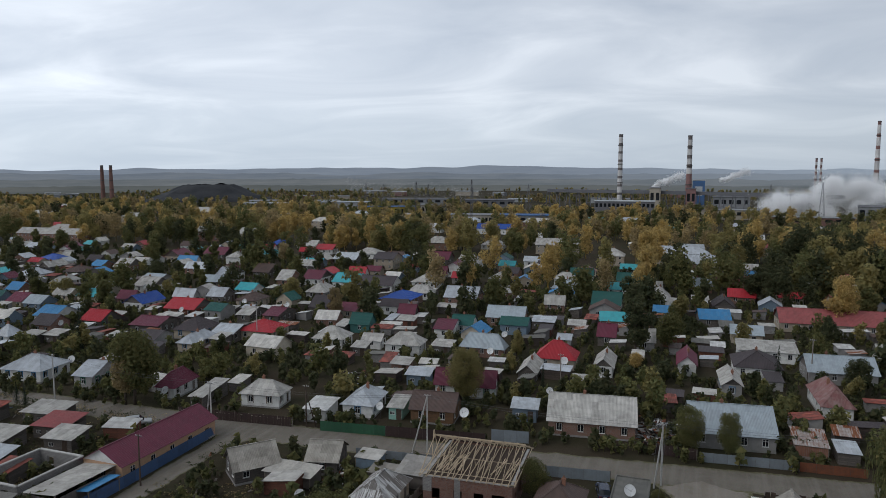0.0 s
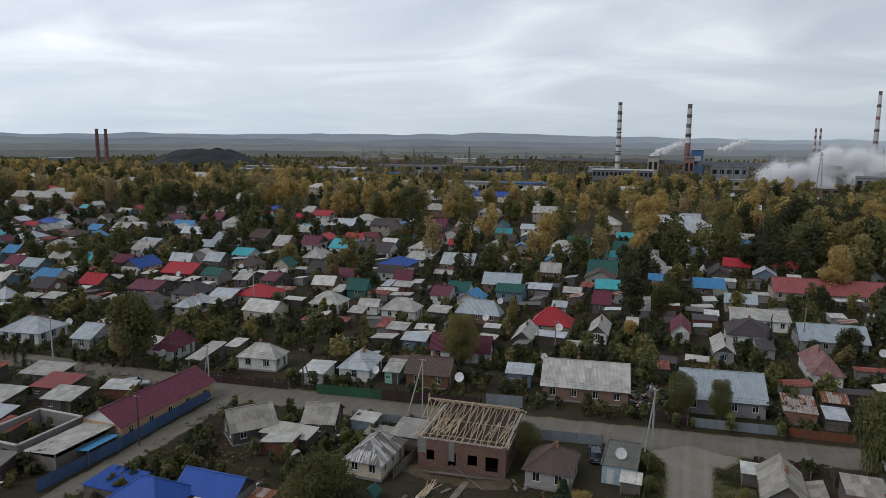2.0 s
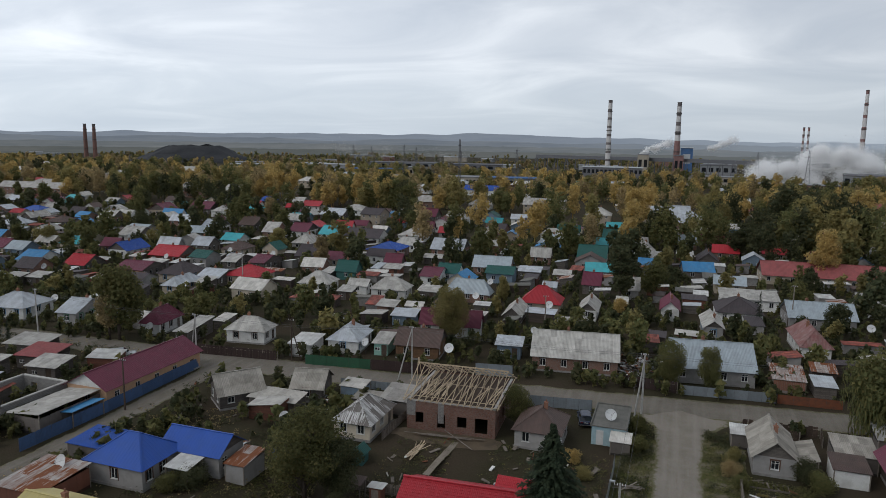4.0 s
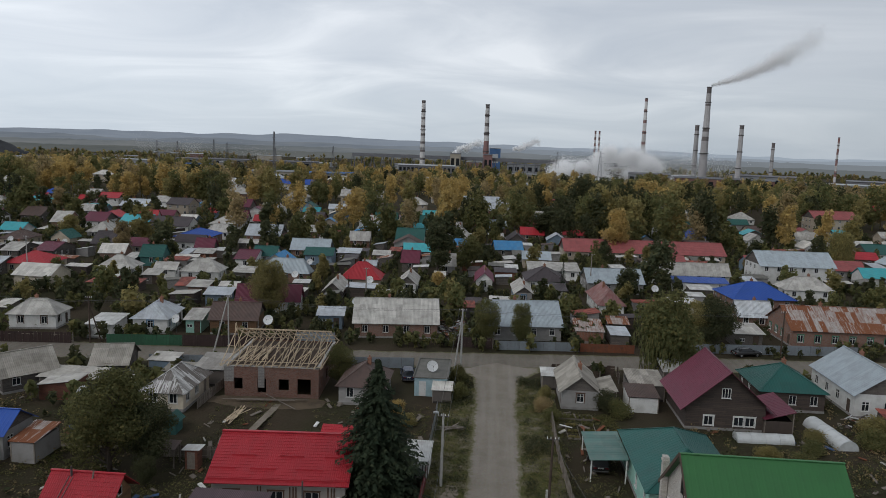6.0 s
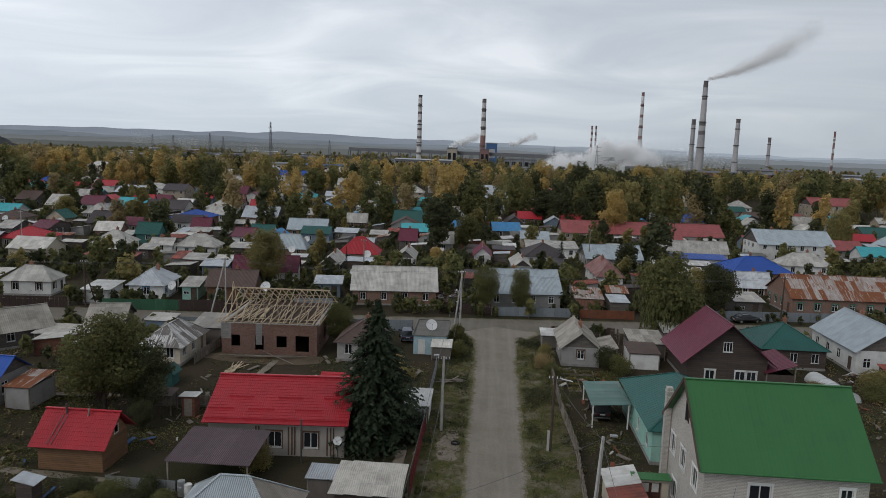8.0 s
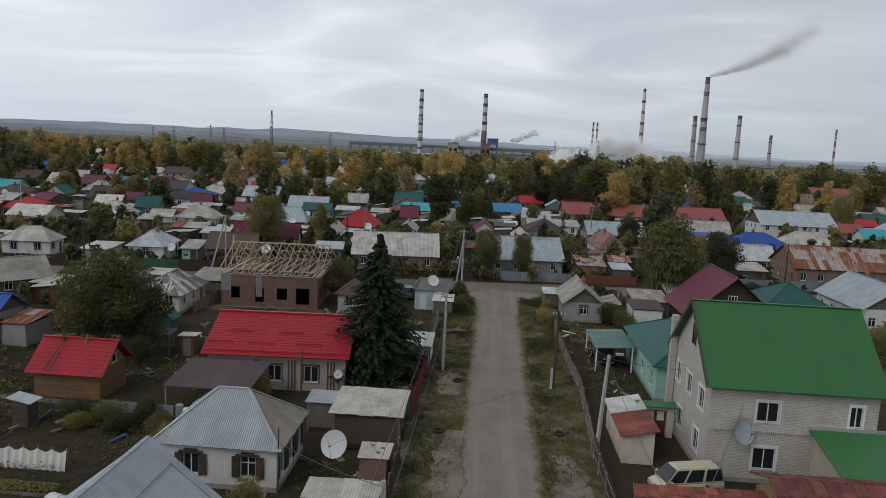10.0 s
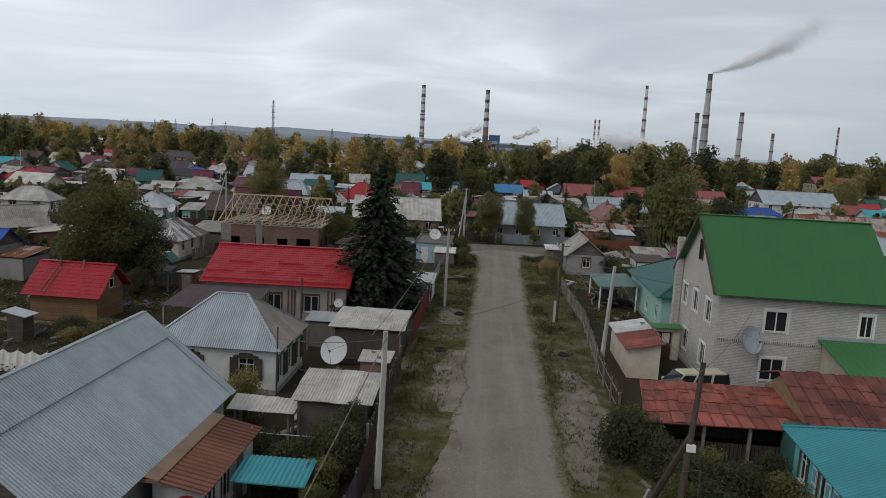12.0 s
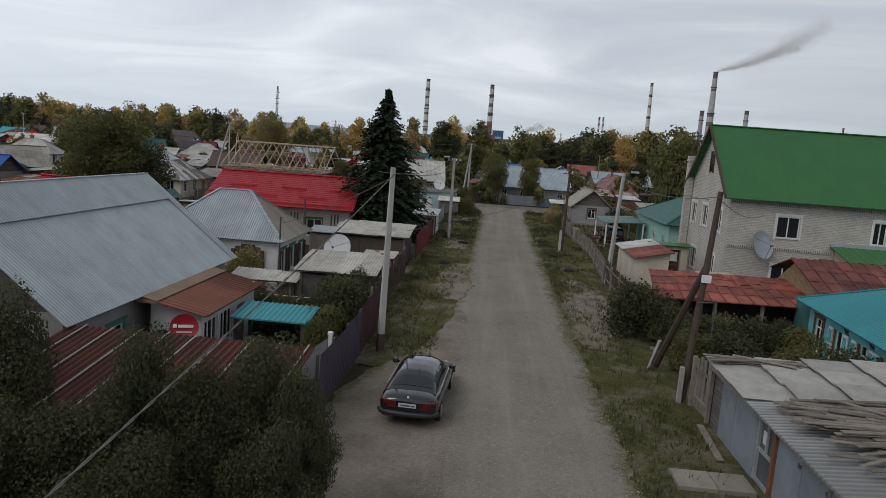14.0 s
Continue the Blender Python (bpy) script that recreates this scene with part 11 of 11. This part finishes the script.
def weeds(leaf, areas, count, seed, label, high=0.7, size=0.14):
    """Low garden plants and weeds: leaves close above the ground, in patches."""
    rnd = random.Random(seed)
    v, f = [], []
    while len(f) < count:
        x0, y0, x1, y1 = rnd.choices(areas, [(a[2] - a[0]) * (a[3] - a[1]) for a in areas])[0]
        x, y = rnd.uniform(x0, x1), rnd.uniform(y0, y1)
        k = noise.noise((x * 0.22, y * 0.22, seed * 1.7)) + 0.6 * noise.noise((x * 0.8, y * 0.8, 3.0))
        if k < rnd.uniform(-0.15, 0.3) or not clear_of_houses(x, y, 0.1):
            continue
        gz, top = ground_z(x, y), high * min(1.0, 0.25 + k)
        for _ in range(9):
            p = Vector((x + rnd.gauss(0, 0.22), y + rnd.gauss(0, 0.22), gz + rnd.uniform(0.02, top)))
            n = Vector((rnd.gauss(0, 0.6), rnd.gauss(0, 0.6), 1)).normalized()
            a = n.orthogonal().normalized()
            b = n.cross(a)
            q = size * rnd.uniform(0.5, 1.3)
            o = len(v)
            v += [tuple(p - a * q * 0.5), tuple(p + b * q * 0.4), tuple(p + a * q * 0.5), tuple(p - b * q * 0.4)]
            f.append((o, o + 1, o + 2, o + 3))
    me = bpy.data.meshes.new("weeds")
    me.from_pydata(v, [], f)
    return tagged(part("weeds", me, LEAVES[leaf]), label, "weeds", kind="stuff")


NEAR_YARDS = [(-36, 30, -19, 50), (-13, 27, -5.6, 44), (-32, 55, -24, 80), (-47, 46, -30, 62), (-20, 68, -6, 82), (9, 50, 15, 82), (26, 44, 34, 80), (34, 60, 50, 82), (8, 24, 14, 31)]
FAR_YARDS = [(-70, 44, -36, 92), (-130, 44, -78, 96), (24, 64, 90, 98), (-60, 30, -34, 48)]
weeds("dark", NEAR_YARDS, 26000, 11, "low dark garden plants and weeds")
weeds("green", NEAR_YARDS, 18000, 12, "low green garden plants and weeds", 0.5)
weeds("dry", NEAR_YARDS, 12000, 13, "withered stalks and fallen leaves", 0.3)
VERGE_WEEDS = [(-4.9, 57, -1.3, 94), (5.0, 54, 9.2, 95)]
weeds("dark", VERGE_WEEDS, 15000, 21, "rank dark weeds along the verges", 0.8, 0.15)
weeds("green", VERGE_WEEDS, 7000, 22, "green weeds along the verges", 0.6, 0.13)
weeds("dry", VERGE_WEEDS, 6000, 23, "withered stalks along the verges", 0.7, 0.11)
weeds("green", [(8.6, 72.5, 16.5, 82.5), (-52, 44, -35, 66)], 11000, 24, "rows of garden greens and lawn", 0.28, 0.2)
weeds("dark", FAR_YARDS, 34000, 14, "rank dark weeds of the back yards", 1.1, 0.26)
weeds("brown", FAR_YARDS, 14000, 15, "withered brown weeds of the back yards", 1.0, 0.24)

for line in ([(-1.5, 35.5, 0.15), (-1.8, 39, 0.8), (-1.8, 44, 0.7), (-1.5, 48, 0.15)], [(5.2, 28, 0.15), (5.8, 32, 0.8), (6.2, 37, 1.1), (6.3, 41, 0.8), (6.0, 45, 0.15)], [(-2.6, 55, 0.15), (-2.4, 58, 0.7), (-2.2, 62, 0.15)]):
    ribbon("bare_patch", line, "bare trodden patch in the grass verge", 0.03, DIRT, 0.45, "ground")

EARTH = plain("brown_earth", (0.115, 0.088, 0.06), (0.07, 0.055, 0.04), 0.95, scale=0.6, grain=9.0, amount=0.9, bump=0.5)
ribbon("yard_earth", [(-34.0, 80.2, 0.5), (-31, 80.4, 1.7), (-26, 80.6, 2.2), (-21, 80.4, 1.6), (-19.0, 80.2, 0.4)], "bare brown earth of a building yard", 0.012, EARTH, 0.4, "ground")

# narrow paths and litter in the yards
for line in ([(-44, 50.2, 0.35), (-36, 49.9, 0.35), (-24.5, 49.0, 0.3)], [(-37, 66.0, 0.4), (-45, 65.2, 0.4)], [(-6.3, 50, 0.6), (-6.4, 61, 0.6)], [(-25.6, 70.0, 0.3), (-25.0, 80.0, 0.3)]):
    gz = ground_z(*line[1][:2])
    ribbon("garden_path", line, "narrow trodden path through a yard", gz + 0.03, DIRT, 0.15, "path")
rnd = random.Random(61)
for lab, mat, n in (("pale boards and sheets lying about the yards", PALE_SLATE, 26), ("old boards lying about the yards", OLD_WOOD, 220), ("blue and plastic odds and ends in the yards", BLUE_SHEET, 30), ("rusty odds and ends in the yards", RUST_SHEET, 80), ("white odds and ends in the yards", WHITE_FRAME, 22)):
    g = Geo()
    for _ in range(n):
        x0, y0, x1, y1 = rnd.choice(NEAR_YARDS + FAR_YARDS[:3] * 2)
        x, y = rnd.uniform(x0, x1), rnd.uniform(y0, y1)
        if not clear_of_houses(x, y, 0.0):
            continue
        gz, a, ln = ground_z(x, y), rnd.uniform(0, 3.14), rnd.uniform(0.3, 1.6)
        g.beam((x, y, gz + 0.08), (x + ln * math.cos(a), y + ln * math.sin(a), gz + 0.1 + rnd.uniform(0, 0.3)), rnd.uniform(0.1, 0.5), rnd.uniform(0.03, 0.12))
    tagged(part("yard_litter", g, mat), lab, "litter", kind="stuff")

# vegetable beds with board edging, and a small polythene cover
def garden_bed(x, y, w, d, leaf, seed):
    e = thing("garden_bed", "board-edged vegetable bed with low plants", "garden bed", pose(x, y, 0), "vegetable beds")
    for a, b in (((-w / 2, -d / 2), (w / 2, -d / 2)), ((-w / 2, d / 2), (w / 2, d / 2)), ((-w / 2, -d / 2), (-w / 2, d / 2)), ((w / 2, -d / 2), (w / 2, d / 2))):
        part("edging", Geo().beam((*a, 0.1), (*b, 0.1), 0.04, 0.22), OLD_WOOD, e)
    r = random.Random(seed)
    lobes = [(-w / 2 + 0.3 + (w - 0.6) * i / max(1, int(w / 0.55)), -d / 2 + 0.3 + (d - 0.6) * j / 2, 0.22, r.uniform(0.16, 0.27), 0.16) for i in range(int(w / 0.55) + 1) for j in range(3)]
    v, f = leaf_cloud(r, lobes, 900, 0.13)
    me = bpy.data.meshes.new("greenery")
    me.from_pydata(v, [], f)
    tagged(part("greenery", me, LEAVES[leaf], e), kind="stuff")


for k, (bx, by, bw, bd) in enumerate(((-26.5, 33.6, 4.2, 1.5), (-31.5, 33.9, 4.4, 1.5), (-27.0, 36.2, 4.0, 1.3), (-32.2, 36.4, 4.4, 1.4), (-36.6, 39.5, 3.8, 1.5), (-35.0, 43.0, 4.2, 1.4), (10.8, 76.5, 1.4, 4.2), (12.8, 76.8, 1.4, 4.0), (11.6, 81.0, 4.2, 1.5))):
    garden_bed(bx, by, bw, bd, ("green", "dark", "olive", "green")[k % 4], 80 + k)
tunnel(-23.3, 34.6, 2.6, 0.6, 70, "small white polythene cover over a garden bed")

# stones on the street's edges
rnd = random.Random(9)
v, f = [], []
for _ in range(11000):
    y = 13 + 45 * rnd.random() ** 1.8
    x = rnd.choice((-0.5, 4.05, 4.05)) + rnd.gauss(0, 0.4) if rnd.random() < 0.5 else rnd.uniform(-0.7, 4.3)
    s = rnd.uniform(0.008, 0.028) if rnd.random() < 0.95 else rnd.uniform(0.028, 0.05)
    z = 0.04
    o = len(v)
    j = lambda: s * rnd.uniform(0.6, 1.3)
    v += [(x - j(), y, z), (x, y - j(), z), (x + j(), y, z), (x, y + j(), z), (x + j() * 0.2, y, z + s * 0.8)]
    f += [(o, o + 1, o + 4), (o + 1, o + 2, o + 4), (o + 2, o + 3, o + 4), (o + 3, o, o + 4)]
me = bpy.data.meshes.new("gravel_stones")
me.from_pydata(v, [], f)
tagged(part("gravel_stones", me, plain("pale_stone", (0.30, 0.28, 0.25), (0.16, 0.148, 0.13), 0.9, scale=9.0)), "loose pale gravel stones on the street", "gravel", kind="stuff")
